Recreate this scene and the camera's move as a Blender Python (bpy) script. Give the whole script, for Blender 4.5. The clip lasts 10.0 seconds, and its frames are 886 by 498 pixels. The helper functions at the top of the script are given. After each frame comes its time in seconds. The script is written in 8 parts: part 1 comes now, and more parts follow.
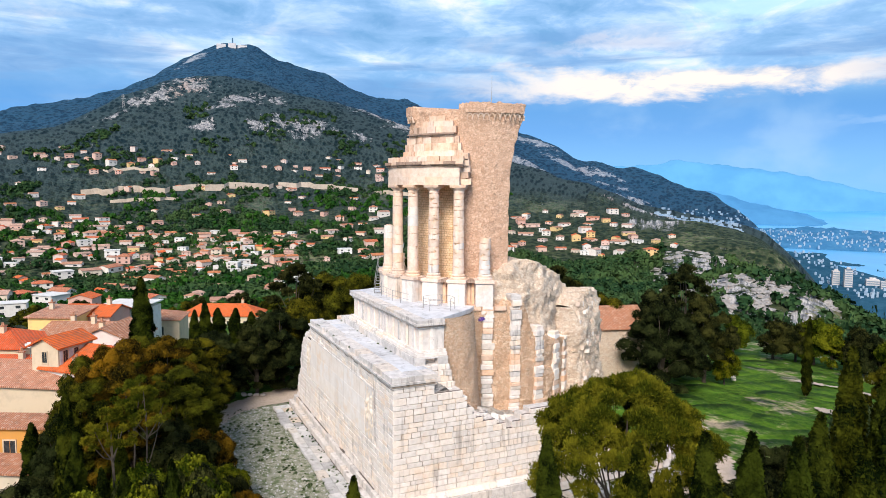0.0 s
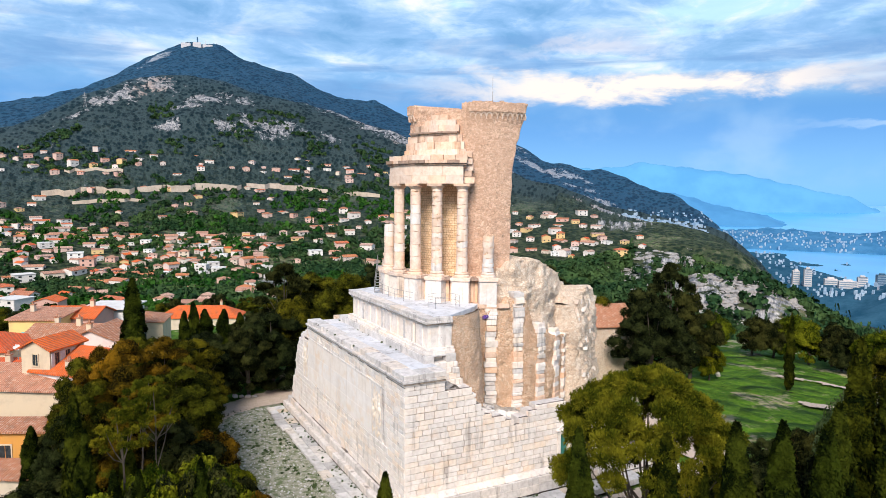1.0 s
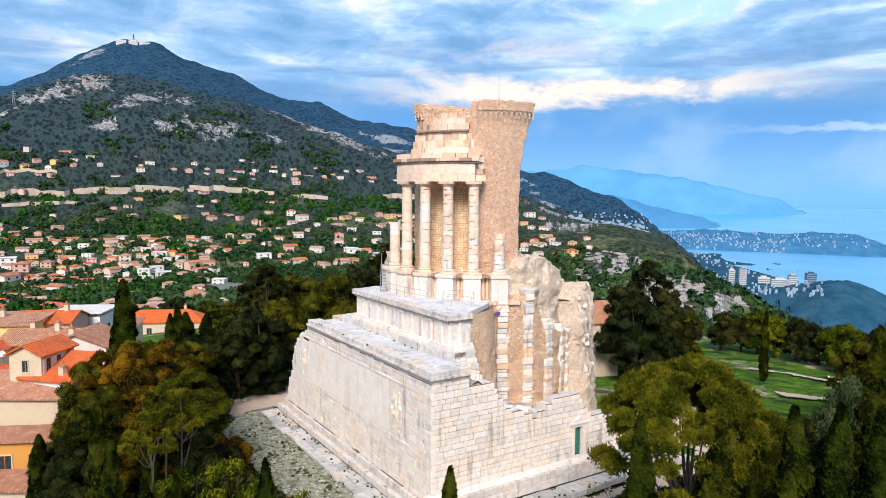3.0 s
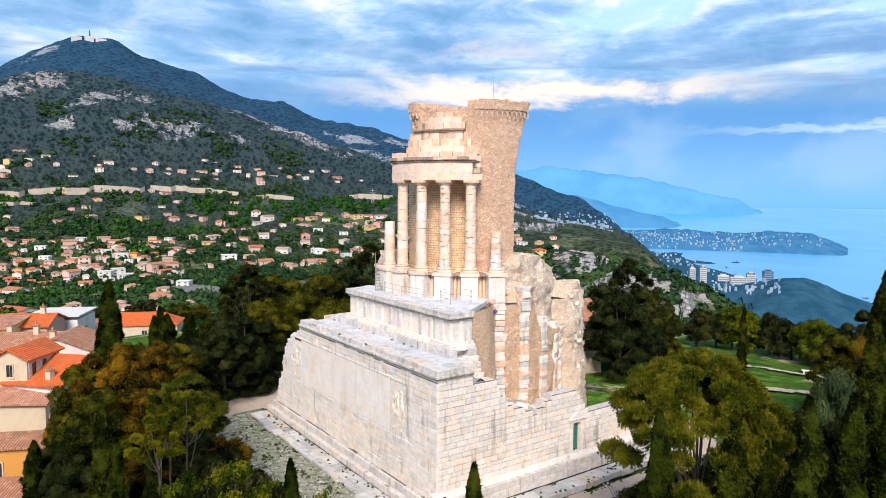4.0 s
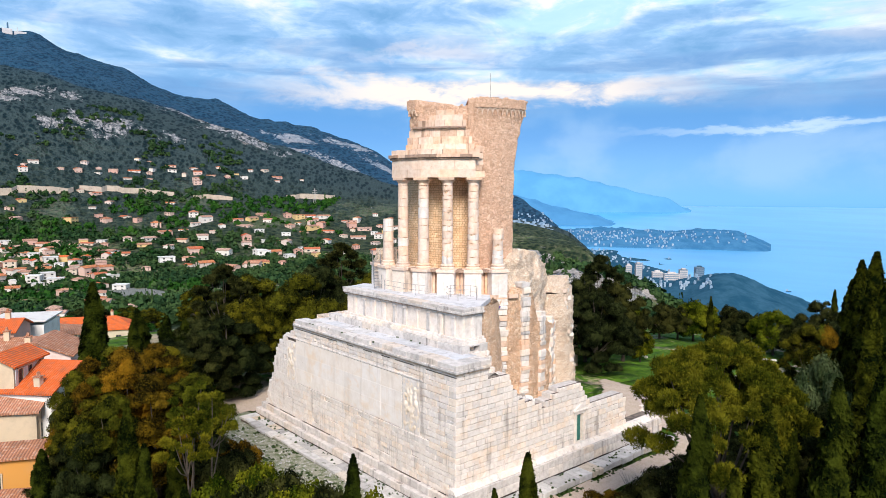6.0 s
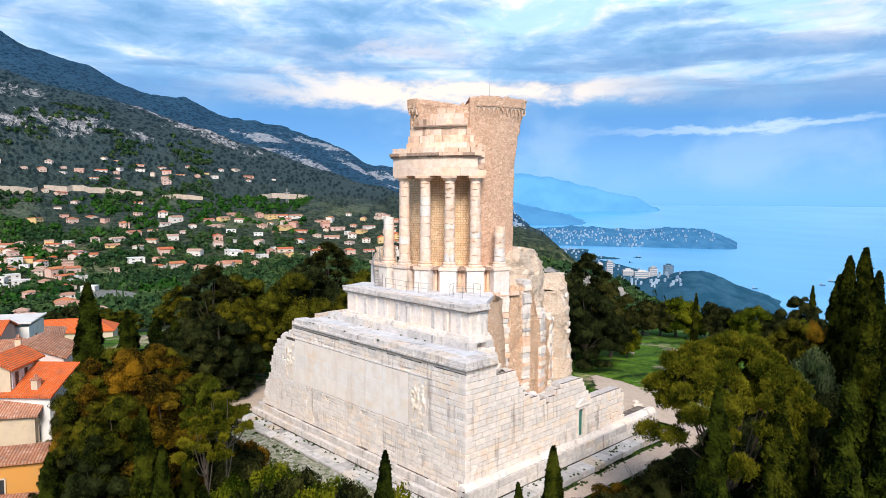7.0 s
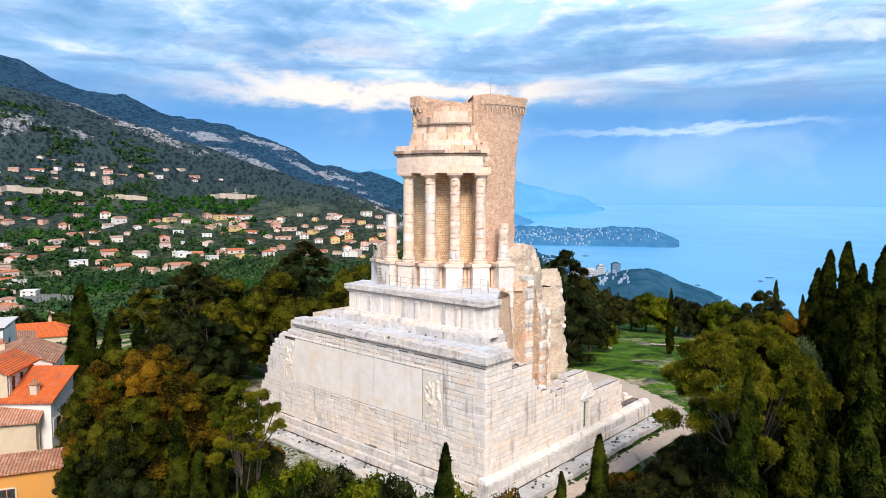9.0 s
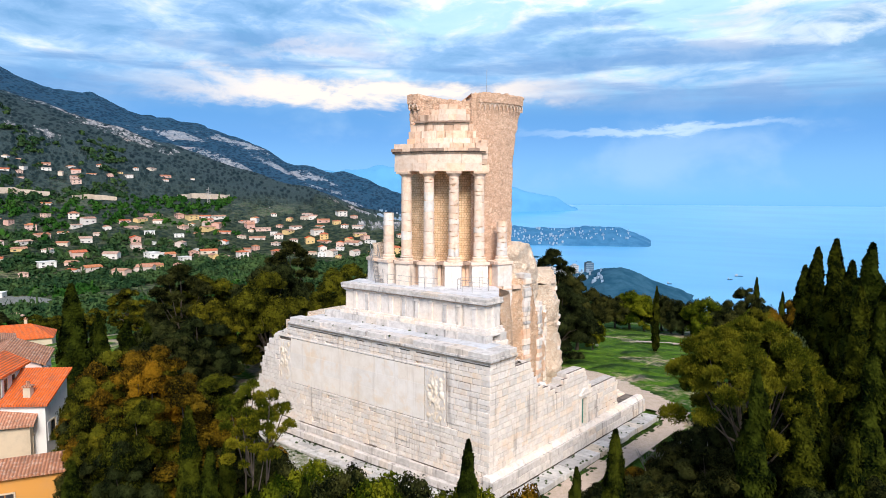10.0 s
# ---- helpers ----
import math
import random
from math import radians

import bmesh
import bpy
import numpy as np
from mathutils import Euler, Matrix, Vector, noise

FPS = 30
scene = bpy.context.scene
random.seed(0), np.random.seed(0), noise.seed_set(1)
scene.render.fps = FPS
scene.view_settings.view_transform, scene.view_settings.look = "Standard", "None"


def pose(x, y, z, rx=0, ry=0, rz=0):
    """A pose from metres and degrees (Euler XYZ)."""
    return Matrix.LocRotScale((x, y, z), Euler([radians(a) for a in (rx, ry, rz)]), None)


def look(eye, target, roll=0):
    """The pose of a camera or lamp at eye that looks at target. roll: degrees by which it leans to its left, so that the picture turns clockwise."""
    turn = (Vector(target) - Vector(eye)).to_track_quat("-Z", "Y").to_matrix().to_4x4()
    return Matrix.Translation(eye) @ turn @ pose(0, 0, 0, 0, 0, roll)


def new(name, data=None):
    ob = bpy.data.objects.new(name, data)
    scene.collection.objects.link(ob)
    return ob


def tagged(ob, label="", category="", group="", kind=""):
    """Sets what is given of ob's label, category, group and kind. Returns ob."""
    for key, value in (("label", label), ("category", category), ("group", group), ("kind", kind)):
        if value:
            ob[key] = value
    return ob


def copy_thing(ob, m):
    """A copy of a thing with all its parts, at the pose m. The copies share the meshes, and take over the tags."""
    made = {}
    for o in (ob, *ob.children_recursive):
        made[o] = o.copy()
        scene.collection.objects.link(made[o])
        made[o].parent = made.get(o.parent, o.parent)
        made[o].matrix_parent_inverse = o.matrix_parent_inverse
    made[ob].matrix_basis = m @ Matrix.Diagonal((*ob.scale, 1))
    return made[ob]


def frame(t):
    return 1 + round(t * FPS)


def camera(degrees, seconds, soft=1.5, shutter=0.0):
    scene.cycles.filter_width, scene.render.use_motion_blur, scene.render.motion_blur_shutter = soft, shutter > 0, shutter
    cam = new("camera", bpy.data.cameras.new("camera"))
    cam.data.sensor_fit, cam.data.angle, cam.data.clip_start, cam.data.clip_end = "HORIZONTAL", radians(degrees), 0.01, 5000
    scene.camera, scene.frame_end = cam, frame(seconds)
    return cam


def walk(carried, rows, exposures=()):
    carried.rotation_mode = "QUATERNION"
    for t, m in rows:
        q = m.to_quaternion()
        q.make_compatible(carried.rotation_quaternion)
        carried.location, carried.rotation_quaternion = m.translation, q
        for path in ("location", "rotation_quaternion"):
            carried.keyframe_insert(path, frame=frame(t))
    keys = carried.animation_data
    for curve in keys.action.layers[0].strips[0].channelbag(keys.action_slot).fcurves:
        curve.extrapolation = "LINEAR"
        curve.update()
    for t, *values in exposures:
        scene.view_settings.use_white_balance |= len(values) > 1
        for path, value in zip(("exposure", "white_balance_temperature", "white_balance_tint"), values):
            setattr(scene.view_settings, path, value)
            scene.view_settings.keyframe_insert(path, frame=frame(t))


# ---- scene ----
cam = camera(67.18, 10.0, 0.9)
PATH = [
    (0, (46.328, -17.618, 24.820), (28.309, -9.119, 23.066), 0.40),
    (0.5, (45.718, -19.173, 24.650), (27.930, -10.196, 22.919), 0.44),
    (1, (45.064, -20.655, 24.497), (27.467, -11.302, 22.801), 0.47),
    (1.5, (44.371, -22.076, 24.358), (26.954, -12.388, 22.691), 0.48),
    (2, (43.645, -23.451, 24.233), (26.435, -13.394, 22.595), 0.49),
    (2.5, (42.890, -24.789, 24.121), (25.875, -14.403, 22.501), 0.48),
    (4, (40.490, -28.664, 23.842), (24.308, -17.018, 22.251), 0.41),
    (4.5, (39.657, -29.924, 23.764), (23.756, -17.896, 22.183), 0.37),
    (5, (38.811, -31.172, 23.692), (23.182, -18.794, 22.103), 0.34),
    (5.5, (37.955, -32.405, 23.623), (22.611, -19.674, 22.038), 0.30),
    (7, (35.337, -35.974, 23.426), (20.853, -22.276, 21.828), 0.18),
    (7.5, (34.450, -37.096, 23.358), (20.255, -23.098, 21.764), 0.15),
    (8, (33.556, -38.166, 23.287), (19.642, -23.887, 21.700), 0.13),
    (8.5, (32.654, -39.171, 23.211), (19.007, -24.637, 21.618), 0.11),
    (9, (31.743, -40.095, 23.130), (18.354, -25.323, 21.539), 0.10),
    (9.5, (30.821, -40.921, 23.041), (17.723, -25.891, 21.446), 0.09),
    (10, (29.886, -41.630, 22.942), (17.091, -26.341, 21.353), 0.10),
]
walk(cam, [(t, look(eye, target, roll)) for t, eye, target, roll in PATH])

# ---- world, sun, exposure ----
EYE = Vector((40.0, -30.0, 24.0))
SUN_AZ, SUN_EL = radians(128), radians(40)


def nodes_of(tree, kind, **values):
    n = tree.nodes.new(kind)
    for key, v in values.items():
        if key in n.inputs:
            n.inputs[key].default_value = v
    return n


def math_node(tree, op, a, b=None, c=None, clamp=False):
    n = tree.nodes.new("ShaderNodeMath")
    n.operation, n.use_clamp = op, clamp
    for i, v in enumerate((a, b, c)):
        if v is None:
            continue
        if isinstance(v, (int, float)):
            n.inputs[i].default_value = v
        else:
            tree.links.new(v, n.inputs[i])
    return n.outputs[0]


def mix_color(tree, fac, a, b, blend="MIX"):
    n = tree.nodes.new("ShaderNodeMix")
    n.data_type, n.blend_type, n.clamp_factor = "RGBA", blend, True
    for sock, v in ((n.inputs[0], fac), (n.inputs[6], a), (n.inputs[7], b)):
        if isinstance(v, (int, float)):
            sock.default_value = v
        elif isinstance(v, tuple):
            sock.default_value = (*v, 1.0)
        else:
            tree.links.new(v, sock)
    return n.outputs[2]


def ramp(tree, fac, stops, interp="LINEAR"):
    n = tree.nodes.new("ShaderNodeValToRGB")
    n.color_ramp.interpolation = interp
    while len(n.color_ramp.elements) < len(stops):
        n.color_ramp.elements.new(0.5)
    for e, (p, c) in zip(n.color_ramp.elements, stops):
        e.position = p
        e.color = (*c, 1.0) if isinstance(c, tuple) else (c, c, c, 1.0)
    tree.links.new(fac, n.inputs[0])
    return n.outputs[0]


def smooth(tree, v, lo, hi):
    n = tree.nodes.new("ShaderNodeMapRange")
    n.interpolation_type = "SMOOTHSTEP"
    for k, x in ((1, lo), (2, hi), (3, 0.0), (4, 1.0)):
        n.inputs[k].default_value = x
    tree.links.new(v, n.inputs[0])
    return n.outputs[0]


def combine(tree, x, y, z=0.0):
    n = tree.nodes.new("ShaderNodeCombineXYZ")
    for i, v in enumerate((x, y, z)):
        if isinstance(v, (int, float)):
            n.inputs[i].default_value = v
        else:
            tree.links.new(v, n.inputs[i])
    return n.outputs[0]


def noise_node(tree, vec, scale, detail=6.0, rough=0.55, distort=0.0):
    n = tree.nodes.new("ShaderNodeTexNoise")
    n.inputs["Scale"].default_value, n.inputs["Detail"].default_value = scale, detail
    n.inputs["Roughness"].default_value, n.inputs["Distortion"].default_value = rough, distort
    if vec is not None:
        tree.links.new(vec, n.inputs["Vector"])
    return n.outputs[0]


def build_world():
    world = bpy.data.worlds.new("evening_sky")
    world.use_nodes = True
    scene.world = world
    t = world.node_tree
    t.nodes.clear()
    out = t.nodes.new("ShaderNodeOutputWorld")
    bg = t.nodes.new("ShaderNodeBackground")
    sky = t.nodes.new("ShaderNodeTexSky")
    sky.sky_type, sky.sun_disc = "NISHITA", False
    sky.sun_elevation, sky.sun_rotation = SUN_EL, SUN_AZ
    sky.altitude, sky.air_density, sky.dust_density = 500, 1.2, 1.5
    co = t.nodes.new("ShaderNodeTexCoord")
    sep = t.nodes.new("ShaderNodeSeparateXYZ")
    t.links.new(co.outputs["Generated"], sep.inputs[0])
    x, y, z = sep.outputs
    az = math_node(t, "ARCTAN2", x, y)
    el = math_node(t, "ARCSINE", z)
    # clear air between the clouds, paler towards the horizon
    scaled = mix_color(t, 1.0, sky.outputs[0], (0.09, 0.09, 0.09), "MULTIPLY")
    clear = ramp(t, el, [(0.0, (0.20, 0.57, 0.99)), (0.045, (0.17, 0.49, 0.97)), (0.085, (0.115, 0.38, 0.86)), (0.125, (0.095, 0.34, 0.77)), (0.19, (0.22, 0.50, 0.86)), (0.5, (0.35, 0.6, 0.95))])
    clear = mix_color(t, 0.12, clear, scaled)
    # evening cloud decks, drawn out along the horizon
    def field(kx, ky, seed, detail, rough, twist):
        return noise_node(t, combine(t, math_node(t, "MULTIPLY", az, kx), math_node(t, "MULTIPLY", el, ky), seed), 1.7, detail, rough, twist)
    deck = field(2.4, 8.5, 2.7, 5, 0.5, 0.3)
    puff = field(5.5, 15.0, 7.3, 8, 0.6, 0.5)
    wisp = field(11.0, 30.0, 3.4, 8, 0.62, 0.8)
    strata = field(2.0, 23.0, 1.9, 6, 0.55, 0.3)
    high = smooth(t, el, 0.11, 0.20)
    body = math_node(t, "ADD", math_node(t, "ADD", math_node(t, "MULTIPLY", puff, 0.45), math_node(t, "MULTIPLY", deck, 0.40)), math_node(t, "MULTIPLY", wisp, 0.15))
    cloud = ramp(t, body, [(0.36, (0.19, 0.41, 0.72)), (0.45, (0.30, 0.53, 0.86)), (0.52, (0.52, 0.72, 0.96)), (0.60, (0.88, 0.93, 1.0))])
    east = smooth(t, az, -1.0, -0.1)
    gap = smooth(t, math_node(t, "ADD", deck, math_node(t, "MULTIPLY", east, 0.12)), 0.52, 0.62)
    cloud = mix_color(t, math_node(t, "MULTIPLY", gap, 0.8), cloud, mix_color(t, smooth(t, puff, 0.42, 0.60), (0.54, 0.84, 1.0), (0.96, 0.97, 1.0)))
    col = mix_color(t, high, clear, cloud)
    # blue-grey strata under the high clouds
    belt = math_node(t, "MULTIPLY", smooth(t, el, 0.09, 0.15), smooth(t, el, 0.27, 0.18))
    under_belt = smooth(t, math_node(t, "ADD", math_node(t, "MULTIPLY", strata, 0.7), math_node(t, "MULTIPLY", puff, 0.3)), 0.44, 0.58)
    col = mix_color(t, math_node(t, "MULTIPLY", math_node(t, "MULTIPLY", under_belt, belt), 0.78), col, mix_color(t, wisp, (0.12, 0.30, 0.62), (0.26, 0.46, 0.78)))
    # rain veils over the sea
    veil = math_node(t, "MULTIPLY", smooth(t, field(4.0, 6.0, 5.2, 5, 0.5, 0.2), 0.45, 0.68), math_node(t, "MULTIPLY", smooth(t, el, -0.01, 0.03), smooth(t, el, 0.16, 0.08)))
    col = mix_color(t, math_node(t, "MULTIPLY", veil, 0.45), col, (0.44, 0.66, 0.92))
    # sky overhead, out of view, darkened to weaken the fill light
    col = mix_color(t, smooth(t, el, 0.42, 1.0), col, (0.13, 0.24, 0.46))
    # the long bright rift low in the cloud deck, and thinner ones by it
    drift = math_node(t, "ADD", math_node(t, "MULTIPLY", math_node(t, "SUBTRACT", field(4.0, 11.0, 4.1, 7, 0.6, 0.3), 0.5), 0.085), math_node(t, "MULTIPLY", math_node(t, "SUBTRACT", wisp, 0.5), 0.025))
    for mid, half, a0, a1, colour, amount in ((0.150, 0.026, -1.20, -0.42, (1.0, 0.90, 0.82), 1.0), (0.090, 0.011, -0.66, -0.12, (0.62, 0.80, 1.0), 0.75), (0.205, 0.016, -1.05, -0.70, (0.98, 0.90, 0.88), 0.9), (0.222, 0.02, -0.42, 0.1, (0.86, 0.95, 1.0), 0.8)):
        d = math_node(t, "ABSOLUTE", math_node(t, "SUBTRACT", math_node(t, "ADD", el, drift), mid))
        band = smooth(t, d, half, half * 0.15)
        ends = math_node(t, "MULTIPLY", smooth(t, az, a0, a0 + 0.3), smooth(t, az, a1, a1 - 0.25))
        f = math_node(t, "MULTIPLY", math_node(t, "MULTIPLY", band, ends), math_node(t, "MULTIPLY", smooth(t, puff, 0.26, 0.48), amount))
        col = mix_color(t, f, col, colour)
    # under the horizon only what the sea's haze sends back
    col = mix_color(t, smooth(t, el, -0.005, -0.03), col, (0.14, 0.42, 0.80))
    t.links.new(col, bg.inputs[0])
    bg.inputs[1].default_value = 0.90
    t.links.new(bg.outputs[0], out.inputs[0])


build_world()
sun_data = bpy.data.lights.new("evening_sun", "SUN")
sun_data.energy, sun_data.angle, sun_data.color = 3.9, radians(24), (1.0, 0.90, 0.80)
sun = new("evening_sun", sun_data)
sun.matrix_world = look((math.sin(SUN_AZ) * 90, math.cos(SUN_AZ) * 90, math.tan(SUN_EL) * 90), (0, 0, 0))
scene.view_settings.exposure = 0.35


# ---- materials ----
def material(name):
    m = bpy.data.materials.new(name)
    m.use_nodes = True
    t = m.node_tree
    return m, t, t.nodes["Principled BSDF"]


def position(t):
    return t.nodes.new("ShaderNodeNewGeometry").outputs["Position"]


def bump(t, bsdf, height, strength, distance=0.05):
    b = t.nodes.new("ShaderNodeBump")
    b.inputs["Strength"].default_value, b.inputs["Distance"].default_value = strength, distance
    t.links.new(height, b.inputs["Height"])
    t.links.new(b.outputs[0], bsdf.inputs["Normal"])


def stone(name, light, dark, stain, grain=3.0, streak=0.5, vary=0.25, rough=0.85, rust=None):
    """Cut stone: two-scale mottling, weather streaks that run down, warm lichen patches, one tone per block."""
    m, t, p = material(name)
    pos = position(t)
    sep = t.nodes.new("ShaderNodeSeparateXYZ")
    t.links.new(pos, sep.inputs[0])
    big = noise_node(t, pos, 0.35, 4)
    fine = noise_node(t, pos, grain, 8, 0.65)
    c = mix_color(t, smooth(t, fine, 0.35, 0.75), light, dark)
    if rust:
        warm = smooth(t, noise_node(t, pos, 0.55, 6, 0.62, 0.5), 0.50, 0.70)
        c = mix_color(t, math_node(t, "MULTIPLY", warm, 0.55), c, rust)
        pit = smooth(t, noise_node(t, pos, 1.9, 6, 0.7), 0.66, 0.73)
        c = mix_color(t, math_node(t, "MULTIPLY", pit, 0.75), c, stain)
    run = noise_node(t, combine(t, math_node(t, "MULTIPLY", sep.outputs[0], 1.7), math_node(t, "MULTIPLY", sep.outputs[1], 1.7), math_node(t, "MULTIPLY", sep.outputs[2], 0.16)), 1.0, 6, 0.65)
    f = math_node(t, "MULTIPLY", smooth(t, math_node(t, "ADD", run, math_node(t, "MULTIPLY", big, 0.35)), 0.72, 0.90), streak)
    c = mix_color(t, f, c, stain)
    info = t.nodes.new("ShaderNodeObjectInfo")
    tone = ramp(t, info.outputs["Random"], [(0.0, 1.0 - vary), (0.5, 1.0), (0.8, (1.0, 0.97, 0.93)), (1.0, (1.0, 1.0 - vary * 0.45, 1.0 - vary))])
    c = mix_color(t, 1.0, c, tone, "MULTIPLY")
    t.links.new(c, p.inputs["Base Color"])
    p.inputs["Roughness"].default_value = rough
    bump(t, p, math_node(t, "ADD", fine, math_node(t, "MULTIPLY", noise_node(t, pos, grain * 6, 4), 0.5)), 0.5, 0.06)
    return m


def rubble(name, light, dark, joint, size=2.6, depth=0.12):
    """Coursed rubble: small uneven stones in pale mortar."""
    m, t, p = material(name)
    pos = position(t)
    warp = noise_node(t, pos, 1.3, 3)
    sep = t.nodes.new("ShaderNodeSeparateXYZ")
    t.links.new(pos, sep.inputs[0])
    w = math_node(t, "MULTIPLY", warp, 0.35)
    co = combine(t, math_node(t, "ADD", sep.outputs[0], w), math_node(t, "ADD", sep.outputs[1], w), math_node(t, "MULTIPLY", math_node(t, "ADD", sep.outputs[2], w), 1.5))
    vor = t.nodes.new("ShaderNodeTexVoronoi")
    vor.inputs["Scale"].default_value = size
    t.links.new(co, vor.inputs["Vector"])
    edge = t.nodes.new("ShaderNodeTexVoronoi")
    edge.feature = "DISTANCE_TO_EDGE"
    edge.inputs["Scale"].default_value = size
    t.links.new(co, edge.inputs["Vector"])
    hue = t.nodes.new("ShaderNodeSeparateColor")
    t.links.new(vor.outputs["Color"], hue.inputs[0])
    c = mix_color(t, hue.outputs[0], light, dark)
    c = mix_color(t, math_node(t, "MULTIPLY", smooth(t, noise_node(t, pos, 0.5, 5), 0.45, 0.7), 0.5), c, dark)
    gap = smooth(t, edge.outputs["Distance"], 0.07, 0.015)
    c = mix_color(t, math_node(t, "MULTIPLY", gap, 0.75), c, joint)
    # dark pits: the shade of unmodelled cavities is put into the colour
    pit_shade = smooth(t, noise_node(t, pos, 2.6, 7, 0.7), 0.60, 0.70)
    c = mix_color(t, math_node(t, "MULTIPLY", pit_shade, 0.7), c, (joint[0] * 0.5, joint[1] * 0.5, joint[2] * 0.5))
    t.links.new(c, p.inputs["Base Color"])
    p.inputs["Roughness"].default_value = 0.92
    h = math_node(t, "ADD", math_node(t, "MULTIPLY", smooth(t, edge.outputs["Distance"], 0.0, 0.14), 0.8), math_node(t, "MULTIPLY", noise_node(t, pos, 9, 6), 0.5))
    bump(t, p, h, 0.8, depth)
    return m


def coursed(name, light, dark, joint):
    """Small coursed stones laid round the tower axis."""
    m, t, p = material(name)
    pos = position(t)
    sep = t.nodes.new("ShaderNodeSeparateXYZ")
    t.links.new(pos, sep.inputs[0])
    wob = noise_node(t, pos, 1.1, 4)
    ang = math_node(t, "ARCTAN2", math_node(t, "ADD", sep.outputs[1], -15.6), math_node(t, "ADD", sep.outputs[0], 16.2))
    u = math_node(t, "ADD", math_node(t, "MULTIPLY", ang, 7.8), math_node(t, "MULTIPLY", wob, 0.34))
    v = math_node(t, "ADD", sep.outputs[2], math_node(t, "MULTIPLY", wob, 0.2))
    b = t.nodes.new("ShaderNodeTexBrick")
    b.offset, b.squash = 0.43, 0.8
    t.links.new(combine(t, u, v), b.inputs["Vector"])
    for key, val in (("Scale", 1.0), ("Mortar Size", 0.028), ("Mortar Smooth", 0.9), ("Bias", -0.3), ("Brick Width", 0.34), ("Row Height", 0.235)):
        b.inputs[key].default_value = val
    b.inputs["Color1"].default_value, b.inputs["Color2"].default_value, b.inputs["Mortar"].default_value = (*light, 1), (*dark, 1), (*joint, 1)
    n = noise_node(t, pos, 0.5, 6, 0.62)
    fine = noise_node(t, pos, 8, 5, 0.65)
    c = mix_color(t, math_node(t, "MULTIPLY", smooth(t, n, 0.45, 0.72), 0.45), b.outputs["Color"], dark)
    c = mix_color(t, math_node(t, "MULTIPLY", smooth(t, fine, 0.55, 0.75), 0.4), c, joint)
    t.links.new(c, p.inputs["Base Color"])
    p.inputs["Roughness"].default_value = 0.92
    bump(t, p, math_node(t, "ADD", math_node(t, "MULTIPLY", b.outputs["Fac"], -0.7), math_node(t, "MULTIPLY", fine, 0.6)), 0.7, 0.06)
    return m


def plain(name, a, b, scale=2.0, rough=0.8, metal=0.0, bumpy=0.2, vary=0.0):
    m, t, p = material(name)
    pos = position(t)
    n = noise_node(t, pos, scale, 7, 0.6)
    c = mix_color(t, smooth(t, n, 0.3, 0.72), a, b)
    if vary:
        info = t.nodes.new("ShaderNodeObjectInfo")
        c = mix_color(t, 1.0, c, ramp(t, info.outputs["Random"], [(0.0, 1.0 - vary), (0.5, 1.0), (1.0, 1.0 + vary * 0.3)]), "MULTIPLY")
    t.links.new(c, p.inputs["Base Color"])
    p.inputs["Roughness"].default_value, p.inputs["Metallic"].default_value = rough, metal
    if bumpy:
        bump(t, p, noise_node(t, pos, scale * 5, 5), bumpy, 0.03)
    return m


def leaf(name, dark, mid, light, patch=0.5):
    """Foliage: every leaf has its own tone, with paler and browner patches over the crown."""
    m, t, p = material(name)
    geo = t.nodes.new("ShaderNodeNewGeometry")
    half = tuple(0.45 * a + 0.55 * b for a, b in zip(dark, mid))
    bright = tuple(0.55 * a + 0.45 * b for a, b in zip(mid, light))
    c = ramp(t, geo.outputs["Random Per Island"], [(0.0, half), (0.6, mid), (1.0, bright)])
    # patches of the light colour, which on park trees stand for sunlit clumps
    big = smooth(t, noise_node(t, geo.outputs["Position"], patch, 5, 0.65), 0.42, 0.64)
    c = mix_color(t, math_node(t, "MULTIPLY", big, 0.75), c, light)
    info = t.nodes.new("ShaderNodeObjectInfo")
    c = mix_color(t, 1.0, c, ramp(t, info.outputs["Random"], [(0.0, (0.62, 0.70, 0.7)), (0.5, 0.95), (1.0, (1.2, 1.05, 0.85))]), "MULTIPLY")
    t.links.new(c, p.inputs["Base Color"])
    p.inputs["Roughness"].default_value = 0.8
    p.inputs["Specular IOR Level"].default_value = 0.02
    return m


WHITE_STONE = stone("white_limestone", (0.86, 0.79, 0.745), (0.71, 0.63, 0.585), (0.27, 0.22, 0.19), 2.4, 0.62, 0.16, 0.85, (0.80, 0.62, 0.48))
PANEL_STONE = stone("inscription_limestone", (0.88, 0.81, 0.765), (0.79, 0.705, 0.64), (0.55, 0.45, 0.38), 0.8, 0.35, 0.06, 0.85, (0.82, 0.62, 0.44))
GREY_STONE = stone("grey_weathered_limestone", (0.70, 0.652, 0.63), (0.48, 0.438, 0.415), (0.19, 0.165, 0.155), 2.2, 0.8, 0.2)
PAVE_STONE = stone("worn_paving_limestone", (0.62, 0.60, 0.60), (0.40, 0.39, 0.38), (0.16, 0.17, 0.12), 1.3, 0.8, 0.35)
SLAB_STONE = stone("pale_slab_limestone", (0.68, 0.68, 0.72), (0.48, 0.48, 0.51), (0.24, 0.22, 0.22), 0.9, 0.7, 0.12)
COLUMN_STONE = stone("column_limestone", (0.86, 0.695, 0.59), (0.73, 0.525, 0.41), (0.40, 0.24, 0.15), 2.6, 0.35, 0.18, 0.85, (0.74, 0.50, 0.34))
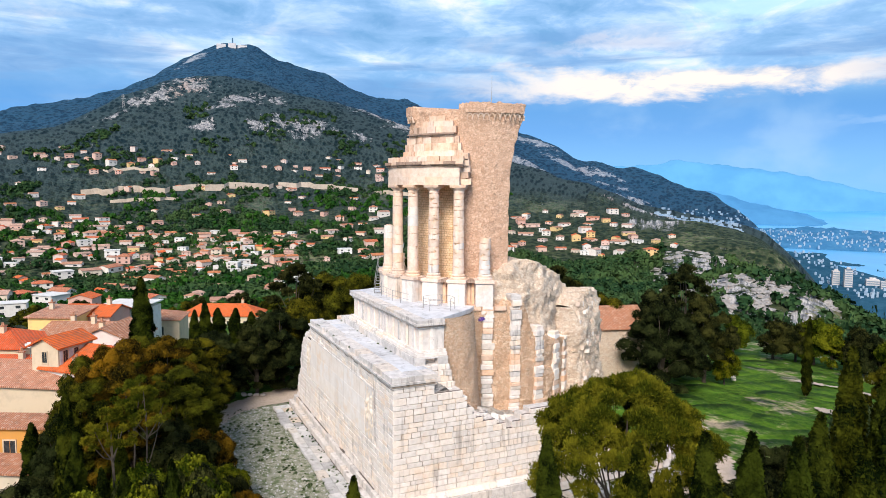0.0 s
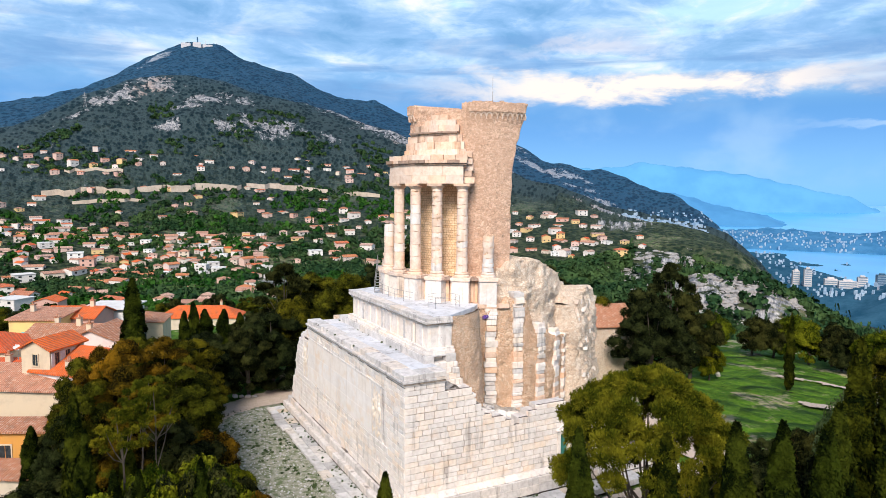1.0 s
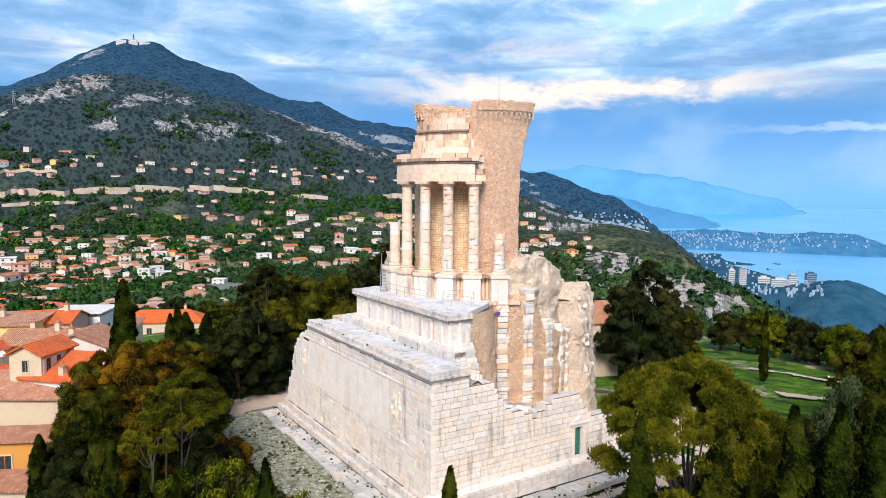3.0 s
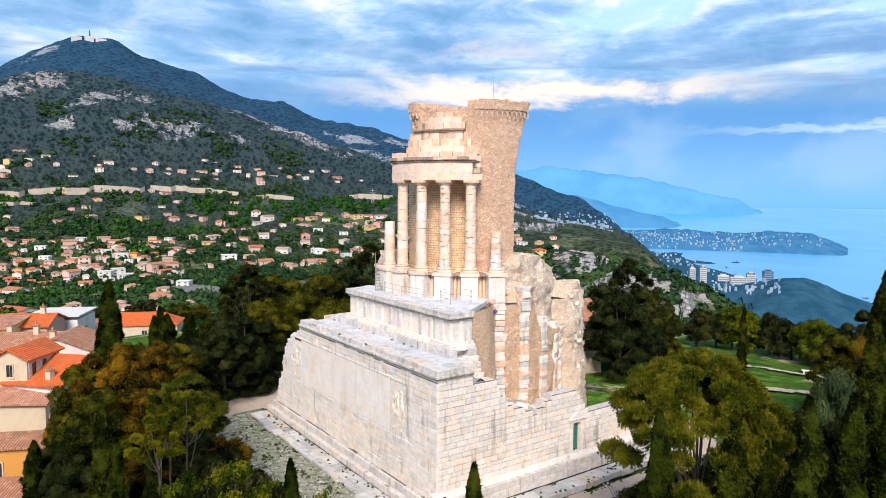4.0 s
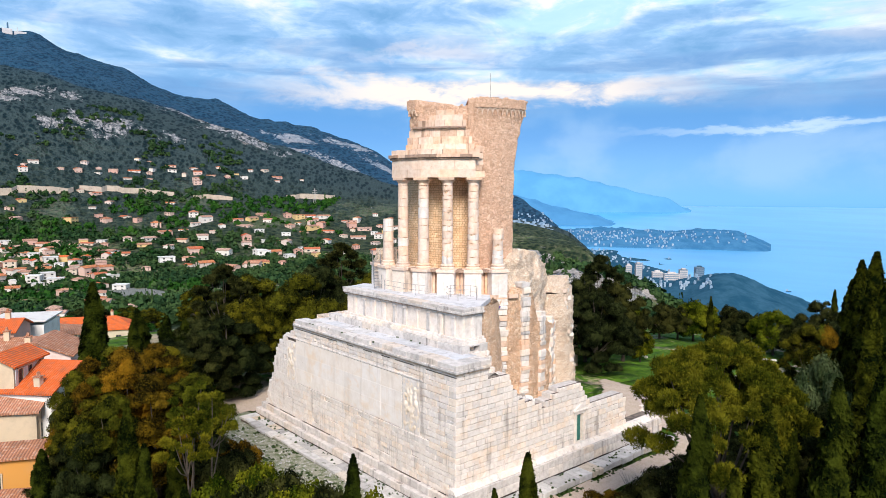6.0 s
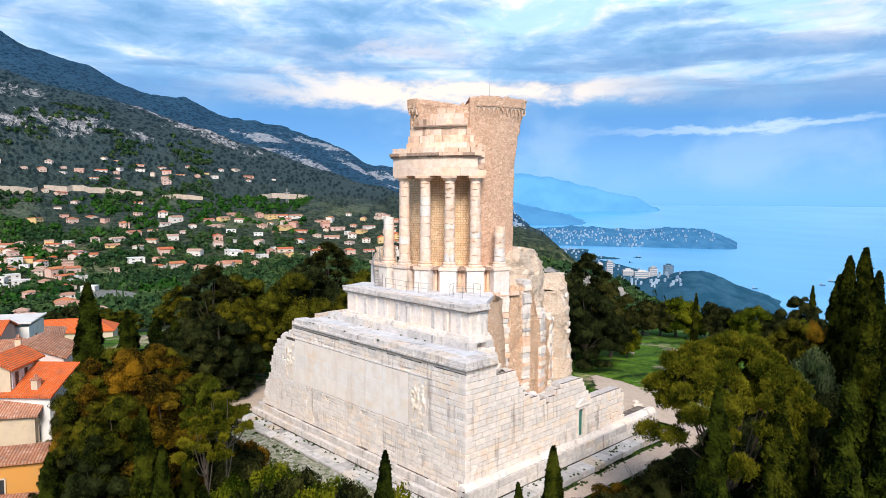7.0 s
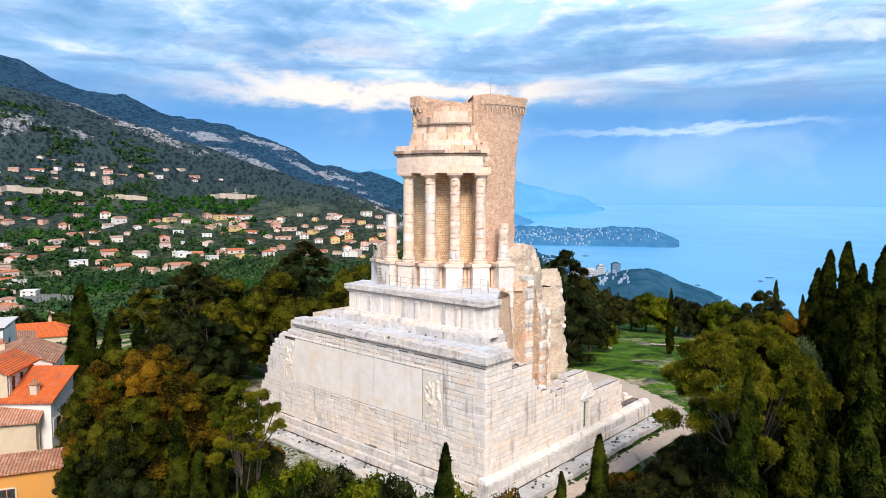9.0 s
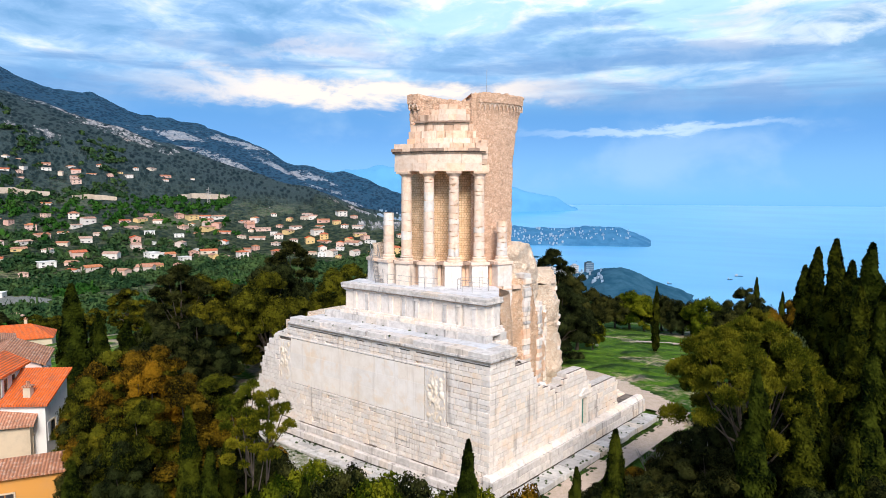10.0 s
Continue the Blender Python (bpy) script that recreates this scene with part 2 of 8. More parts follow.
WARM_STONE = stone("warm_limestone", (0.79, 0.57, 0.44), (0.62, 0.40, 0.28), (0.25, 0.15, 0.10), 2.6, 0.75, 0.22, 0.85, (0.80, 0.64, 0.52))
DARK_MOULDING = stone("stained_moulding", (0.44, 0.31, 0.24), (0.26, 0.17, 0.13), (0.10, 0.07, 0.05), 3.0, 0.8, 0.2)
WARM_MOULDING = stone("weathered_moulding", (0.66, 0.52, 0.42), (0.42, 0.31, 0.24), (0.16, 0.12, 0.09), 3.0, 0.8, 0.2)
MORTAR = plain("joint_mortar", (0.24, 0.19, 0.16), (0.05, 0.04, 0.035), 1.3, 0.95)
TOWER_RUBBLE = rubble("tower_rubble", (0.82, 0.57, 0.42), (0.64, 0.39, 0.265), (0.42, 0.26, 0.18), 4.2, 0.07)
CELLA_RUBBLE = coursed("ochre_rubble", (0.88, 0.64, 0.42), (0.72, 0.46, 0.25), (0.46, 0.27, 0.14))
CORE_RUBBLE = rubble("core_rubble", (0.90, 0.68, 0.50), (0.76, 0.47, 0.30), (0.36, 0.20, 0.11), 4.6, 0.16)
PALE_RUBBLE = rubble("pale_rubble", (0.92, 0.80, 0.68), (0.80, 0.60, 0.44), (0.42, 0.27, 0.18), 4.6, 0.16)
GREEN_DOOR = plain("green_painted_door", (0.02, 0.13, 0.11), (0.03, 0.19, 0.16), 4, 0.5)
METAL = plain("galvanised_metal", (0.45, 0.43, 0.42), (0.30, 0.28, 0.27), 8, 0.45, 0.7)


# ---- building helpers ----
def link(name, verts, faces, mat, parent=None, label="", smooth_faces=False):
    me = bpy.data.meshes.new(name)
    me.from_pydata([tuple(v) for v in verts], [], [tuple(f) for f in faces])
    me.materials.append(mat)
    if smooth_faces:
        me.polygons.foreach_set("use_smooth", [True] * len(me.polygons))
    me.update()
    ob = new(name, me)
    if parent:
        ob.parent = parent
    if label:
        tagged(ob, label)
    return ob


def part(name, bm, mat, parent=None, label="", smooth_faces=False):
    me = bpy.data.meshes.new(name)
    bm.to_mesh(me)
    bm.free()
    me.materials.append(mat)
    if smooth_faces:
        me.polygons.foreach_set("use_smooth", [True] * len(me.polygons))
    ob = new(name, me)
    if parent:
        ob.parent = parent
    if label:
        tagged(ob, label)
    return ob


def empty(name, label, category, group="", kind="", at=(0, 0, 0)):
    ob = new(name)
    ob.location = at
    ob.empty_display_size = 0.5
    return tagged(ob, label, category, group, kind)


def box_into(bm, x0, x1, y0, y1, z0, z1, chamfer=0.0, jitter=0.0, rng=random):
    geo = bmesh.ops.create_cube(bm, size=1.0)["verts"]
    for v in geo:
        v.co = Vector((x0 + (v.co.x + 0.5) * (x1 - x0), y0 + (v.co.y + 0.5) * (y1 - y0), z0 + (v.co.z + 0.5) * (z1 - z0)))
        if jitter:
            v.co += Vector((rng.uniform(-jitter, jitter), rng.uniform(-jitter, jitter), rng.uniform(-jitter, jitter)))
    if chamfer:
        edges = list({e for v in geo for e in v.link_edges})
        bmesh.ops.bevel(bm, geom=edges, offset=chamfer, segments=1, affect="EDGES", profile=0.5)
    return bm


def fbm(p, octaves=4):
    return noise.fractal(Vector(p), 1.0, 2.1, octaves)


def table(x, rows):
    """Straight-line lookup in rows of (key, value)."""
    return float(np.interp(x, [r[0] for r in rows], [r[1] for r in rows]))


# ---- land and sea ----
# heights seen over the land, as angles above the level line, by bearing from the hill
SKYLINE = [(-180, 3), (-110, 4.5), (-98, 5.4), (-94.5, 6.4), (-92, 6.9), (-89.5, 7.6), (-86.5, 9.4), (-84.2, 10.7), (-82.4, 11.35), (-80.5, 11.4), (-78, 10.5), (-75.5, 9.9), (-73, 8.7), (-70.8, 7.75), (-67.5, 7.7), (-64.8, 6.3), (-60.5, 5.7), (-57.8, 4.9), (-55, 3.9), (-53.4, 2.8), (-50, 2.15), (-48, 1.75), (-46, 0.9), (-44.6, 0.35), (-43.2, 0.15), (-42.2, -0.35), (-41.2, -1.1), (-40.2, -1.8), (-39.2, -2.7), (-38.0, -3.6), (-36, -6.0), (-34, -8.0), (-20, -9.5), (60, -9.5), (120, 1), (180, 3)]
SPUR = [(-180, 1), (-105, 2), (-96.7, 3.6), (-92.7, 5.3), (-89.6, 7.0), (-86.8, 8.1), (-84, 8.55), (-81.7, 8.8), (-79, 8.6), (-75.4, 7.8), (-71, 6.7), (-68, 5.4), (-64, 4.0), (-60, 2.8), (-55, 1.2), (-50, -0.6), (-46, -2.0), (-42, -2.7), (-40, -3.1), (-38.4, -3.7), (-37.2, -4.5), (-36.0, -5.4), (-35, -6.6), (-34, -8.4), (-20, -10.5), (60, -10.5), (120, 0), (180, 1)]
SEA_Z = -150.0


def far_angle(r, az):
    """The angle at which open land at distance r shows, well away from the hilltop."""
    sky, spur = table(az, SKYLINE), table(az, SPUR)
    side = min(max((az + 60) / 22, 0), 1)
    low = min(max((az + 50) / 14, 0), 1)
    land = [(130, -14.5 - 1.5 * side), (200, -11.2 - 1.6 * low), (300, -9.6 - 2.2 * low), (420, -8.7 - 2.6 * low), (520, -7.7 - 3.2 * low), (620, -6.5 - 4.0 * low), (720, min(-4.6, spur - 0.2)), (820, min(-2.6, spur - 0.1)),
            (950, min(-0.2, spur * 0.6 - 1.2 if spur > 0 else spur - 0.1)), (1200, spur * 0.62 if spur > 0 else spur), (1550, spur), (1750, min(spur - 0.3, sky - 0.8)), (2300, 0.5 * (spur + sky) - 0.3), (2800, sky), (3300, sky - 1.5), (4200, sky - 5)]
    return table(r, land)


def bump_at(x, y, cx, cy, rad):
    d2 = ((x - cx) ** 2 + (y - cy) ** 2) / rad ** 2
    return math.exp(-d2 * 1.6)


def hilltop(x, y):
    """The park on the hilltop round the monument."""
    z = -1.9
    z -= 0.05 * max(0, y - 40)
    z -= 0.055 * max(0, -y - 10) + 0.02 * max(0, -14 - x)
    z -= 0.05 * max(0, x - 20)
    return z


def land_z(x, y):
    dx, dy = x - EYE.x, y - EYE.y
    r = math.hypot(dx, dy)
    az = math.degrees(math.atan2(dx, dy))
    top = hilltop(x, y)
    d = math.hypot(x + 12, y - 22)
    far = EYE.z + max(r, 130) * math.tan(radians(far_angle(max(r, 130), az)))
    # the rocky knoll above the coast
    far += 42 * bump_at(x, y, -290, 345, 95) + 30 * bump_at(x, y, -195, 290, 60)
    rough = min(max((r - 250) / 900, 0), 1)
    if rough > 0:
        far += rough * (8 + r * 0.007) * fbm((x / 260, y / 260, 1.7), 6) * (1.0 if r < 2300 else 0.55)
        far += rough * r * 0.0035 * fbm((x / 70, y / 70, 3.1), 4)
    a = min(max((d - 72) / 85, 0), 1)
    a = a * a * (3 - 2 * a)
    return top * (1 - a) + far * a + 0.15 * fbm((x / 6, y / 6, 0.3), 3) * (1 - rough)


def build_land():
    radii = [2.0]
    while radii[-1] < 4300:
        radii.append(radii[-1] + max(1.6, radii[-1] * 0.0165))
    angs = list(np.arange(-180, -106, 6.0)) + list(np.arange(-106, 2, 0.26)) + list(np.arange(2, 180, 6.0))
    verts, faces = [], []
    for r in radii:
        for a in angs:
            x, y = EYE.x + r * math.sin(radians(a)), EYE.y + r * math.cos(radians(a))
            verts.append((x, y, land_z(x, y)))
    n = len(angs)
    for i in range(len(radii) - 1):
        for j in range(n):
            k = (j + 1) % n
            faces.append((i * n + j, i * n + k, (i + 1) * n + k, (i + 1) * n + j))
    verts.append((EYE.x, EYE.y, land_z(EYE.x, EYE.y)))
    for j in range(n):
        faces.append((len(verts) - 1, (j + 1) % n, j))
    ob = link("ground", verts, faces, LAND, smooth_faces=True)
    return tagged(ob, "wooded limestone hillsides falling from the park to the sea", "ground", kind="structure")


def meet(az, el, r0=105.0):
    """Where the line of sight at that bearing and angle meets the land."""
    r = r0
    while r < 3000:
        x, y = EYE.x + r * math.sin(radians(az)), EYE.y + r * math.cos(radians(az))
        if EYE.z + r * math.tan(radians(el)) <= land_z(x, y):
            return x, y, land_z(x, y), r
        r += max(2.0, r * 0.008)
    return None


# pale limestone outcrops on the slopes: bearing, angle, reach
CRAG_VIEWS = [(-87.8, 6.9, 60), (-85.2, 8.0, 75), (-82.5, 6.6, 45), (-80.8, 7.3, 60), (-78.6, 7.2, 50), (-77.6, 6.0, 40), (-76.4, 5.4, 60), (-74.6, 5.6, 55), (-73.2, 5.0, 45), (-79.6, 5.2, 30), (-83.6, 5.0, 26), (-90.5, 5.4, 40), (-71.6, 4.6, 30),
              (-69.5, 6.0, 110), (-66.5, 5.2, 90), (-64.5, 4.0, 80), (-62.2, 4.9, 130), (-60.6, 3.6, 100), (-58.2, 4.4, 120), (-56.4, 4.0, 130), (-57.5, 2.6, 90), (-54.4, 2.4, 120), (-53.0, 1.7, 110), (-51.2, 1.5, 90), (-50.4, 0.5, 70), (-48.6, -0.6, 70), (-47.2, -1.5, 60), (-46.0, -2.4, 45),
              (-92.5, 9.4, 90), (-84.6, 10.2, 90),
              (-41.4, -6.0, 42), (-38.8, -6.6, 48), (-36.8, -7.6, 44), (-35.8, -8.8, 30)]
CRAGS = []
for az_, el_, reach in CRAG_VIEWS:
    hit_ = meet(az_, el_, 250.0)
    if hit_:
        CRAGS.append((hit_[0], hit_[1], reach))


def land_material():
    m, t, p = material("hillside")
    geo = t.nodes.new("ShaderNodeNewGeometry")
    pos = geo.outputs["Position"]
    sep = t.nodes.new("ShaderNodeSeparateXYZ")
    t.links.new(pos, sep.inputs[0])
    norm = t.nodes.new("ShaderNodeSeparateXYZ")
    t.links.new(geo.outputs["Normal"], norm.inputs[0])
    dist = t.nodes.new("ShaderNodeVectorMath")
    dist.operation = "DISTANCE"
    t.links.new(pos, dist.inputs[0])
    dist.inputs[1].default_value = (-12, 22, -2)
    away = smooth(t, dist.outputs["Value"], 90, 160)
    # park: worn grass, bare earth and gravel
    n1 = noise_node(t, pos, 0.09, 5, 0.6)
    n2 = noise_node(t, pos, 1.1, 7, 0.65)
    lawn = mix_color(t, smooth(t, n2, 0.35, 0.7), (0.050, 0.125, 0.012), (0.11, 0.20, 0.022))
    lawn = mix_color(t, smooth(t, math_node(t, "ADD", n1, math_node(t, "MULTIPLY", n2, 0.3)), 0.68, 0.80), lawn, (0.42, 0.34, 0.24))
    # hills: scrub, woods, scree and pale rock
    w1 = noise_node(t, pos, 0.012, 8, 0.68)
    w2 = noise_node(t, pos, 0.055, 8, 0.7)
    w3 = noise_node(t, pos, 0.25, 6, 0.7)
    # round the hill and up the slope: the lie of the beds, the gullies and the scrub on the steep far sides
    round_ = math_node(t, "MULTIPLY", math_node(t, "ARCTAN2", math_node(t, "SUBTRACT", sep.outputs[0], EYE.x), math_node(t, "SUBTRACT", sep.outputs[1], EYE.y)), 1300.0)
    slope = combine(t, round_, sep.outputs[2], 0.0)
    s1 = noise_node(t, slope, 0.016, 7, 0.65, 0.5)
    s2 = noise_node(t, slope, 0.06, 7, 0.68, 0.6)
    s3 = noise_node(t, slope, 0.22, 5, 0.7)
    far_bush = t.nodes.new("ShaderNodeTexVoronoi")
    far_bush.inputs["Scale"].default_value = 0.15
    t.links.new(slope, far_bush.inputs["Vector"])
    far_crown = smooth(t, math_node(t, "ADD", far_bush.outputs["Distance"], math_node(t, "MULTIPLY", s2, 1.1)), 0.80, 1.20)
    bush = t.nodes.new("ShaderNodeTexVoronoi")
    bush.inputs["Scale"].default_value = 0.17
    t.links.new(pos, bush.inputs["Vector"])
    crown = smooth(t, math_node(t, "ADD", bush.outputs["Distance"], math_node(t, "MULTIPLY", w2, 0.9)), 0.72, 1.08)
    wood = mix_color(t, w3, (0.005, 0.016, 0.008), (0.016, 0.034, 0.014))
    bare = mix_color(t, smooth(t, w3, 0.35, 0.65), (0.075, 0.085, 0.045), (0.035, 0.055, 0.024))
    scrub = mix_color(t, crown, wood, bare)
    terrace = smooth(t, math_node(t, "ADD", w1, math_node(t, "MULTIPLY", w2, 0.4)), 0.72, 0.84)
    scrub = mix_color(t, math_node(t, "MULTIPLY", terrace, 0.8), scrub, mix_color(t, smooth(t, w3, 0.4, 0.6), (0.22, 0.20, 0.13), (0.09, 0.15, 0.045)))
    # distance haze in the colour: scrub turns bluer high up and far out
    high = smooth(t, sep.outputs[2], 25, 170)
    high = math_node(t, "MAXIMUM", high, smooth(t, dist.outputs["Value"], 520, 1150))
    hazed_maquis = mix_color(t, far_crown, (0.005, 0.020, 0.030), (0.046, 0.074, 0.082))
    hazed_maquis = mix_color(t, smooth(t, dist.outputs["Value"], 1350, 2000), hazed_maquis, mix_color(t, far_crown, (0.006, 0.038, 0.085), (0.024, 0.085, 0.160)))
    scrub = mix_color(t, math_node(t, "MULTIPLY", high, 0.92), scrub, hazed_maquis)
    steep = smooth(t, norm.outputs[2], 0.93, 0.66)
    crag = None
    for cx, cy, rad in CRAGS:
        dd = t.nodes.new("ShaderNodeVectorMath")
        dd.operation = "DISTANCE"
        t.links.new(combine(t, sep.outputs[0], sep.outputs[1]), dd.inputs[0])
        dd.inputs[1].default_value = (cx, cy, 0)
        v = smooth(t, dd.outputs["Value"], rad * 1.5, rad * 0.15)
        crag = v if crag is None else math_node(t, "MAXIMUM", crag, v)
    score = math_node(t, "ADD", math_node(t, "ADD", math_node(t, "MULTIPLY", s1, 0.40), math_node(t, "ADD", math_node(t, "MULTIPLY", s2, 0.55), math_node(t, "MULTIPLY", s3, 0.32))), math_node(t, "ADD", math_node(t, "MULTIPLY", steep, 0.05), math_node(t, "MULTIPLY", crag, 0.17)))
    near_score = math_node(t, "ADD", math_node(t, "ADD", math_node(t, "MULTIPLY", w2, 0.8), math_node(t, "MULTIPLY", w3, 0.45)), math_node(t, "MULTIPLY", crag, 0.20))
    beyond = smooth(t, dist.outputs["Value"], 600, 800)
    rocky = math_node(t, "ADD", math_node(t, "MULTIPLY", smooth(t, score, 0.765, 0.815), beyond), math_node(t, "MULTIPLY", smooth(t, near_score, 0.76, 0.82), math_node(t, "SUBTRACT", 1.0, beyond)))
    rock = mix_color(t, smooth(t, noise_node(t, slope, 0.16, 7, 0.75), 0.38, 0.60), (0.54, 0.51, 0.50), (0.15, 0.16, 0.18))
    rock = mix_color(t, math_node(t, "MULTIPLY", smooth(t, noise_node(t, pos, 0.006, 3), 0.56, 0.66), 0.5), rock, (0.50, 0.34, 0.26))
    # far rock is tinted towards the haze blue as well
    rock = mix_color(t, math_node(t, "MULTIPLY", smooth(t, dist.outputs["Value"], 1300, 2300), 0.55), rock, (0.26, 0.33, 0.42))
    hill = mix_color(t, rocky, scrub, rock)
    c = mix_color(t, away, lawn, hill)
    t.links.new(c, p.inputs["Base Color"])
    p.inputs["Roughness"].default_value = 0.95
    p.inputs["Specular IOR Level"].default_value = 0.1
    bump(t, p, math_node(t, "ADD", math_node(t, "ADD", math_node(t, "MULTIPLY", w2, 6.0), math_node(t, "MULTIPLY", w3, 2.0)), math_node(t, "ADD", math_node(t, "MULTIPLY", crown, -2.5), math_node(t, "MULTIPLY", math_node(t, "MULTIPLY", s2, high), 14.0))), 0.9, 1.0)
    return m


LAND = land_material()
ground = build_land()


def build_sea():
    m, t, p = material("sea_water")
    pos = position(t)
    sep = t.nodes.new("ShaderNodeSeparateXYZ")
    t.links.new(pos, sep.inputs[0])
    n = noise_node(t, combine(t, math_node(t, "MULTIPLY", sep.outputs[0], 0.002), math_node(t, "MULTIPLY", sep.outputs[1], 0.006)), 1.0, 5)
    c = mix_color(t, smooth(t, n, 0.35, 0.65), (0.07, 0.36, 0.72), (0.10, 0.42, 0.78))
    t.links.new(c, p.inputs["Base Color"])
    p.inputs["Roughness"].default_value = 0.28
    bump(t, p, noise_node(t, pos, 0.08, 6), 0.25, 1.0)
    verts, faces, n_a = [], [], 96
    radii = list(range(300, 4860, 80)) + [4860]
    for r in radii:
        k = max(0.0, (r - 2800) / 2060)
        for j in range(n_a):
            a = 2 * math.pi * j / n_a
            verts.append((EYE.x + r * math.sin(a), EYE.y + r * math.cos(a), SEA_Z + 112 * k * k * (1.6 - 0.6 * k)))
    for i in range(len(radii) - 1):
        for j in range(n_a):
            k = (j + 1) % n_a
            faces.append((i * n_a + j, i * n_a + k, (i + 1) * n_a + k, (i + 1) * n_a + j))
    ob = link("water", verts, faces, m, smooth_faces=True)
    return tagged(ob, "calm pale blue evening sea", "sea", kind="structure")


sea = build_sea()


def polar(az, r, el=None, z=None):
    x, y = EYE.x + r * math.sin(radians(az)), EYE.y + r * math.cos(radians(az))
    return Vector((x, y, EYE.z + r * math.tan(radians(el)) if el is not None else z))


RIDGES = []


def ridge(name, label, category, mat, r0, r1, crest, floor_z, seed, rough, steps=140, rows=16, kind="structure"):
    """A hill seen from afar: a crest line by bearing between a near and a far foot."""
    a0, a1 = crest[0][0], crest[-1][0]

    def height(az, r):
        v = (r - r0) / (r1 - r0)
        if not (a0 <= az <= a1 and 0 <= v <= 1):
            return -1e4
        top = EYE.z + 0.5 * (r0 + r1) * math.tan(radians(table(az, crest)))
        s = math.sin(math.pi * v) ** 0.75
        x, y = EYE.x + r * math.sin(radians(az)), EYE.y + r * math.cos(radians(az))
        return floor_z + max(top - floor_z, 0) * s + rough * s * fbm((x / (rough * 7), y / (rough * 7), seed), 5)
    verts, faces = [], []
    for i in range(steps + 1):
        az = a0 + (a1 - a0) * i / steps
        for j in range(rows + 1):
            r = r0 + (r1 - r0) * min(max(j / rows, 1e-6), 1 - 1e-6)
            x, y = EYE.x + r * math.sin(radians(az)), EYE.y + r * math.cos(radians(az))
            verts.append((x, y, height(az, r) - (3 if j in (0, rows) else 0)))
    for i in range(steps):
        for j in range(rows):
            a = i * (rows + 1) + j
            faces.append((a, a + rows + 1, a + rows + 2, a + 1))
    ob = link(name, verts, faces, mat, smooth_faces=True)
    RIDGES.append(height)
    return tagged(ob, label, category, kind=kind)


# Far hills: distance haze put into the base colour and a faint glow
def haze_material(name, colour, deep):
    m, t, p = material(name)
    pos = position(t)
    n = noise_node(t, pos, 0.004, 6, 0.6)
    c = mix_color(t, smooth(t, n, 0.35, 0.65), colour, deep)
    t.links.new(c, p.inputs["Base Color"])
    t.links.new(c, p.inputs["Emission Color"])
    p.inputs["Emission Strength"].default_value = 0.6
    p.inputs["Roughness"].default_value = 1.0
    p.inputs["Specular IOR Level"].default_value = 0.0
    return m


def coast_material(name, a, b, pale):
    """Wooded shore with clearings; blue distance haze is put into the colours."""
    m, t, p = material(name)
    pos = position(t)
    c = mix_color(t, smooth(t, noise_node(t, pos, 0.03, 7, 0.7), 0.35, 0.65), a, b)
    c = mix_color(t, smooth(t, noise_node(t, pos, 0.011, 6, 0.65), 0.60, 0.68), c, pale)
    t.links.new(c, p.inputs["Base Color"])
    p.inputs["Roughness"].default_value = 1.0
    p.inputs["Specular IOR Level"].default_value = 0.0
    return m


FAR_HAZE = haze_material("mountains_haze_tint", (0.075, 0.225, 0.395), (0.06, 0.195, 0.36))
NEAR_HAZE = haze_material("coast_hills_haze_tint", (0.055, 0.18, 0.34), (0.042, 0.145, 0.29))
CAPE = coast_material("hazed_cape_wood", (0.035, 0.14, 0.28), (0.06, 0.19, 0.35), (0.13, 0.26, 0.40))
COAST = coast_material("hazed_coastal_wood", (0.016, 0.066, 0.115), (0.036, 0.105, 0.165), (0.09, 0.17, 0.23))
ridge("backdrop", "mountains far along the coast in painted blue haze", "mountains", FAR_HAZE, 4300, 4800, [(-62, 2.2), (-52, 2.0), (-48, 2.1), (-45.3, 2.6), (-42, 2.1), (-39, 1.75), (-36, 1.2), (-33, 0.4), (-30.5, -0.1), (-28, -1.6)], -130, 5, 14)
ridge("backdrop", "hills behind the bay in painted blue haze", "hills", NEAR_HAZE, 3500, 4100, [(-60, 0.6), (-47, 0.3), (-43, 0.1), (-40.5, -0.6), (-38, -1.2), (-36, -1.6), (-33.5, -2.6)], -150, 8, 12)
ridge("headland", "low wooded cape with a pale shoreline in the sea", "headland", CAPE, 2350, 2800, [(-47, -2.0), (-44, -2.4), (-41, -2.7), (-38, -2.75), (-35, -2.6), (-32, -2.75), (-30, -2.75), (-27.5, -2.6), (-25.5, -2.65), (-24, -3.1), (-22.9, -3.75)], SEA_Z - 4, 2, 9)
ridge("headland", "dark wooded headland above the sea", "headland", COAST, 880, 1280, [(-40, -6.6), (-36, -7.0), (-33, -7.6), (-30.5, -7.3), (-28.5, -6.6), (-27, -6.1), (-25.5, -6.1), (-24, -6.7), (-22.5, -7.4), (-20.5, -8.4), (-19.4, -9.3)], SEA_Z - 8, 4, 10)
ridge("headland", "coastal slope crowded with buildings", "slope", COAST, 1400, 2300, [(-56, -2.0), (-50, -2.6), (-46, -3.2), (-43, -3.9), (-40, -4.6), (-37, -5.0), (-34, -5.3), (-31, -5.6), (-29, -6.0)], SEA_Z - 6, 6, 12)


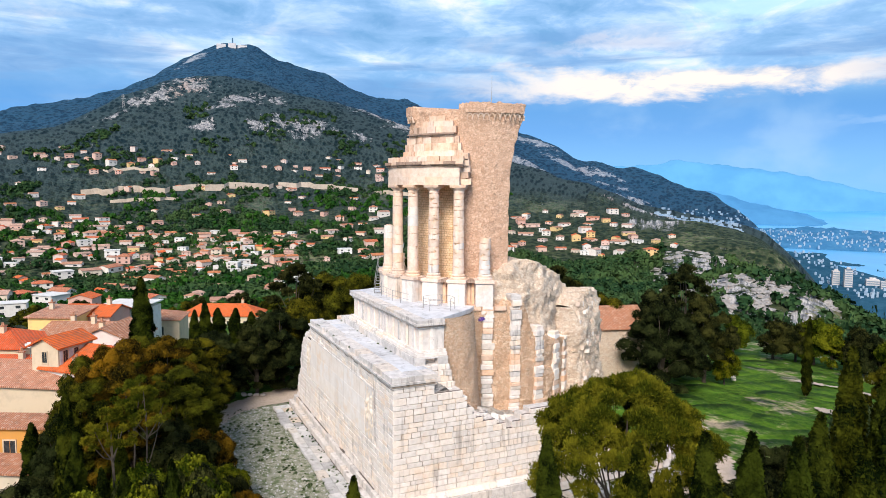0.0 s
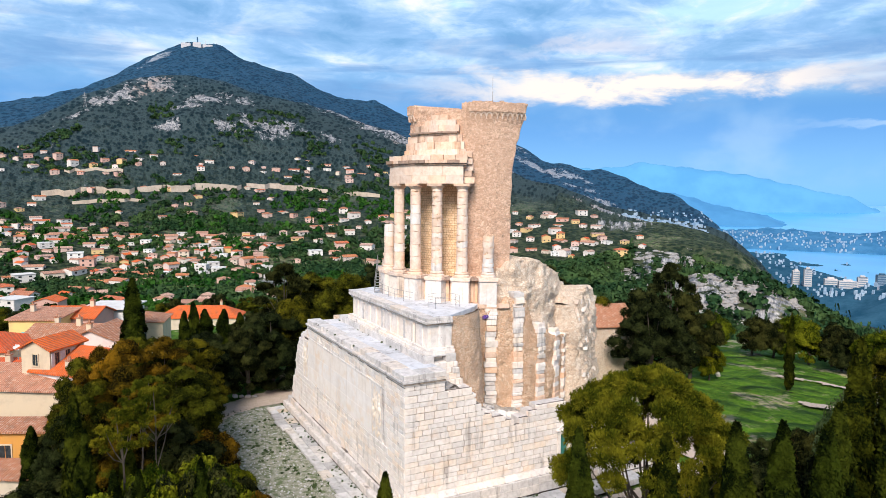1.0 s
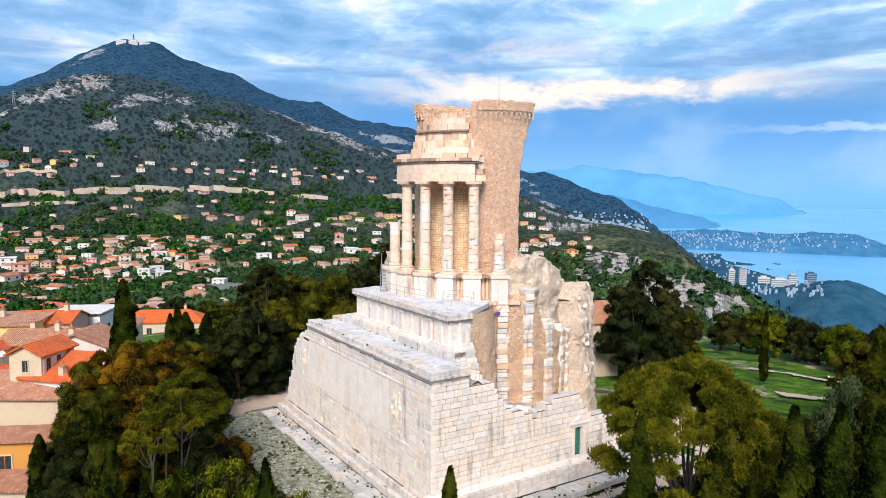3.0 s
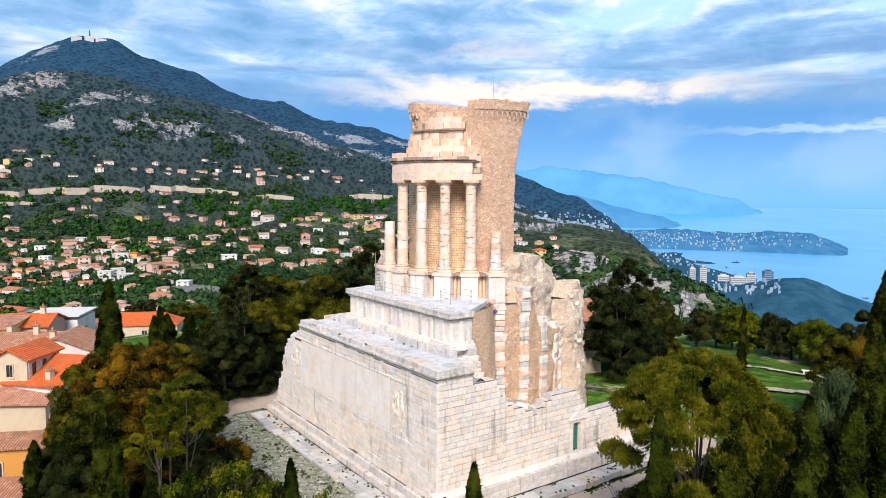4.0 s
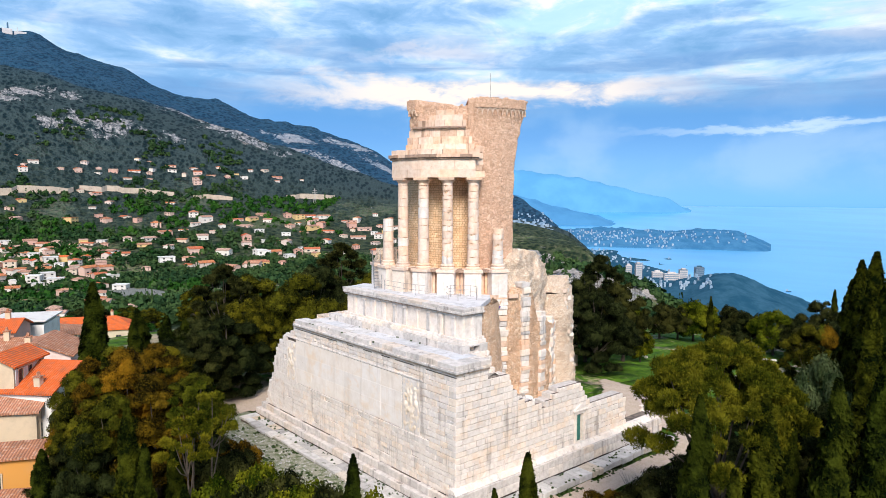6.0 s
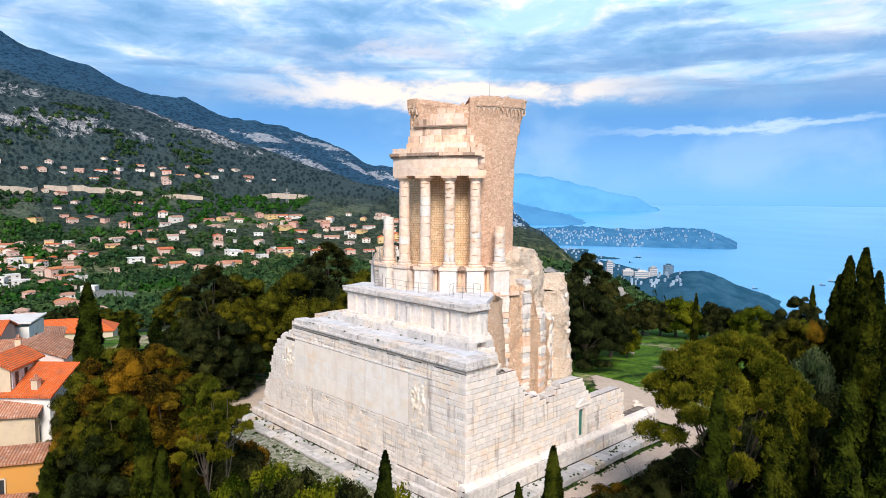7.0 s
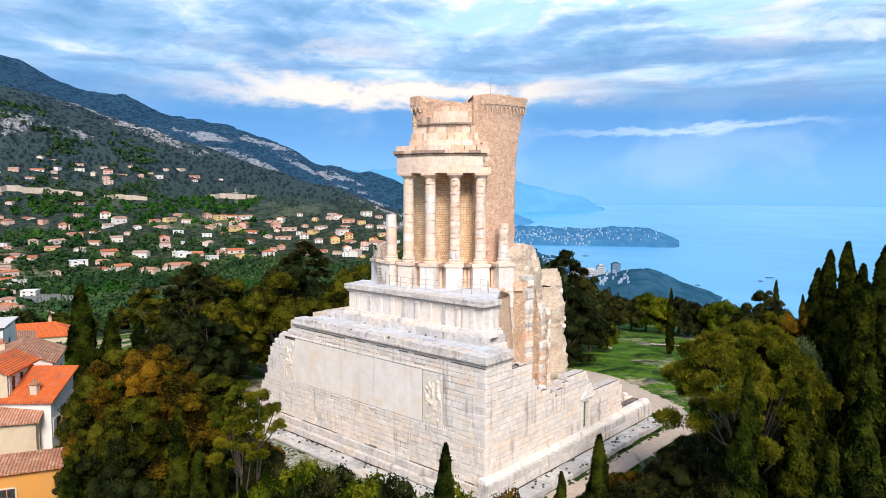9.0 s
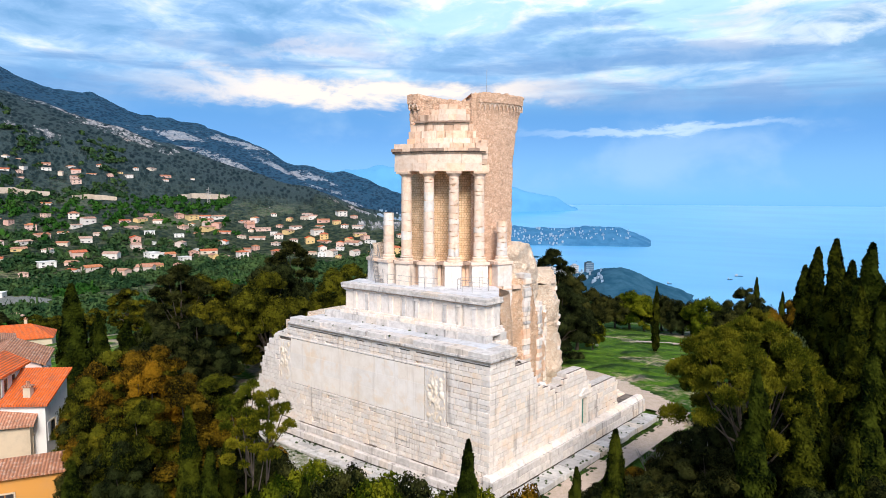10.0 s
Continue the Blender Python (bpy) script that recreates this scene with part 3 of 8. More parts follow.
def coastal_flat():
    """The built-up strip of low land along the bay."""
    edge = [(-48, 2300), (-36, 2120), (-33, 1850), (-30, 1620), (-27, 1480), (-26, 1300)]
    verts, faces = [], []
    for i in range(61):
        az = -48 + 22 * i / 60
        far = table(az, edge)
        for j in range(13):
            r = 1120 + (far - 1120) * j / 12
            p = (EYE.x + r * math.sin(radians(az)), EYE.y + r * math.cos(radians(az)))
            verts.append((*p, SEA_Z - 4 if j == 12 else SEA_Z + 3 + 2 * fbm((p[0] / 90, p[1] / 90, 2.0), 3)))
    for i in range(60):
        for j in range(12):
            a = i * 13 + j
            faces.append((a, a + 13, a + 14, a + 1))
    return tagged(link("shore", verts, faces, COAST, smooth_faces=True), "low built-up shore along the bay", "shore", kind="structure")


coastal_flat()


def meet_coast(az, el, r0=1000.0):
    """Where a line of sight meets the coast hills or the shore."""
    r = r0
    while r < 2850:
        z = EYE.z + r * math.tan(radians(el))
        for h in RIDGES[2:]:
            g_z = h(az, r)
            if z <= g_z:
                return Vector((EYE.x + r * math.sin(radians(az)), EYE.y + r * math.cos(radians(az)), g_z))
        if z <= SEA_Z + 3:
            far = table(az, [(-48, 2300), (-36, 2120), (-33, 1850), (-30, 1620), (-27, 1480), (-26, 1300)])
            if 1120 < r < far - 40 and az > -48:
                return Vector((EYE.x + r * math.sin(radians(az)), EYE.y + r * math.cos(radians(az)), SEA_Z + 3))
            return None
        r += 8
    return None


# ---- the ruined trophy monument ----
TC = Vector((-16.2, 15.6, 0.0))          # axis of the round tower
WALL_X, WALL_Y = -0.3, 0.25              # faces of the square podium
TERRACE_Z, RING_Z, COLUMN_Z, ARCHI_Z = 10.55, 14.2, 16.6, 25.3
rng = random.Random(7)

monument = empty("trophy_monument", "ruined white and ochre stone trophy monument on the hilltop", "monument", at=(TC.x, TC.y, -1.4))


def under(ob, parent):
    """Parts are built in world coordinates; hang them under the monument where they stand."""
    ob.parent = parent
    m = Matrix.Identity(4)
    p = parent
    while p:
        m = p.matrix_parent_inverse @ p.matrix_basis @ m
        p = p.parent
    ob.matrix_parent_inverse = m.inverted()
    return ob


def mpart(name, bm, mat, label="", smooth_faces=False, parent=None):
    return under(part(name, bm, mat, None, label, smooth_faces), parent or monument)


def assembly(name, label):
    """A part of the monument that is made of pieces."""
    ob = new(name)
    ob.empty_display_size = 0.5
    return under(tagged(ob, label), monument)


def ring_point(r, ang, z):
    a = radians(ang)
    return Vector((TC.x + r * math.cos(a), TC.y + r * math.sin(a), z))


def arc_into(bm, r0, r1, a0, a1, z0, z1, step=2.0, jit=0.0, chamfer=0.0):
    """A curved block of the round tower."""
    n = max(1, int(math.ceil(abs(a1 - a0) / step)))
    rows = []
    for i in range(n + 1):
        a = a0 + (a1 - a0) * i / n
        rows.append([bm.verts.new(ring_point(r + rng.uniform(-jit, jit), a, z + rng.uniform(-jit, jit))) for r, z in ((r0, z0), (r1, z0), (r1, z1), (r0, z1))])
    faces = [bm.faces.new(rows[0]), bm.faces.new(rows[-1][::-1])]
    for p, q in zip(rows, rows[1:]):
        for k in range(4):
            faces.append(bm.faces.new((p[k], q[k], q[(k + 1) % 4], p[(k + 1) % 4])))
    if chamfer:
        e = [x for x in {e for f in faces for e in f.edges} if x.is_valid and len(x.link_faces) == 2 and x.calc_face_angle(0) > 0.6]
        bmesh.ops.bevel(bm, geom=e, offset=chamfer, segments=1, affect="EDGES", profile=0.5)
    bmesh.ops.recalc_face_normals(bm, faces=bm.faces)
    return bm


def rough_mass(name, mat, label, angs, zs, radius, top, bottom, amp, freq, seed, inner=2.5):
    """Broken masonry round the tower axis: outer face, ragged top and two broken ends."""
    verts, faces = [], []
    na, nz = len(angs), len(zs)

    def shake(p, k=1.0):
        d = Vector((p.x - TC.x, p.y - TC.y, 0)).normalized()
        h = fbm((p.x * freq, p.y * freq, p.z * freq + seed), 5)
        h2 = fbm((p.x * freq * 3.1, p.y * freq * 3.1, p.z * freq * 3.1 + seed), 3)
        h3 = fbm((p.x * freq * 8, p.y * freq * 8, p.z * freq * 8 + seed), 2)
        return p + d * amp * k * (h + 0.55 * h2 + 0.28 * h3) + Vector((0, 0, 1)) * amp * 0.5 * k * (h2 + 0.4 * h3)
    for a in angs:
        zb, zt = bottom(a), top(a)
        zt += 0.25 * fbm((a * 0.35, seed, 0.0), 3)
        for v in zs:
            z = zb + (zt - zb) * v
            verts.append(shake(ring_point(radius(a, z), a, z)))
        for k in (0.75, 0.5, 0.0):
            r = inner + (radius(a, zt) - inner) * k
            verts.append(shake(ring_point(r, a, zt + 0.15 * (1 - k)), 0.8))
    w = nz + 3
    for i in range(na - 1):
        for j in range(w - 1):
            faces.append((i * w + j, (i + 1) * w + j, (i + 1) * w + j + 1, i * w + j + 1))
    # broken ends, closed towards the inside
    for i, flip in ((0, False), (na - 1, True)):
        a = angs[i]
        base = i * w
        cols = 8
        prev = [base + j for j in range(nz)]
        for c in range(1, cols + 1):
            row = []
            for j in range(nz):
                p = Vector(verts[base + j])
                d = Vector((p.x - TC.x, p.y - TC.y, 0))
                r = d.length
                q = p - d.normalized() * (r - inner) * c / cols
                side = Vector((-math.sin(radians(a)), math.cos(radians(a)), 0))
                q += side * amp * 1.2 * fbm((q.x * freq, q.y * freq, q.z * freq), 4)
                row.append(len(verts))
                verts.append(q)
            for j in range(nz - 1):
                f = (prev[j], prev[j + 1], row[j + 1], row[j])
                faces.append(f[::-1] if flip else f)
            prev = row
    return under(link(name, verts, faces, mat, None, label, True), monument)


# -- block walls --
BLOCK_H, BLOCK_D = 0.48, 0.34
PROTO = []
for k, length in enumerate((0.75, 0.95, 1.15, 1.4)):
    bm = box_into(bmesh.new(), -length / 2, length / 2, -BLOCK_D / 2, BLOCK_D / 2, -BLOCK_H / 2 + 0.023, BLOCK_H / 2 - 0.023, 0.014)
    me = bpy.data.meshes.new("stone_block")
    bm.to_mesh(me)
    bm.free()
    me.materials.append(WHITE_STONE)
    PROTO.append((length, me))


def block_wall(name, label, placements, mat, limit=290):
    """placements: pose, length, height. The nearest are single blocks, the rest one joined part."""
    wall = assembly(name, label)
    rest_v, rest_f = [], []
    placements = sorted(placements, key=lambda p: (p[0].translation - Vector((14, -12, 8))).length)
    for i, (m, length, high) in enumerate(placements):
        base, me = min(PROTO, key=lambda q: abs(q[0] - length))
        full = m @ Matrix.Diagonal((length / base, 1, high / BLOCK_H, 1))
        if i < limit:
            ob = new("stone_block", me)
            ob.parent = wall
            ob.matrix_parent_inverse = Matrix.Identity(4)
            ob.matrix_basis = full
        else:
            o = len(rest_v)
            rest_v += [full @ v.co for v in me.vertices]
            rest_f += [tuple(o + j for j in p.vertices) for p in me.polygons]
    if rest_v:
        ob = link("block_course", rest_v, rest_f, mat)
        ob.parent = wall
        tagged(ob, kind="stuff")
    return wall


RIGHT_TOP = [(0, 9.55), (3.7, 9.55), (3.75, 9.15), (5.2, 9.1), (5.3, 8.8), (6.4, 8.7), (6.5, 8.0), (7.0, 7.4), (7.6, 6.5), (8.6, 6.1), (9.8, 5.8), (10.6, 5.25), (11.3, 5.7), (12.2, 6.1), (13.2, 6.5), (15.7, 6.5), (16.2, 5.8), (16.7, 5.1), (17.4, 4.2), (18.5, 4.0), (19.5, 4.3), (21, 4.0), (22.2, 4.3), (23.2, 3.6), (23.4, 0.9)]
LEFT_END = [(-0.2, -32.6), (1.5, -32.4), (2.6, -31.6), (3.4, -31.0), (5.0, -30.8), (7.0, -29.9), (8.0, -28.7), (8.8, -27.4), (9.3, -26.0), (9.6, -25.7)]


def lay(u0, u1, z, rnd):
    u = u0
    while u < u1 - 0.25:
        length = rnd.uniform(0.7, 1.45)
        if u + length > u1 - 0.35:
            length = u1 - u
        yield u, length
        u += length


def courses(*levels):
    """Uneven course heights between the given levels."""
    for a, b in zip(levels, levels[1:]):
        n = max(1, round((b - a) / 0.46))
        hs = [rng.uniform(0.7, 1.3) for k in range(n)]
        z = a
        for h in hs:
            h *= (b - a) / sum(hs)
            yield z, h
            z += h


def podium_left():
    out = []
    back = assembly("backing_wall", "dark mortar behind the block facing")
    for z, high in courses(-0.1, 3.66, 8.34, 9.62):
        x0 = table(z + high / 2, LEFT_END) + rng.uniform(-0.25, 0.25)
        under(part("backing_course", box_into(bmesh.new(), x0 + 0.3, WALL_X - 0.16, WALL_Y + 0.15, WALL_Y + 0.345, z, z + high - 0.01), MORTAR), back)
        under(part("core_course", box_into(bmesh.new(), x0 + 0.1, WALL_X - 0.4, WALL_Y + 0.345, WALL_Y + 1.4, z, z + high - 0.005, 0.03, 0.02), GREY_STONE), back)
        spans = [(x0, WALL_X)]
        if 3.6 < z + 0.2 < 8.35:
            spans = [(x0, -27.55), (-4.75, WALL_X)]
        for a, b in spans:
            if b - a < 0.4:
                continue
            for u, length in lay(a, b, z, rng):
                proud = rng.uniform(0.0, 0.03) - (0.12 if rng.random() < 0.03 else 0)
                m = pose(u + length / 2, WALL_Y + BLOCK_D / 2 - proud, z + high / 2, rng.uniform(-0.3, 0.3), 0, rng.uniform(-0.4, 0.4))
                out.append((m, length - 0.048, high))
    return block_wall("podium_wall", "white limestone block wall with an inscription panel and reliefs", out, WHITE_STONE)


def podium_right():
    out = []
    back = assembly("backing_wall", "dark mortar behind the block facing")
    for z, high in courses(0.8, 3.55, 9.62):
        ys = [k * 0.1 for k in range(2, 235)]
        run = []
        for y in ys:
            ok = table(y, RIGHT_TOP) > z + high * 0.8 and not (14.95 < y < 16.55 and z + 0.2 < 3.55)
            if ok:
                run.append(y)
            if (not ok or y == ys[-1]) and run:
                a, b = run[0], run[-1] + 0.05
                run = []
                if b - a < 0.35:
                    continue
                a = WALL_Y if a < 0.3 else a
                under(part("backing_course", box_into(bmesh.new(), WALL_X - 0.345, WALL_X - 0.15, a + 0.12, b - 0.06, z, z + high - 0.01), MORTAR), back)
                under(part("core_course", box_into(bmesh.new(), WALL_X - 1.3, WALL_X - 0.345, a + 0.02, b - 0.02, z, z + high - 0.005, 0.03, 0.02), GREY_STONE), back)
                for u, length in lay(a, b, z, rng):
                    worn = 1 if u > 17 else 0
                    proud = rng.uniform(0.0, 0.022) - worn * rng.uniform(0, 0.12)
                    m = pose(WALL_X - BLOCK_D / 2 + proud, u + length / 2, z + high / 2, 0, rng.uniform(-0.3, 0.3), 90 + rng.uniform(-0.4, 0.4) * (1 + 3 * worn))
                    out.append((m, length - 0.048, high))
    return block_wall("podium_wall", "stepped white limestone block wall with a green door", out, WHITE_STONE)


podium_left()
podium_right()


# -- inscription panel and the two carved trophies --
def panel():
    slab = mpart("inscription_panel", box_into(bmesh.new(), -25.6, -7.2, WALL_Y + 0.03, WALL_Y + 0.3, 3.72, 8.34, 0.0), MORTAR, "smooth pale inscription panel with a worn surface")
    xs = [-25.58, -22.4, -19.5, -16.3, -13.2, -10.3, -7.22]
    for i in range(6):
        for z0, z1 in ((3.74, 5.3), (5.3, 6.85), (6.85, 8.32)):
            under(part("slab", box_into(bmesh.new(), xs[i] + 0.004, xs[i + 1] - 0.004, WALL_Y - 0.012 + rng.uniform(0, 0.01), WALL_Y + 0.2, z0 + 0.004, z1 - 0.004, 0.008), PANEL_STONE), slab)
    for z0, z1, o in ((8.36, 8.52, 0.05), (3.5, 3.68, 0.04)):
        mpart("moulding", box_into(bmesh.new(), -28.2 if z0 > 5 else -27.6, -4.4, WALL_Y - o, WALL_Y + 0.2, z0, z1, 0.02), WHITE_STONE)


def relief(x0, x1, z0, z1, seed, label):
    """A carved trophy: a trunk hung with armour between two heaped figures, as plain swellings."""
    nx, nz = 46, 70
    verts, faces = [], []
    r_ = random.Random(int(seed * 10))
    shapes = [(0.5, 0.5, 0.07, 0.36, 0.10)]
    for k in range(9):
        a = 2 * math.pi * k / 9 + r_.uniform(-0.2, 0.2)
        shapes.append((0.5 + 0.30 * math.cos(a), 0.58 + 0.17 * math.sin(a), r_.uniform(0.08, 0.14), r_.uniform(0.04, 0.08), r_.uniform(0.08, 0.20)))
    for k in range(16):
        shapes.append((r_.uniform(0.15, 0.85), r_.uniform(0.12, 0.92), r_.uniform(0.04, 0.11), r_.uniform(0.03, 0.07), r_.uniform(0.04, 0.12)))
    for j in range(nz + 1):
        for i in range(nx + 1):
            u, v = i / nx, j / nz
            h = 0.0
            for cx, cz, rx, rz, d in shapes:
                q = ((u - cx) / rx) ** 2 + ((v - cz) / rz) ** 2
                if q < 1:
                    h = max(h, 0.6 * d * (1 - q) ** 0.7)
            h += 0.06 * (fbm((u * 7, v * 11, seed), 4) + 0.3) * (1 if 0.05 < u < 0.95 and 0.03 < v < 0.97 else 0)
            edge = min(u, 1 - u, v, 1 - v)
            h = h * min(1, edge / 0.05)
            verts.append((x0 + (x1 - x0) * u, WALL_Y - 0.01 - h, z0 + (z1 - z0) * v))
    for j in range(nz):
        for i in range(nx):
            a = j * (nx + 1) + i
            if max(WALL_Y - 0.01 - verts[k][1] for k in (a, a + 1, a + nx + 2, a + nx + 1)) > 0.035:
                faces.append((a, a + 1, a + nx + 2, a + nx + 1))
    ob = under(link("relief", verts, faces, RELIEF_STONE, None, label, True), monument)
    mpart("relief_backing", box_into(bmesh.new(), x0, x1, WALL_Y, WALL_Y + 0.3, z0, z1, 0.0), WHITE_STONE)
    return ob


RELIEF_STONE = stone("carved_limestone", (0.86, 0.78, 0.70), (0.78, 0.62, 0.46), (0.50, 0.36, 0.22), 1.4, 0.5, 0.05)
panel()
relief(-7.15, -4.8, 3.72, 8.32, 1.3, "yellowed carved trophy relief")
relief(-27.5, -25.65, 3.72, 8.0, 4.7, "broken carved trophy relief")


# -- plinth, steps and paving --
def plinth():
    base = mpart("plinth", box_into(bmesh.new(), -32.6, WALL_X, WALL_Y - 0.1, WALL_Y + 1.0, -2.4, -0.12, 0.0), MORTAR, "weathered grey stone plinth round the podium")
    for z0, z1, off in ((-0.75, -0.1, 0.34), (-1.4, -0.75, 0.8)):
        x = -33.0 - off
        while x < 0.0:
            length = rng.uniform(1.1, 1.9)
            x1 = min(x + length, WALL_X + off)
            under(part("plinth_stone", box_into(bmesh.new(), x, x1 - 0.015, WALL_Y - off + rng.uniform(-0.03, 0.03), WALL_Y + 0.2, z0, z1 - 0.012 - rng.uniform(0, 0.02), 0.035, 0.008), GREY_STONE), base)
            x = x1
            if x >= WALL_X + off - 0.05:
                break
    # moulded plinth along the other face
    y = WALL_Y - 0.5
    while y < 28.6:
        length = rng.uniform(1.2, 2.0)
        y1 = min(y + length, 28.8)
        for z0, z1, off in ((0.42, 0.8, 0.55), (-0.2, 0.42, 0.75), (-0.95, -0.2, 0.8)):
            bm = box_into(bmesh.new(), WALL_X - 0.3, WALL_X + off + rng.uniform(-0.02, 0.02), y, y1 - 0.015, z0, z1 - 0.01, 0.03, 0.006)
            if z1 > 0.7:
                for v in bm.verts:
                    if v.co.z > 0.6 and v.co.x > WALL_X + 0.2:
                        v.co.x -= 0.26
            under(part("plinth_stone", bm, GREY_STONE if z1 < 0.5 else WHITE_STONE), base)
        y = y1
    mpart("plinth_core", box_into(bmesh.new(), WALL_X - 1.5, WALL_X + 0.3, WALL_Y + 0.6, 28.6, -2.4, 0.6, 0.0), MORTAR)
    return base


def paving():
    pave = mpart("paving", box_into(bmesh.new(), -34, 2.0, -2.3, WALL_Y, -2.6, -1.62, 0.0), MORTAR, "strip of uneven pale paving slabs along the podium")
    x = -34.0
    while x < 1.9:
        length = rng.uniform(1.2, 2.3)
        for y0, y1 in ((-2.6 + rng.uniform(-0.2, 0.2), -1.6), (-1.58, -0.5)):
            if rng.random() > 0.06:
                under(part("paving_slab", box_into(bmesh.new(), x, min(x + length, 2.1) - 0.03, y0, y1, -1.75, -1.45 - rng.uniform(0, 0.07), 0.04, 0.02), PAVE_STONE), pave)
        x += length
    y = -0.4
    while y < 28:
        length = rng.uniform(1.2, 2.2)
        under(part("paving_slab", box_into(bmesh.new(), 0.45, 2.15 + rng.uniform(-0.12, 0.12), y, min(y + length, 28.4) - 0.03, -1.6, -1.0 - rng.uniform(0, 0.06), 0.04, 0.015), PAVE_STONE), pave)
        y += length


plinth()
paving()


# -- cornice and terrace of the podium --
def podium_cornice():
    run = mpart("cornice", box_into(bmesh.new(), -25.6, WALL_X, WALL_Y - 0.02, 2.0, 9.5, 9.62, 0.0), MORTAR, "projecting weathered stone cornice and slab terrace")
    for k, (z0, z1, off, mat) in enumerate(((9.6, 9.74, 0.08, WHITE_STONE), (9.74, 9.9, 0.17, WARM_MOULDING), (9.9, 10.1, 0.29, GREY_STONE))):
        x = -25.7 + rng.uniform(-0.1, 0.1)
        while x < WALL_X + off - 0.05:
            x1 = min(x + rng.uniform(1.3, 2.2), WALL_X + off)
            if WALL_X + off - x1 < 0.5:
                x1 = WALL_X + off
            under(part("cornice_stone", box_into(bmesh.new(), x, x1 - 0.008, WALL_Y - off, WALL_Y + 1.3, z0, z1 - 0.004, 0.015), mat), run)
            x = x1
        y = WALL_Y + 1.31
        while y < 3.7:
            y1 = min(y + 1.3, 3.75)
            under(part("cornice_stone", box_into(bmesh.new(), WALL_X - 1.4, WALL_X + off, y, y1 - 0.008, z0, z1 - 0.004, 0.015), mat), run)
            y = y1
    # edge blocks of the terrace
    x = -25.5
    while x < -0.2:
        x1 = min(x + rng.uniform(1.4, 2.4), -0.15)
        if -0.15 - x1 < 0.7:
            x1 = -0.15
        back = rng.choice((0.0, 0.03, 0.08, 0.25)) if x1 < -3 else 0.0
        under(part("edge_stone", box_into(bmesh.new(), x, x1 - 0.01, 0.12 + back, 1.55, 10.1, TERRACE_Z - rng.uniform(0.0, 0.05), 0.03, 0.006), GREY_STONE), run)
        x = x1
    y = 1.56
    while y < 3.6:
        y1 = min(y + 1.2, 3.8)
        under(part("edge_stone", box_into(bmesh.new(), -1.7, -0.15, y, y1 - 0.01, 10.1, TERRACE_Z - 0.02, 0.03, 0.006), GREY_STONE), run)
        y = y1
    # terrace slabs
    x = -24.6
    while x < -1.75:
        x1 = min(x + rng.uniform(1.8, 2.8), -1.72)
        under(part("terrace_slab", box_into(bmesh.new(), x, x1 - 0.01, 1.2, 3.6, 10.05, TERRACE_Z - 0.035 - rng.uniform(0, 0.015), 0.012), SLAB_STONE), run)
        x = x1
    under(part("terrace_slab", box_into(bmesh.new(), -6, -0.3, 1.2, 3.85, 10.0, TERRACE_Z - 0.045, 0.012), SLAB_STONE), run)
    mpart("podium_core", box_into(bmesh.new(), -27.0, -1.2, WALL_Y + 0.5, 3.75, -2.2, 10.02, 0.0), PALE_RUBBLE)
    mpart("podium_core", box_into(bmesh.new(), -27.0, -3.2, 3.6, 6.15, -2.2, 10.46, 0.0), PALE_RUBBLE)
    for i in range(5):
        z, y = 8.1 + 0.475 * i, 3.76
        end = 6.6 - 0.1 * i
        while y < end - 0.2:
            y1 = min(y + rng.uniform(0.5, 0.95), end)
            under(part("step_stone", box_into(bmesh.new(), -3.6, -2.55 - rng.uniform(0, 0.3) + 0.12 * (4 - i), y, y1 - 0.03, z, z + 0.45, 0.03, 0.02), rng.choice((WHITE_STONE, WHITE_STONE, GREY_STONE))), run)
            y = y1
    mpart("podium_core", box_into(bmesh.new(), -28.0, -9.5, 5.8, 12.0, -2.2, 10.3, 0.0), PALE_RUBBLE)


podium_cornice()


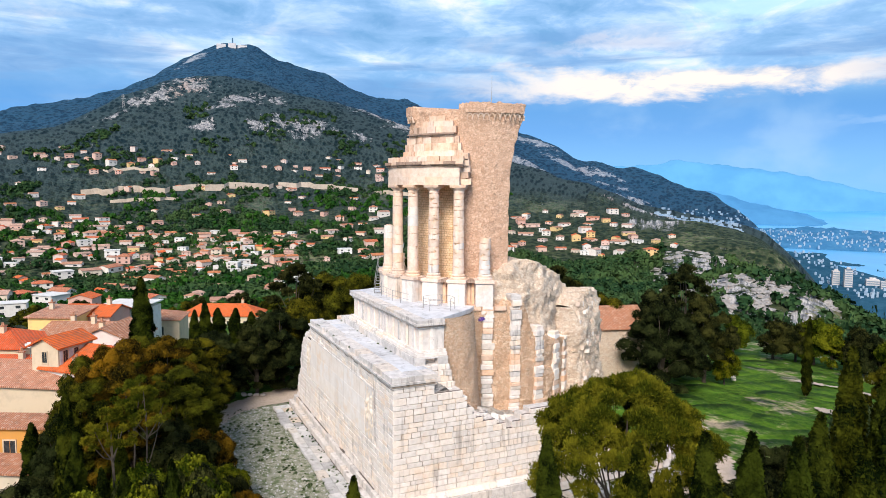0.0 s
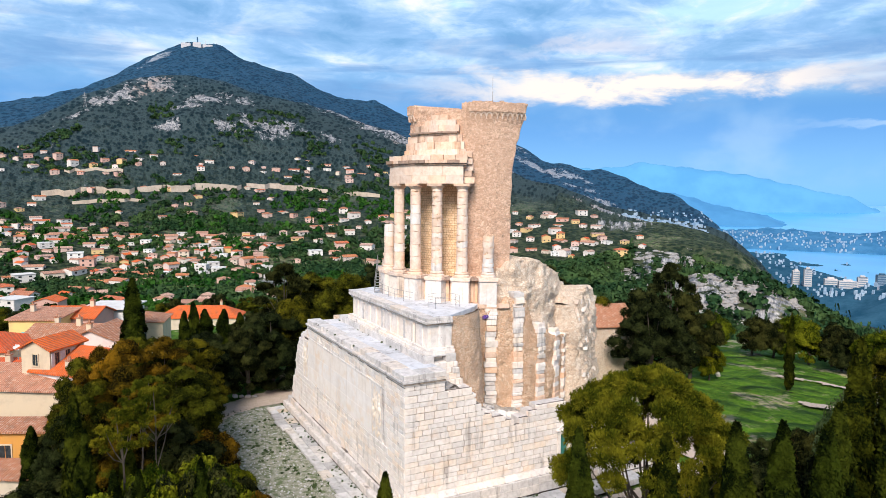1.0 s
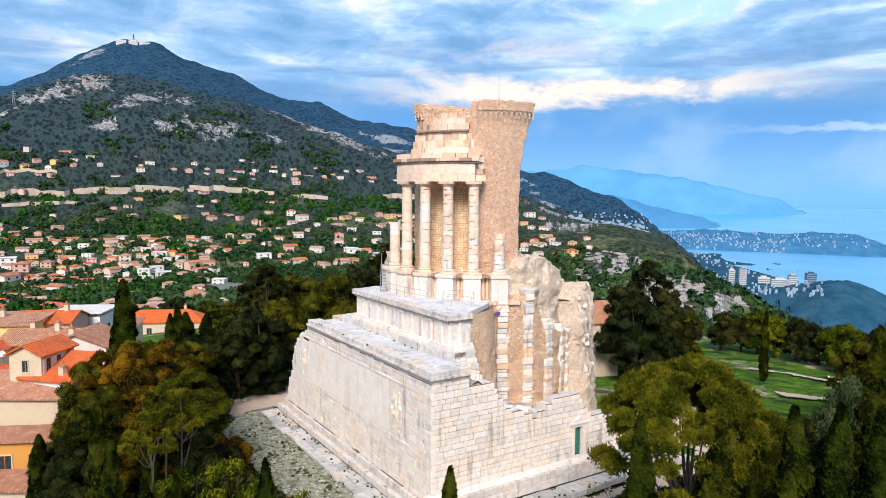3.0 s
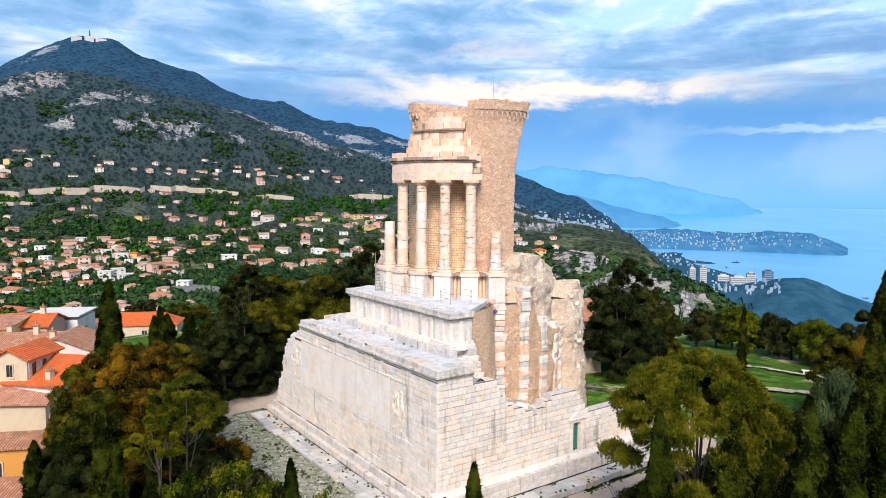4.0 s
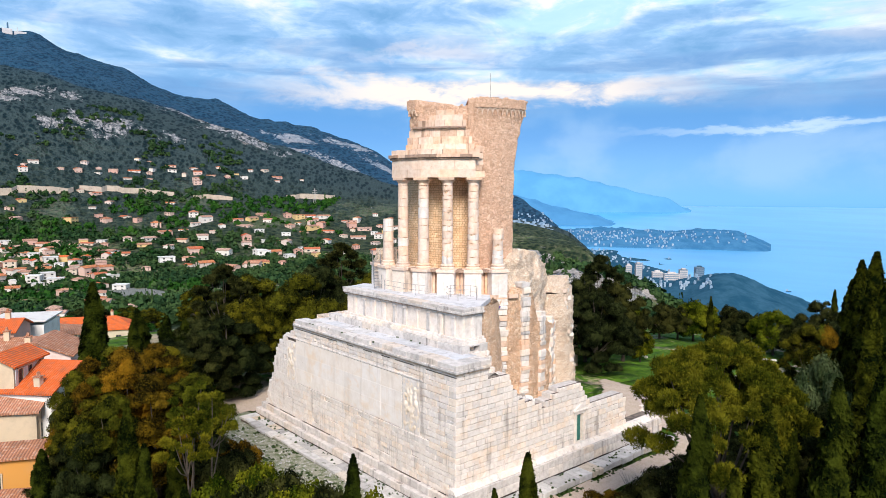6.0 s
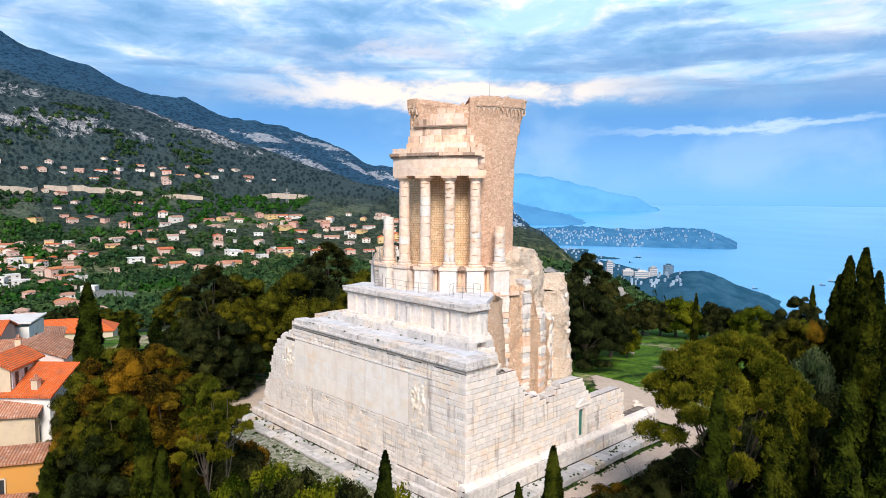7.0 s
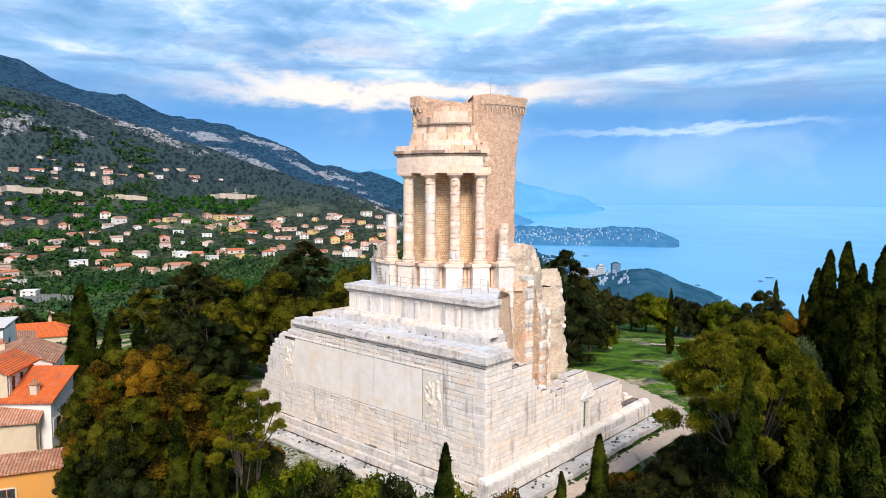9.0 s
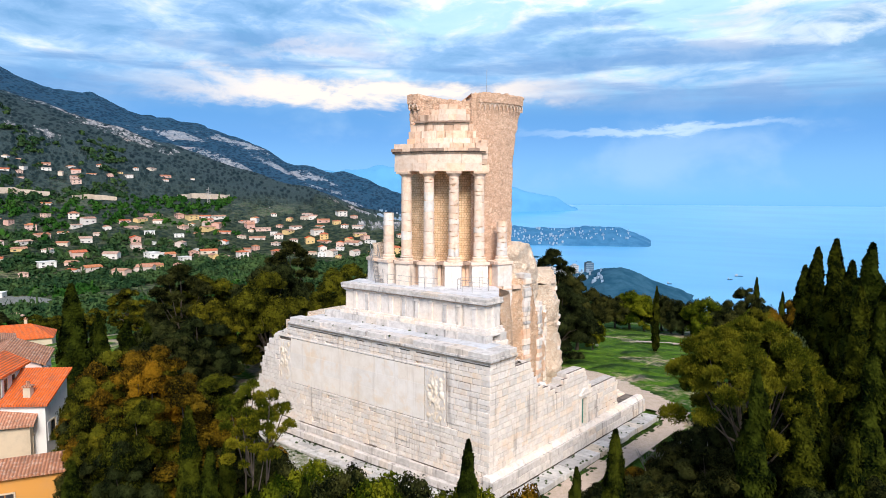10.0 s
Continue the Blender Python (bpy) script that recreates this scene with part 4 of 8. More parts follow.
# -- second tier with its pilasters --
def second_tier():
    XR, XL, Y = -3.4, -21.0, 3.75
    tier = mpart("second_tier", box_into(bmesh.new(), XL + 0.2, XR - 0.1, Y + 0.08, 5.8, 10.4, 14.0, 0.0), WHITE_STONE, "square upper tier of white stone with flat pilasters")
    # base courses
    for z0, z1, off, mat in ((10.45, 11.12, 0.62, GREY_STONE), (11.12, 11.42, 0.42, WHITE_STONE), (11.42, 11.62, 0.22, WHITE_STONE)):
        x = XL - (2.6 if z0 < 11 else 0.4)
        while x < XR + off - 0.05:
            x1 = min(x + rng.uniform(1.3, 2.1), XR + off)
            if XR + off - x1 < 0.6:
                x1 = XR + off
            under(part("base_stone", box_into(bmesh.new(), x, x1 - 0.01, Y - off, Y + 0.3, z0, z1 - 0.004, 0.02, 0.004), mat), tier)
            x = x1
        y = Y + 0.31
        while y < 6.0:
            y1 = min(y + 1.1, 6.1)
            if not (z0 < 11 and 3.9 < y < 5.1):
                under(part("base_stone", box_into(bmesh.new(), XR - 0.4, XR + off, y, y1 - 0.01, z0, z1 - 0.004, 0.02, 0.004), mat), tier)
            y = y1
    for z0, z1 in ((10.4, 10.5), (11.0, 11.12)):
        under(part("hole_frame", box_into(bmesh.new(), XR - 0.5, XR + 0.6, 3.9, 5.2, z0, z1, 0.01), GREY_STONE), tier)
    # wall panels between pilasters
    x = XL
    k = 0
    while x < XR - 0.02:
        wide = (1.25, 0.42)[k % 2]
        x1 = min(x + wide, XR)
        proud = 0.0 if k % 2 == 0 else 0.1
        under(part("pilaster" if k % 2 else "wall_slab", box_into(bmesh.new(), x, x1 - 0.006, Y - proud, Y + 0.3, 11.62, 13.42, 0.012), (WHITE_STONE, GREY_STONE)[(k // 2) % 3 == 1 and k % 2]), tier)
        if k % 2:
            under(part("capital", box_into(bmesh.new(), x - 0.05, x1 + 0.05, Y - 0.16, Y + 0.2, 13.22, 13.42, 0.02), WHITE_STONE), tier)
        x = x1
        k += 1
    for y0, y1, proud in ((Y + 0.301, 4.7, 0.0), (4.7, 5.1, 0.1), (5.1, 6.0, 0.0)):
        under(part("wall_slab", box_into(bmesh.new(), XR - 0.4, XR + proud, y0, y1 - 0.006, 11.62, 13.42, 0.012), WHITE_STONE), tier)
    # cornice
    for z0, z1, off, mat in ((13.42, 13.56, 0.12, WHITE_STONE), (13.56, 13.7, 0.22, WARM_MOULDING), (13.7, 13.92, 0.42, GREY_STONE), (13.92, 14.18, 0.36, GREY_STONE)):
        x = XL - 0.3 + rng.uniform(-0.1, 0.1)
        while x < XR + off - 0.05:
            x1 = min(x + rng.uniform(1.3, 2.2), XR + off)
            if XR + off - x1 < 0.6:
                x1 = XR + off
            under(part("cornice_stone", box_into(bmesh.new(), x, x1 - 0.008, Y - off, Y + 1.2, z0, z1 - 0.004, 0.02, 0.004), mat), tier)
            x = x1
        under(part("cornice_stone", box_into(bmesh.new(), XR - 1.2, XR + off, Y + 1.21, 5.9, z0, z1 - 0.004, 0.02, 0.004), mat), tier)
    # floor of the upper terrace
    bm = bmesh.new()
    poly = [(-21.2, 4.4), (-3.6, 4.4), (-3.5, 5.9), (-5.0, 8.0), (-6.3, 9.9), (-7.5, 11.0), (-9, 10), (-12, 8), (-16, 7), (-20.5, 7.2), (-22, 6.5)]
    low = [bm.verts.new((x, y, 13.8)) for x, y in poly]
    up = [bm.verts.new((x, y, RING_Z)) for x, y in poly]
    bm.faces.new(up)
    bm.faces.new(low[::-1])
    for i in range(len(poly)):
        j = (i + 1) % len(poly)
        bm.faces.new((low[i], low[j], up[j], up[i]))
    under(part("terrace_floor", bm, SLAB_STONE), tier)
    return tier


second_tier()


def broken_fill():
    """The cut face of the fill behind the broken corner of the upper tier."""
    verts, faces, nu, nv = [], [], 30, 36
    a, b = Vector((-3.5, 5.9, 0)), Vector((-6.9, 10.6, 0))
    nrm = Vector(((b - a).y, -(b - a).x, 0)).normalized()
    for i in range(nu + 1):
        for j in range(nv + 1):
            z = 4.6 + 9.5 * j / nv
            p = a.lerp(b, i / nu)
            p = Vector((p.x, p.y, z)) + nrm * (0.16 * fbm((p.x * 1.3, p.y * 1.3, z * 1.3), 5) + 0.7 * (1 - j / nv) + 1.0 * math.sin(math.pi * i / nu))
            verts.append(p)
    for i in range(nu):
        for j in range(nv):
            k = i * (nv + 1) + j
            faces.append((k, k + nv + 1, k + nv + 2, k + 1))
    under(link("broken_fill", verts, faces, CORE_RUBBLE, None, "rough ochre rubble where the tier has broken away", True), monument)


broken_fill()


# -- rubble fill behind the stepped wall --
def inner_fill():
    verts, faces = [], []
    nx, ny = 44, 90
    for i in range(nx + 1):
        for j in range(ny + 1):
            x = -12.5 + (11.9) * i / nx
            y = 3.4 + 20.0 * j / ny
            wall = table(y, RIGHT_TOP)
            z = min(wall - 0.15, 8.9 - 0.55 * max(0, y - 5.0)) if y < 10 else table(y, [(10, 5.2), (12, 4.8), (14.5, 4.2), (17, 2.6), (19, 1.6), (24, 1.2)])
            z -= 0.25 * (i / nx) * (1 if y > 10 else 0)
            z += 0.32 * fbm((x * 1.1, y * 1.1, 5.0), 5)
            verts.append((x, y, z))
    for i in range(nx):
        for j in range(ny):
            k = i * (ny + 1) + j
            faces.append((k, k + ny + 1, k + ny + 2, k + 1))
    under(link("rubble_fill", verts, faces, FILL, None, "heap of grey rubble and grass behind the stepped wall", True), monument)
    # loose stones along the broken edge
    heap = assembly("fallen_stones", "loose grey stones lying on the rubble")
    for k in range(90):
        y = rng.uniform(4.5, 22)
        x = -0.9 - abs(rng.gauss(0, 1.6))
        z = min(table(y, RIGHT_TOP), 8.9 - 0.55 * max(0, y - 5.0)) - 0.1 if y < 10 else table(y, [(10, 5.2), (12, 4.8), (14.5, 4.2), (17, 2.6), (19, 1.6), (24, 1.2)]) - 0.05
        s = rng.uniform(0.18, 0.5)
        bm = box_into(bmesh.new(), -s, s, -s * 0.7, s * 0.7, -s * 0.45, s * 0.45, s * 0.16, s * 0.1, rng)
        ob = part("loose_stone", bm, rng.choice((GREY_STONE, WHITE_STONE, WHITE_STONE)))
        ob.parent = heap
        ob.matrix_parent_inverse = Matrix.Identity(4)
        ob.matrix_basis = pose(x, y, z, rng.uniform(-20, 20), rng.uniform(-20, 20), rng.uniform(0, 180))


def fill_material():
    m, t, p = material("rubble_and_grass")
    pos = position(t)
    sep = t.nodes.new("ShaderNodeSeparateXYZ")
    t.links.new(pos, sep.inputs[0])
    n = noise_node(t, pos, 2.2, 8, 0.7)
    c = mix_color(t, smooth(t, n, 0.35, 0.65), (0.55, 0.50, 0.45), (0.30, 0.26, 0.22))
    green = smooth(t, math_node(t, "ADD", sep.outputs[1], math_node(t, "MULTIPLY", noise_node(t, pos, 0.8, 5), 3.0)), 17.0, 18.6)
    c = mix_color(t, green, c, mix_color(t, n, (0.05, 0.10, 0.02), (0.12, 0.16, 0.04)))
    t.links.new(c, p.inputs["Base Color"])
    p.inputs["Roughness"].default_value = 0.95
    bump(t, p, n, 1.0, 0.3)
    return m


FILL = fill_material()
inner_fill()


def door():
    d = under(part("door", box_into(bmesh.new(), WALL_X - 0.32, WALL_X - 0.26, 15.28, 16.2, 0.85, 3.45, 0.01), GREEN_DOOR, None, "narrow green door in a moulded stone frame"), monument)
    for y0, y1, z0, z1, o in ((14.95, 15.27, 0.8, 3.46, 0.1), (16.21, 16.53, 0.8, 3.46, 0.1), (14.9, 16.58, 3.46, 3.75, 0.12), (14.75, 16.75, 3.75, 3.92, 0.24)):
        under(part("frame", box_into(bmesh.new(), WALL_X - 0.4, WALL_X + o, y0, y1, z0, z1, 0.015), WHITE_STONE), d)
    bm = bmesh.new()
    tri_ = [(14.8, 3.92), (16.7, 3.92), (15.75, 4.42)]
    f = [bm.verts.new((WALL_X + 0.2, y, z)) for y, z in tri_]
    b = [bm.verts.new((WALL_X - 0.2, y, z)) for y, z in tri_]
    bm.faces.new(f)
    bm.faces.new(b[::-1])
    for i in range(3):
        bm.faces.new((f[i], b[i], b[(i + 1) % 3], f[(i + 1) % 3]))
    bmesh.ops.recalc_face_normals(bm, faces=bm.faces)
    under(part("pediment", bm, WHITE_STONE), d)
    for z in (1.7, 2.6):
        under(part("rail", box_into(bmesh.new(), WALL_X - 0.262, WALL_X - 0.235, 15.3, 16.18, z, z + 0.1, 0.008), GREEN_DOOR), d)


door()


# -- round core with its radial piers --
CORE_TOP = [(-60, 13.9), (-14, 13.9), (-12, 14.6), (0, 14.4), (3, 13.2), (7, 11.4), (18, 11.0), (22, 10.6), (34, 10.2), (48, 9.8)]
core = rough_mass("round_core", CORE_RUBBLE, "orange rubble core of the round tower, stripped of its facing", [a * 1.1 for a in range(-52, 44)], [k / 60 for k in range(61)], lambda a, z: 9.80 - 0.04 * math.sin(z * 1.7), lambda a: table(a, CORE_TOP), lambda a: 0.5, 0.20, 0.9, 3.0)
hump = rough_mass("upper_core", PALE_RUBBLE, "pale rough rubble rising behind the tower piers", [a * 1.4 for a in range(-12, 60)], [k / 44 for k in range(45)], lambda a, z: 8.75 - 0.045 * max(0, z - 14) ** 2 + 0.035 * max(0, a - 44), lambda a: table(a, [(-18, 17.0), (-6, 17.9), (5, 18.1), (20, 17.9), (34, 17.2), (46, 16.6), (54, 16.0), (60, 15.2), (66, 14.7), (84, 14.3)]), lambda a: 9.0, 0.5, 0.5, 11.0)
flank = rough_mass("broken_flank", PALE_RUBBLE, "tall broken flank of pale and orange rubble", [43.5 + k * 0.8 for k in range(78)], [k / 64 for k in range(65)], lambda a, z: 12.1 + 2.4 * min(max((a - 56) / 20, 0), 1) + 0.55 * max(0, (7 - z) / 7) - 0.06 * max(0, z - 9) ** 1.5 - 0.012 * max(0, 52 - a) ** 2, lambda a: table(a, [(43, 13.2), (50, 14.2), (58, 14.6), (66, 14.4), (72, 13.9), (85, 13.0), (106, 11.0)]), lambda a: -1.5, 0.5, 0.55, 21.0, 6.0)
ledge = assembly("flank_courses", "courses of grey and pale blocks left on the broken flank")
for row in range(22):
    z = 4.6 + 0.45 * row
    a = 44.5 + rng.uniform(0, 2)
    while a < 78:
        b = a + rng.uniform(2.0, 4.6)
        top_z = table(a, [(43, 13.0), (50, 14.1), (58, 14.5), (66, 14.3), (72, 13.8), (85, 13.0)])
        keep = 0.30 if z < 10 else 0.55
        if z + 0.4 < top_z + 0.3 and rng.random() < (0.95 if z > top_z - 0.5 else keep):
            r = 12.1 + 2.4 * min(max((a - 56) / 20, 0), 1) + 0.55 * max(0, (7 - z) / 7) - 0.06 * max(0, z - 9) ** 1.5 - 0.012 * max(0, 52 - a) ** 2
            under(part("flank_stone", arc_into(bmesh.new(), r - 1.2, r + rng.uniform(-0.05, 0.22), a, b - 0.2, z, z + 0.42, 3.0, 0.05, 0.05), rng.choice((PALE_RUBBLE, COLUMN_STONE, WHITE_STONE, GREY_STONE))), ledge)
        a = b
core_back = rough_mass("back_core", PALE_RUBBLE, "rough rubble back of the monument", [100 + k * 3 for k in range(55)], [k / 14 for k in range(15)], lambda a, z: 11.0, lambda a: table(a, [(100, 11), (140, 9), (200, 10), (240, 13.5), (266, 14.0)]), lambda a: -1.5, 0.8, 0.4, 31.0, 3.0)


for a0, a1 in ((-38, -31), (-31, -24), (-24, -17), (-17, -10)):
    mpart("ring_stone", arc_into(bmesh.new(), 8.4, 10.05, a0, a1 - 0.3, 13.78, 14.16, 2, 0.03, 0.04), WARM_STONE)


def pier(ang, z0, z1, wide):
    p = assembly("pier", "pier of stacked white blocks")
    z = z0
    while z < z1:
        h = rng.uniform(0.3, 0.62)
        bm = bmesh.new()
        w = 0.92 * wide * rng.uniform(0.84, 1.12)
        out = 0.60 * rng.uniform(0.8, 1.15)
        box_into(bm, 8.9, 9.45 + out, -w / 2, w / 2, z, min(z + h, z1 + 0.3) - 0.012, 0.04, 0.035, rng)
        ob = part("pier_stone", bm, rng.choice((WHITE_STONE, WHITE_STONE, WHITE_STONE, GREY_STONE, WARM_STONE)))
        ob.parent = p
        ob.matrix_parent_inverse = Matrix.Identity(4)
        ob.matrix_basis = pose(TC.x, TC.y, 0, 0, 0, ang + rng.uniform(-0.4, 0.4))
        z += h


for ang, z0, z1, wide in ((-20.5, 4.0, 13.9, 1.15), (-4.8, 3.2, 14.9, 1.15), (11.5, 2.4, 11.7, 1.1), (27.5, 1.6, 10.8, 1.05), (41.0, 1.2, 10.2, 0.9)):
    pier(ang, z0, z1, wide)


# -- tower shell --
cella = rough_mass("cella_wall", CELLA_RUBBLE, "ochre rubble wall behind the columns", [-104 + k * 1.2 for k in range(62)], [k / 60 for k in range(61)], lambda a, z: 6.9, lambda a: 27.2, lambda a: 13.8, 0.16, 0.9, 2.0, 3.0)


def flank_radius(a, z):
    flare = 0.4 * min(max((z - 30.6) / 2.2, 0), 1) ** 1.5 if a > -36 else 0
    return 7.75 + flare


def tower_flank():
    verts, faces = [], []
    na, nz = 64, 130
    for j in range(nz + 1):
        z = 13.8 + 19.1 * j / nz
        right = table(z, [(13.8, -4.0), (24.5, -3.6), (27.0, -2.6), (29.0, 0.2), (30.8, 4.5), (31.6, 6.5), (33.0, 7.2)]) + 0.8 * fbm((z * 0.9, 2.0, 0), 3)
        for i in range(na + 1):
            a = -40 + (right + 40) * i / na
            p = ring_point(flank_radius(a, z), a, z)
            d = Vector((p.x - TC.x, p.y - TC.y, 0)).normalized()
            p += d * 0.09 * fbm((p.x * 1.5, p.y * 1.5, p.z * 1.5), 4)
            if j == nz:
                p.z += 0.18 * fbm((a * 0.8, 0, 0), 2)
            verts.append(p)
    w = na + 1
    for j in range(nz):
        for i in range(na):
            k = j * w + i
            faces.append((k, k + 1, k + w + 1, k + w))
    # the broken right end and the top
    prev = [j * w + na for j in range(nz + 1)]
    for c in range(1, 7):
        row = []
        for j in range(nz + 1):
            p = Vector(verts[j * w + na])
            d = Vector((p.x - TC.x, p.y - TC.y, 0))
            q = p - d * c / 7.5
            q += Vector((0, 0.25 * fbm((q.x * 1.2, q.y, q.z * 1.2), 3), 0))
            row.append(len(verts))
            verts.append(q)
        for j in range(nz):
            faces.append((prev[j], row[j], row[j + 1], prev[j + 1]))
        prev = row
    cap = len(verts)
    verts.append(Vector((TC.x + 1, TC.y - 1, 32.6)))
    top = [nz * w + i for i in range(w)]
    for a, b in zip(top, top[1:]):
        faces.append((a, b, cap))
    return under(link("tower_flank", verts, faces, TOWER_RUBBLE, None, "flaring pink rubble flank of the medieval tower", True), monument)


tower_flank()
drum = rough_mass("upper_drum", TOWER_RUBBLE, "broken upper drum of the tower", [-89 + k for k in range(53)], [k / 40 for k in range(41)], lambda a, z: 7.45 + (0.35 if z > 31.6 and a < -79 else 0), lambda a: table(a, [(-89, 32.9), (-79.5, 32.9), (-77, 32.35), (-40, 32.3), (-37, 32.8), (-34, 32.9)]), lambda a: 26.6, 0.2, 0.8, 5.0, 2.0)


def machicolation():
    """Small round arches on slim corbels under the battlement."""
    arches = assembly("machicolation", "row of small round arches under the battlement")
    for a in [-34 + 3.7 * k for k in range(11)] + [-88, -84.3]:
        for u in (-1, 1):
            bm = arc_into(bmesh.new(), 7.55, ARCH_R(a) + 0.07, a + 1.85 + u * 1.85 - 0.2, a + 1.85 + u * 1.85 + 0.2, 31.4, 31.72, 2.0, 0.01)
            under(part("corbel", bm, COLUMN_STONE), arches)
        bm = bmesh.new()
        n = 10
        rows = []
        for k in range(n + 1):
            th = math.pi * k / n
            c_, s_ = math.cos(th), math.sin(th)
            rows.append([bm.verts.new(ring_point(ARCH_R(a) + dr, a + 1.85 - q * c_ * 1.7, 31.66 + q * s_ * 0.34)) for dr, q in ((-0.3, 0.76), (0.09, 0.76), (0.12, 1.10), (-0.3, 1.10))])
        for p, q in zip(rows, rows[1:]):
            for k in range(4):
                bm.faces.new((p[k], q[k], q[(k + 1) % 4], p[(k + 1) % 4]))
        bm.faces.new(rows[0])
        bm.faces.new(rows[-1][::-1])
        bmesh.ops.recalc_face_normals(bm, faces=bm.faces)
        under(part("arch_rib", bm, COLUMN_STONE), arches)
    for a0, a1 in ((-35, -24), (-24, -13), (-13, -2), (-2, 6), (-89, -80.5)):
        bm = arc_into(bmesh.new(), 7.6, 8.14 if a0 > -50 else 7.9, a0, a1 - 0.05, 32.04, 32.92, 2.0, 0.04)
        under(part("parapet_stone", bm, TOWER_RUBBLE), arches)
    # worn lumps along the broken rim
    a = -35.0
    while a < 5:
        b = a + rng.uniform(1.4, 3.2)
        if rng.random() < 0.45:
            under(part("rim_stone", arc_into(bmesh.new(), 7.7, 8.1, a, b - 0.2, 32.9, 32.97 + rng.uniform(0.0, 0.1), 2.0, 0.03, 0.03), TOWER_RUBBLE), arches)
        a = b


def ARCH_R(a):
    return 7.95 if a > -50 else 7.76


machicolation()


# -- ring of pedestals, columns and entablature --
def pedestals():
    ring = mpart("pedestal_ring", arc_into(bmesh.new(), 6.0, 8.75, -118, -14, 13.9, 16.35, 3), WARM_STONE, "ring of pedestals under the columns")
    for k in range(-2, 6):
        ang = -82.5 + 15 * (k - 1)
        if ang < -120:
            continue
        w = 1.62
        bm = box_into(bmesh.new(), 8.4, 10.05, -w / 2, w / 2, RING_Z - 0.05, 16.3, 0.04)
        ob = part("pedestal", bm, WHITE_STONE)
        ob.parent = ring
        ob.matrix_parent_inverse = m_inv(ring)
        ob.matrix_basis = pose(TC.x, TC.y, 0, 0, 0, ang)
        under_cap = box_into(bmesh.new(), 8.3, 10.18, -w / 2 - 0.1, w / 2 + 0.1, 16.28, COLUMN_Z - 0.01, 0.03)
        ob = part("pedestal_cap", under_cap, COLUMN_STONE)
        ob.parent = ring
        ob.matrix_parent_inverse = m_inv(ring)
        ob.matrix_basis = pose(TC.x, TC.y, 0, 0, 0, ang)
        if k < 5:
            for a0, a1 in ((ang + 5.4, ang + 7.2), (ang + 8.0, ang + 9.6)):
                under(part("niche_pier", arc_into(bmesh.new(), 8.6, 9.0, a0, a1, RING_Z, 16.3, 2), WARM_STONE), ring)
            under(part("ring_cap", arc_into(bmesh.new(), 8.2, 9.55, ang + 5.3, ang + 9.7, 16.3, 16.55, 2), DARK_MOULDING), ring)


def m_inv(parent):
    m = Matrix.Identity(4)
    p = parent
    while p:
        m = p.matrix_parent_inverse @ p.matrix_basis @ m
        p = p.parent
    return m.inverted()


def lathe(profile, n=28, squash=None):
    bm = bmesh.new()
    rows = []
    for r, z in profile:
        rows.append([bm.verts.new((r * math.cos(2 * math.pi * i / n), r * math.sin(2 * math.pi * i / n), z)) for i in range(n)])
    for a, b in zip(rows, rows[1:]):
        for i in range(n):
            j = (i + 1) % n
            bm.faces.new((a[i], a[j], b[j], b[i]))
    bm.faces.new(rows[0][::-1])
    bm.faces.new(rows[-1])
    return bm


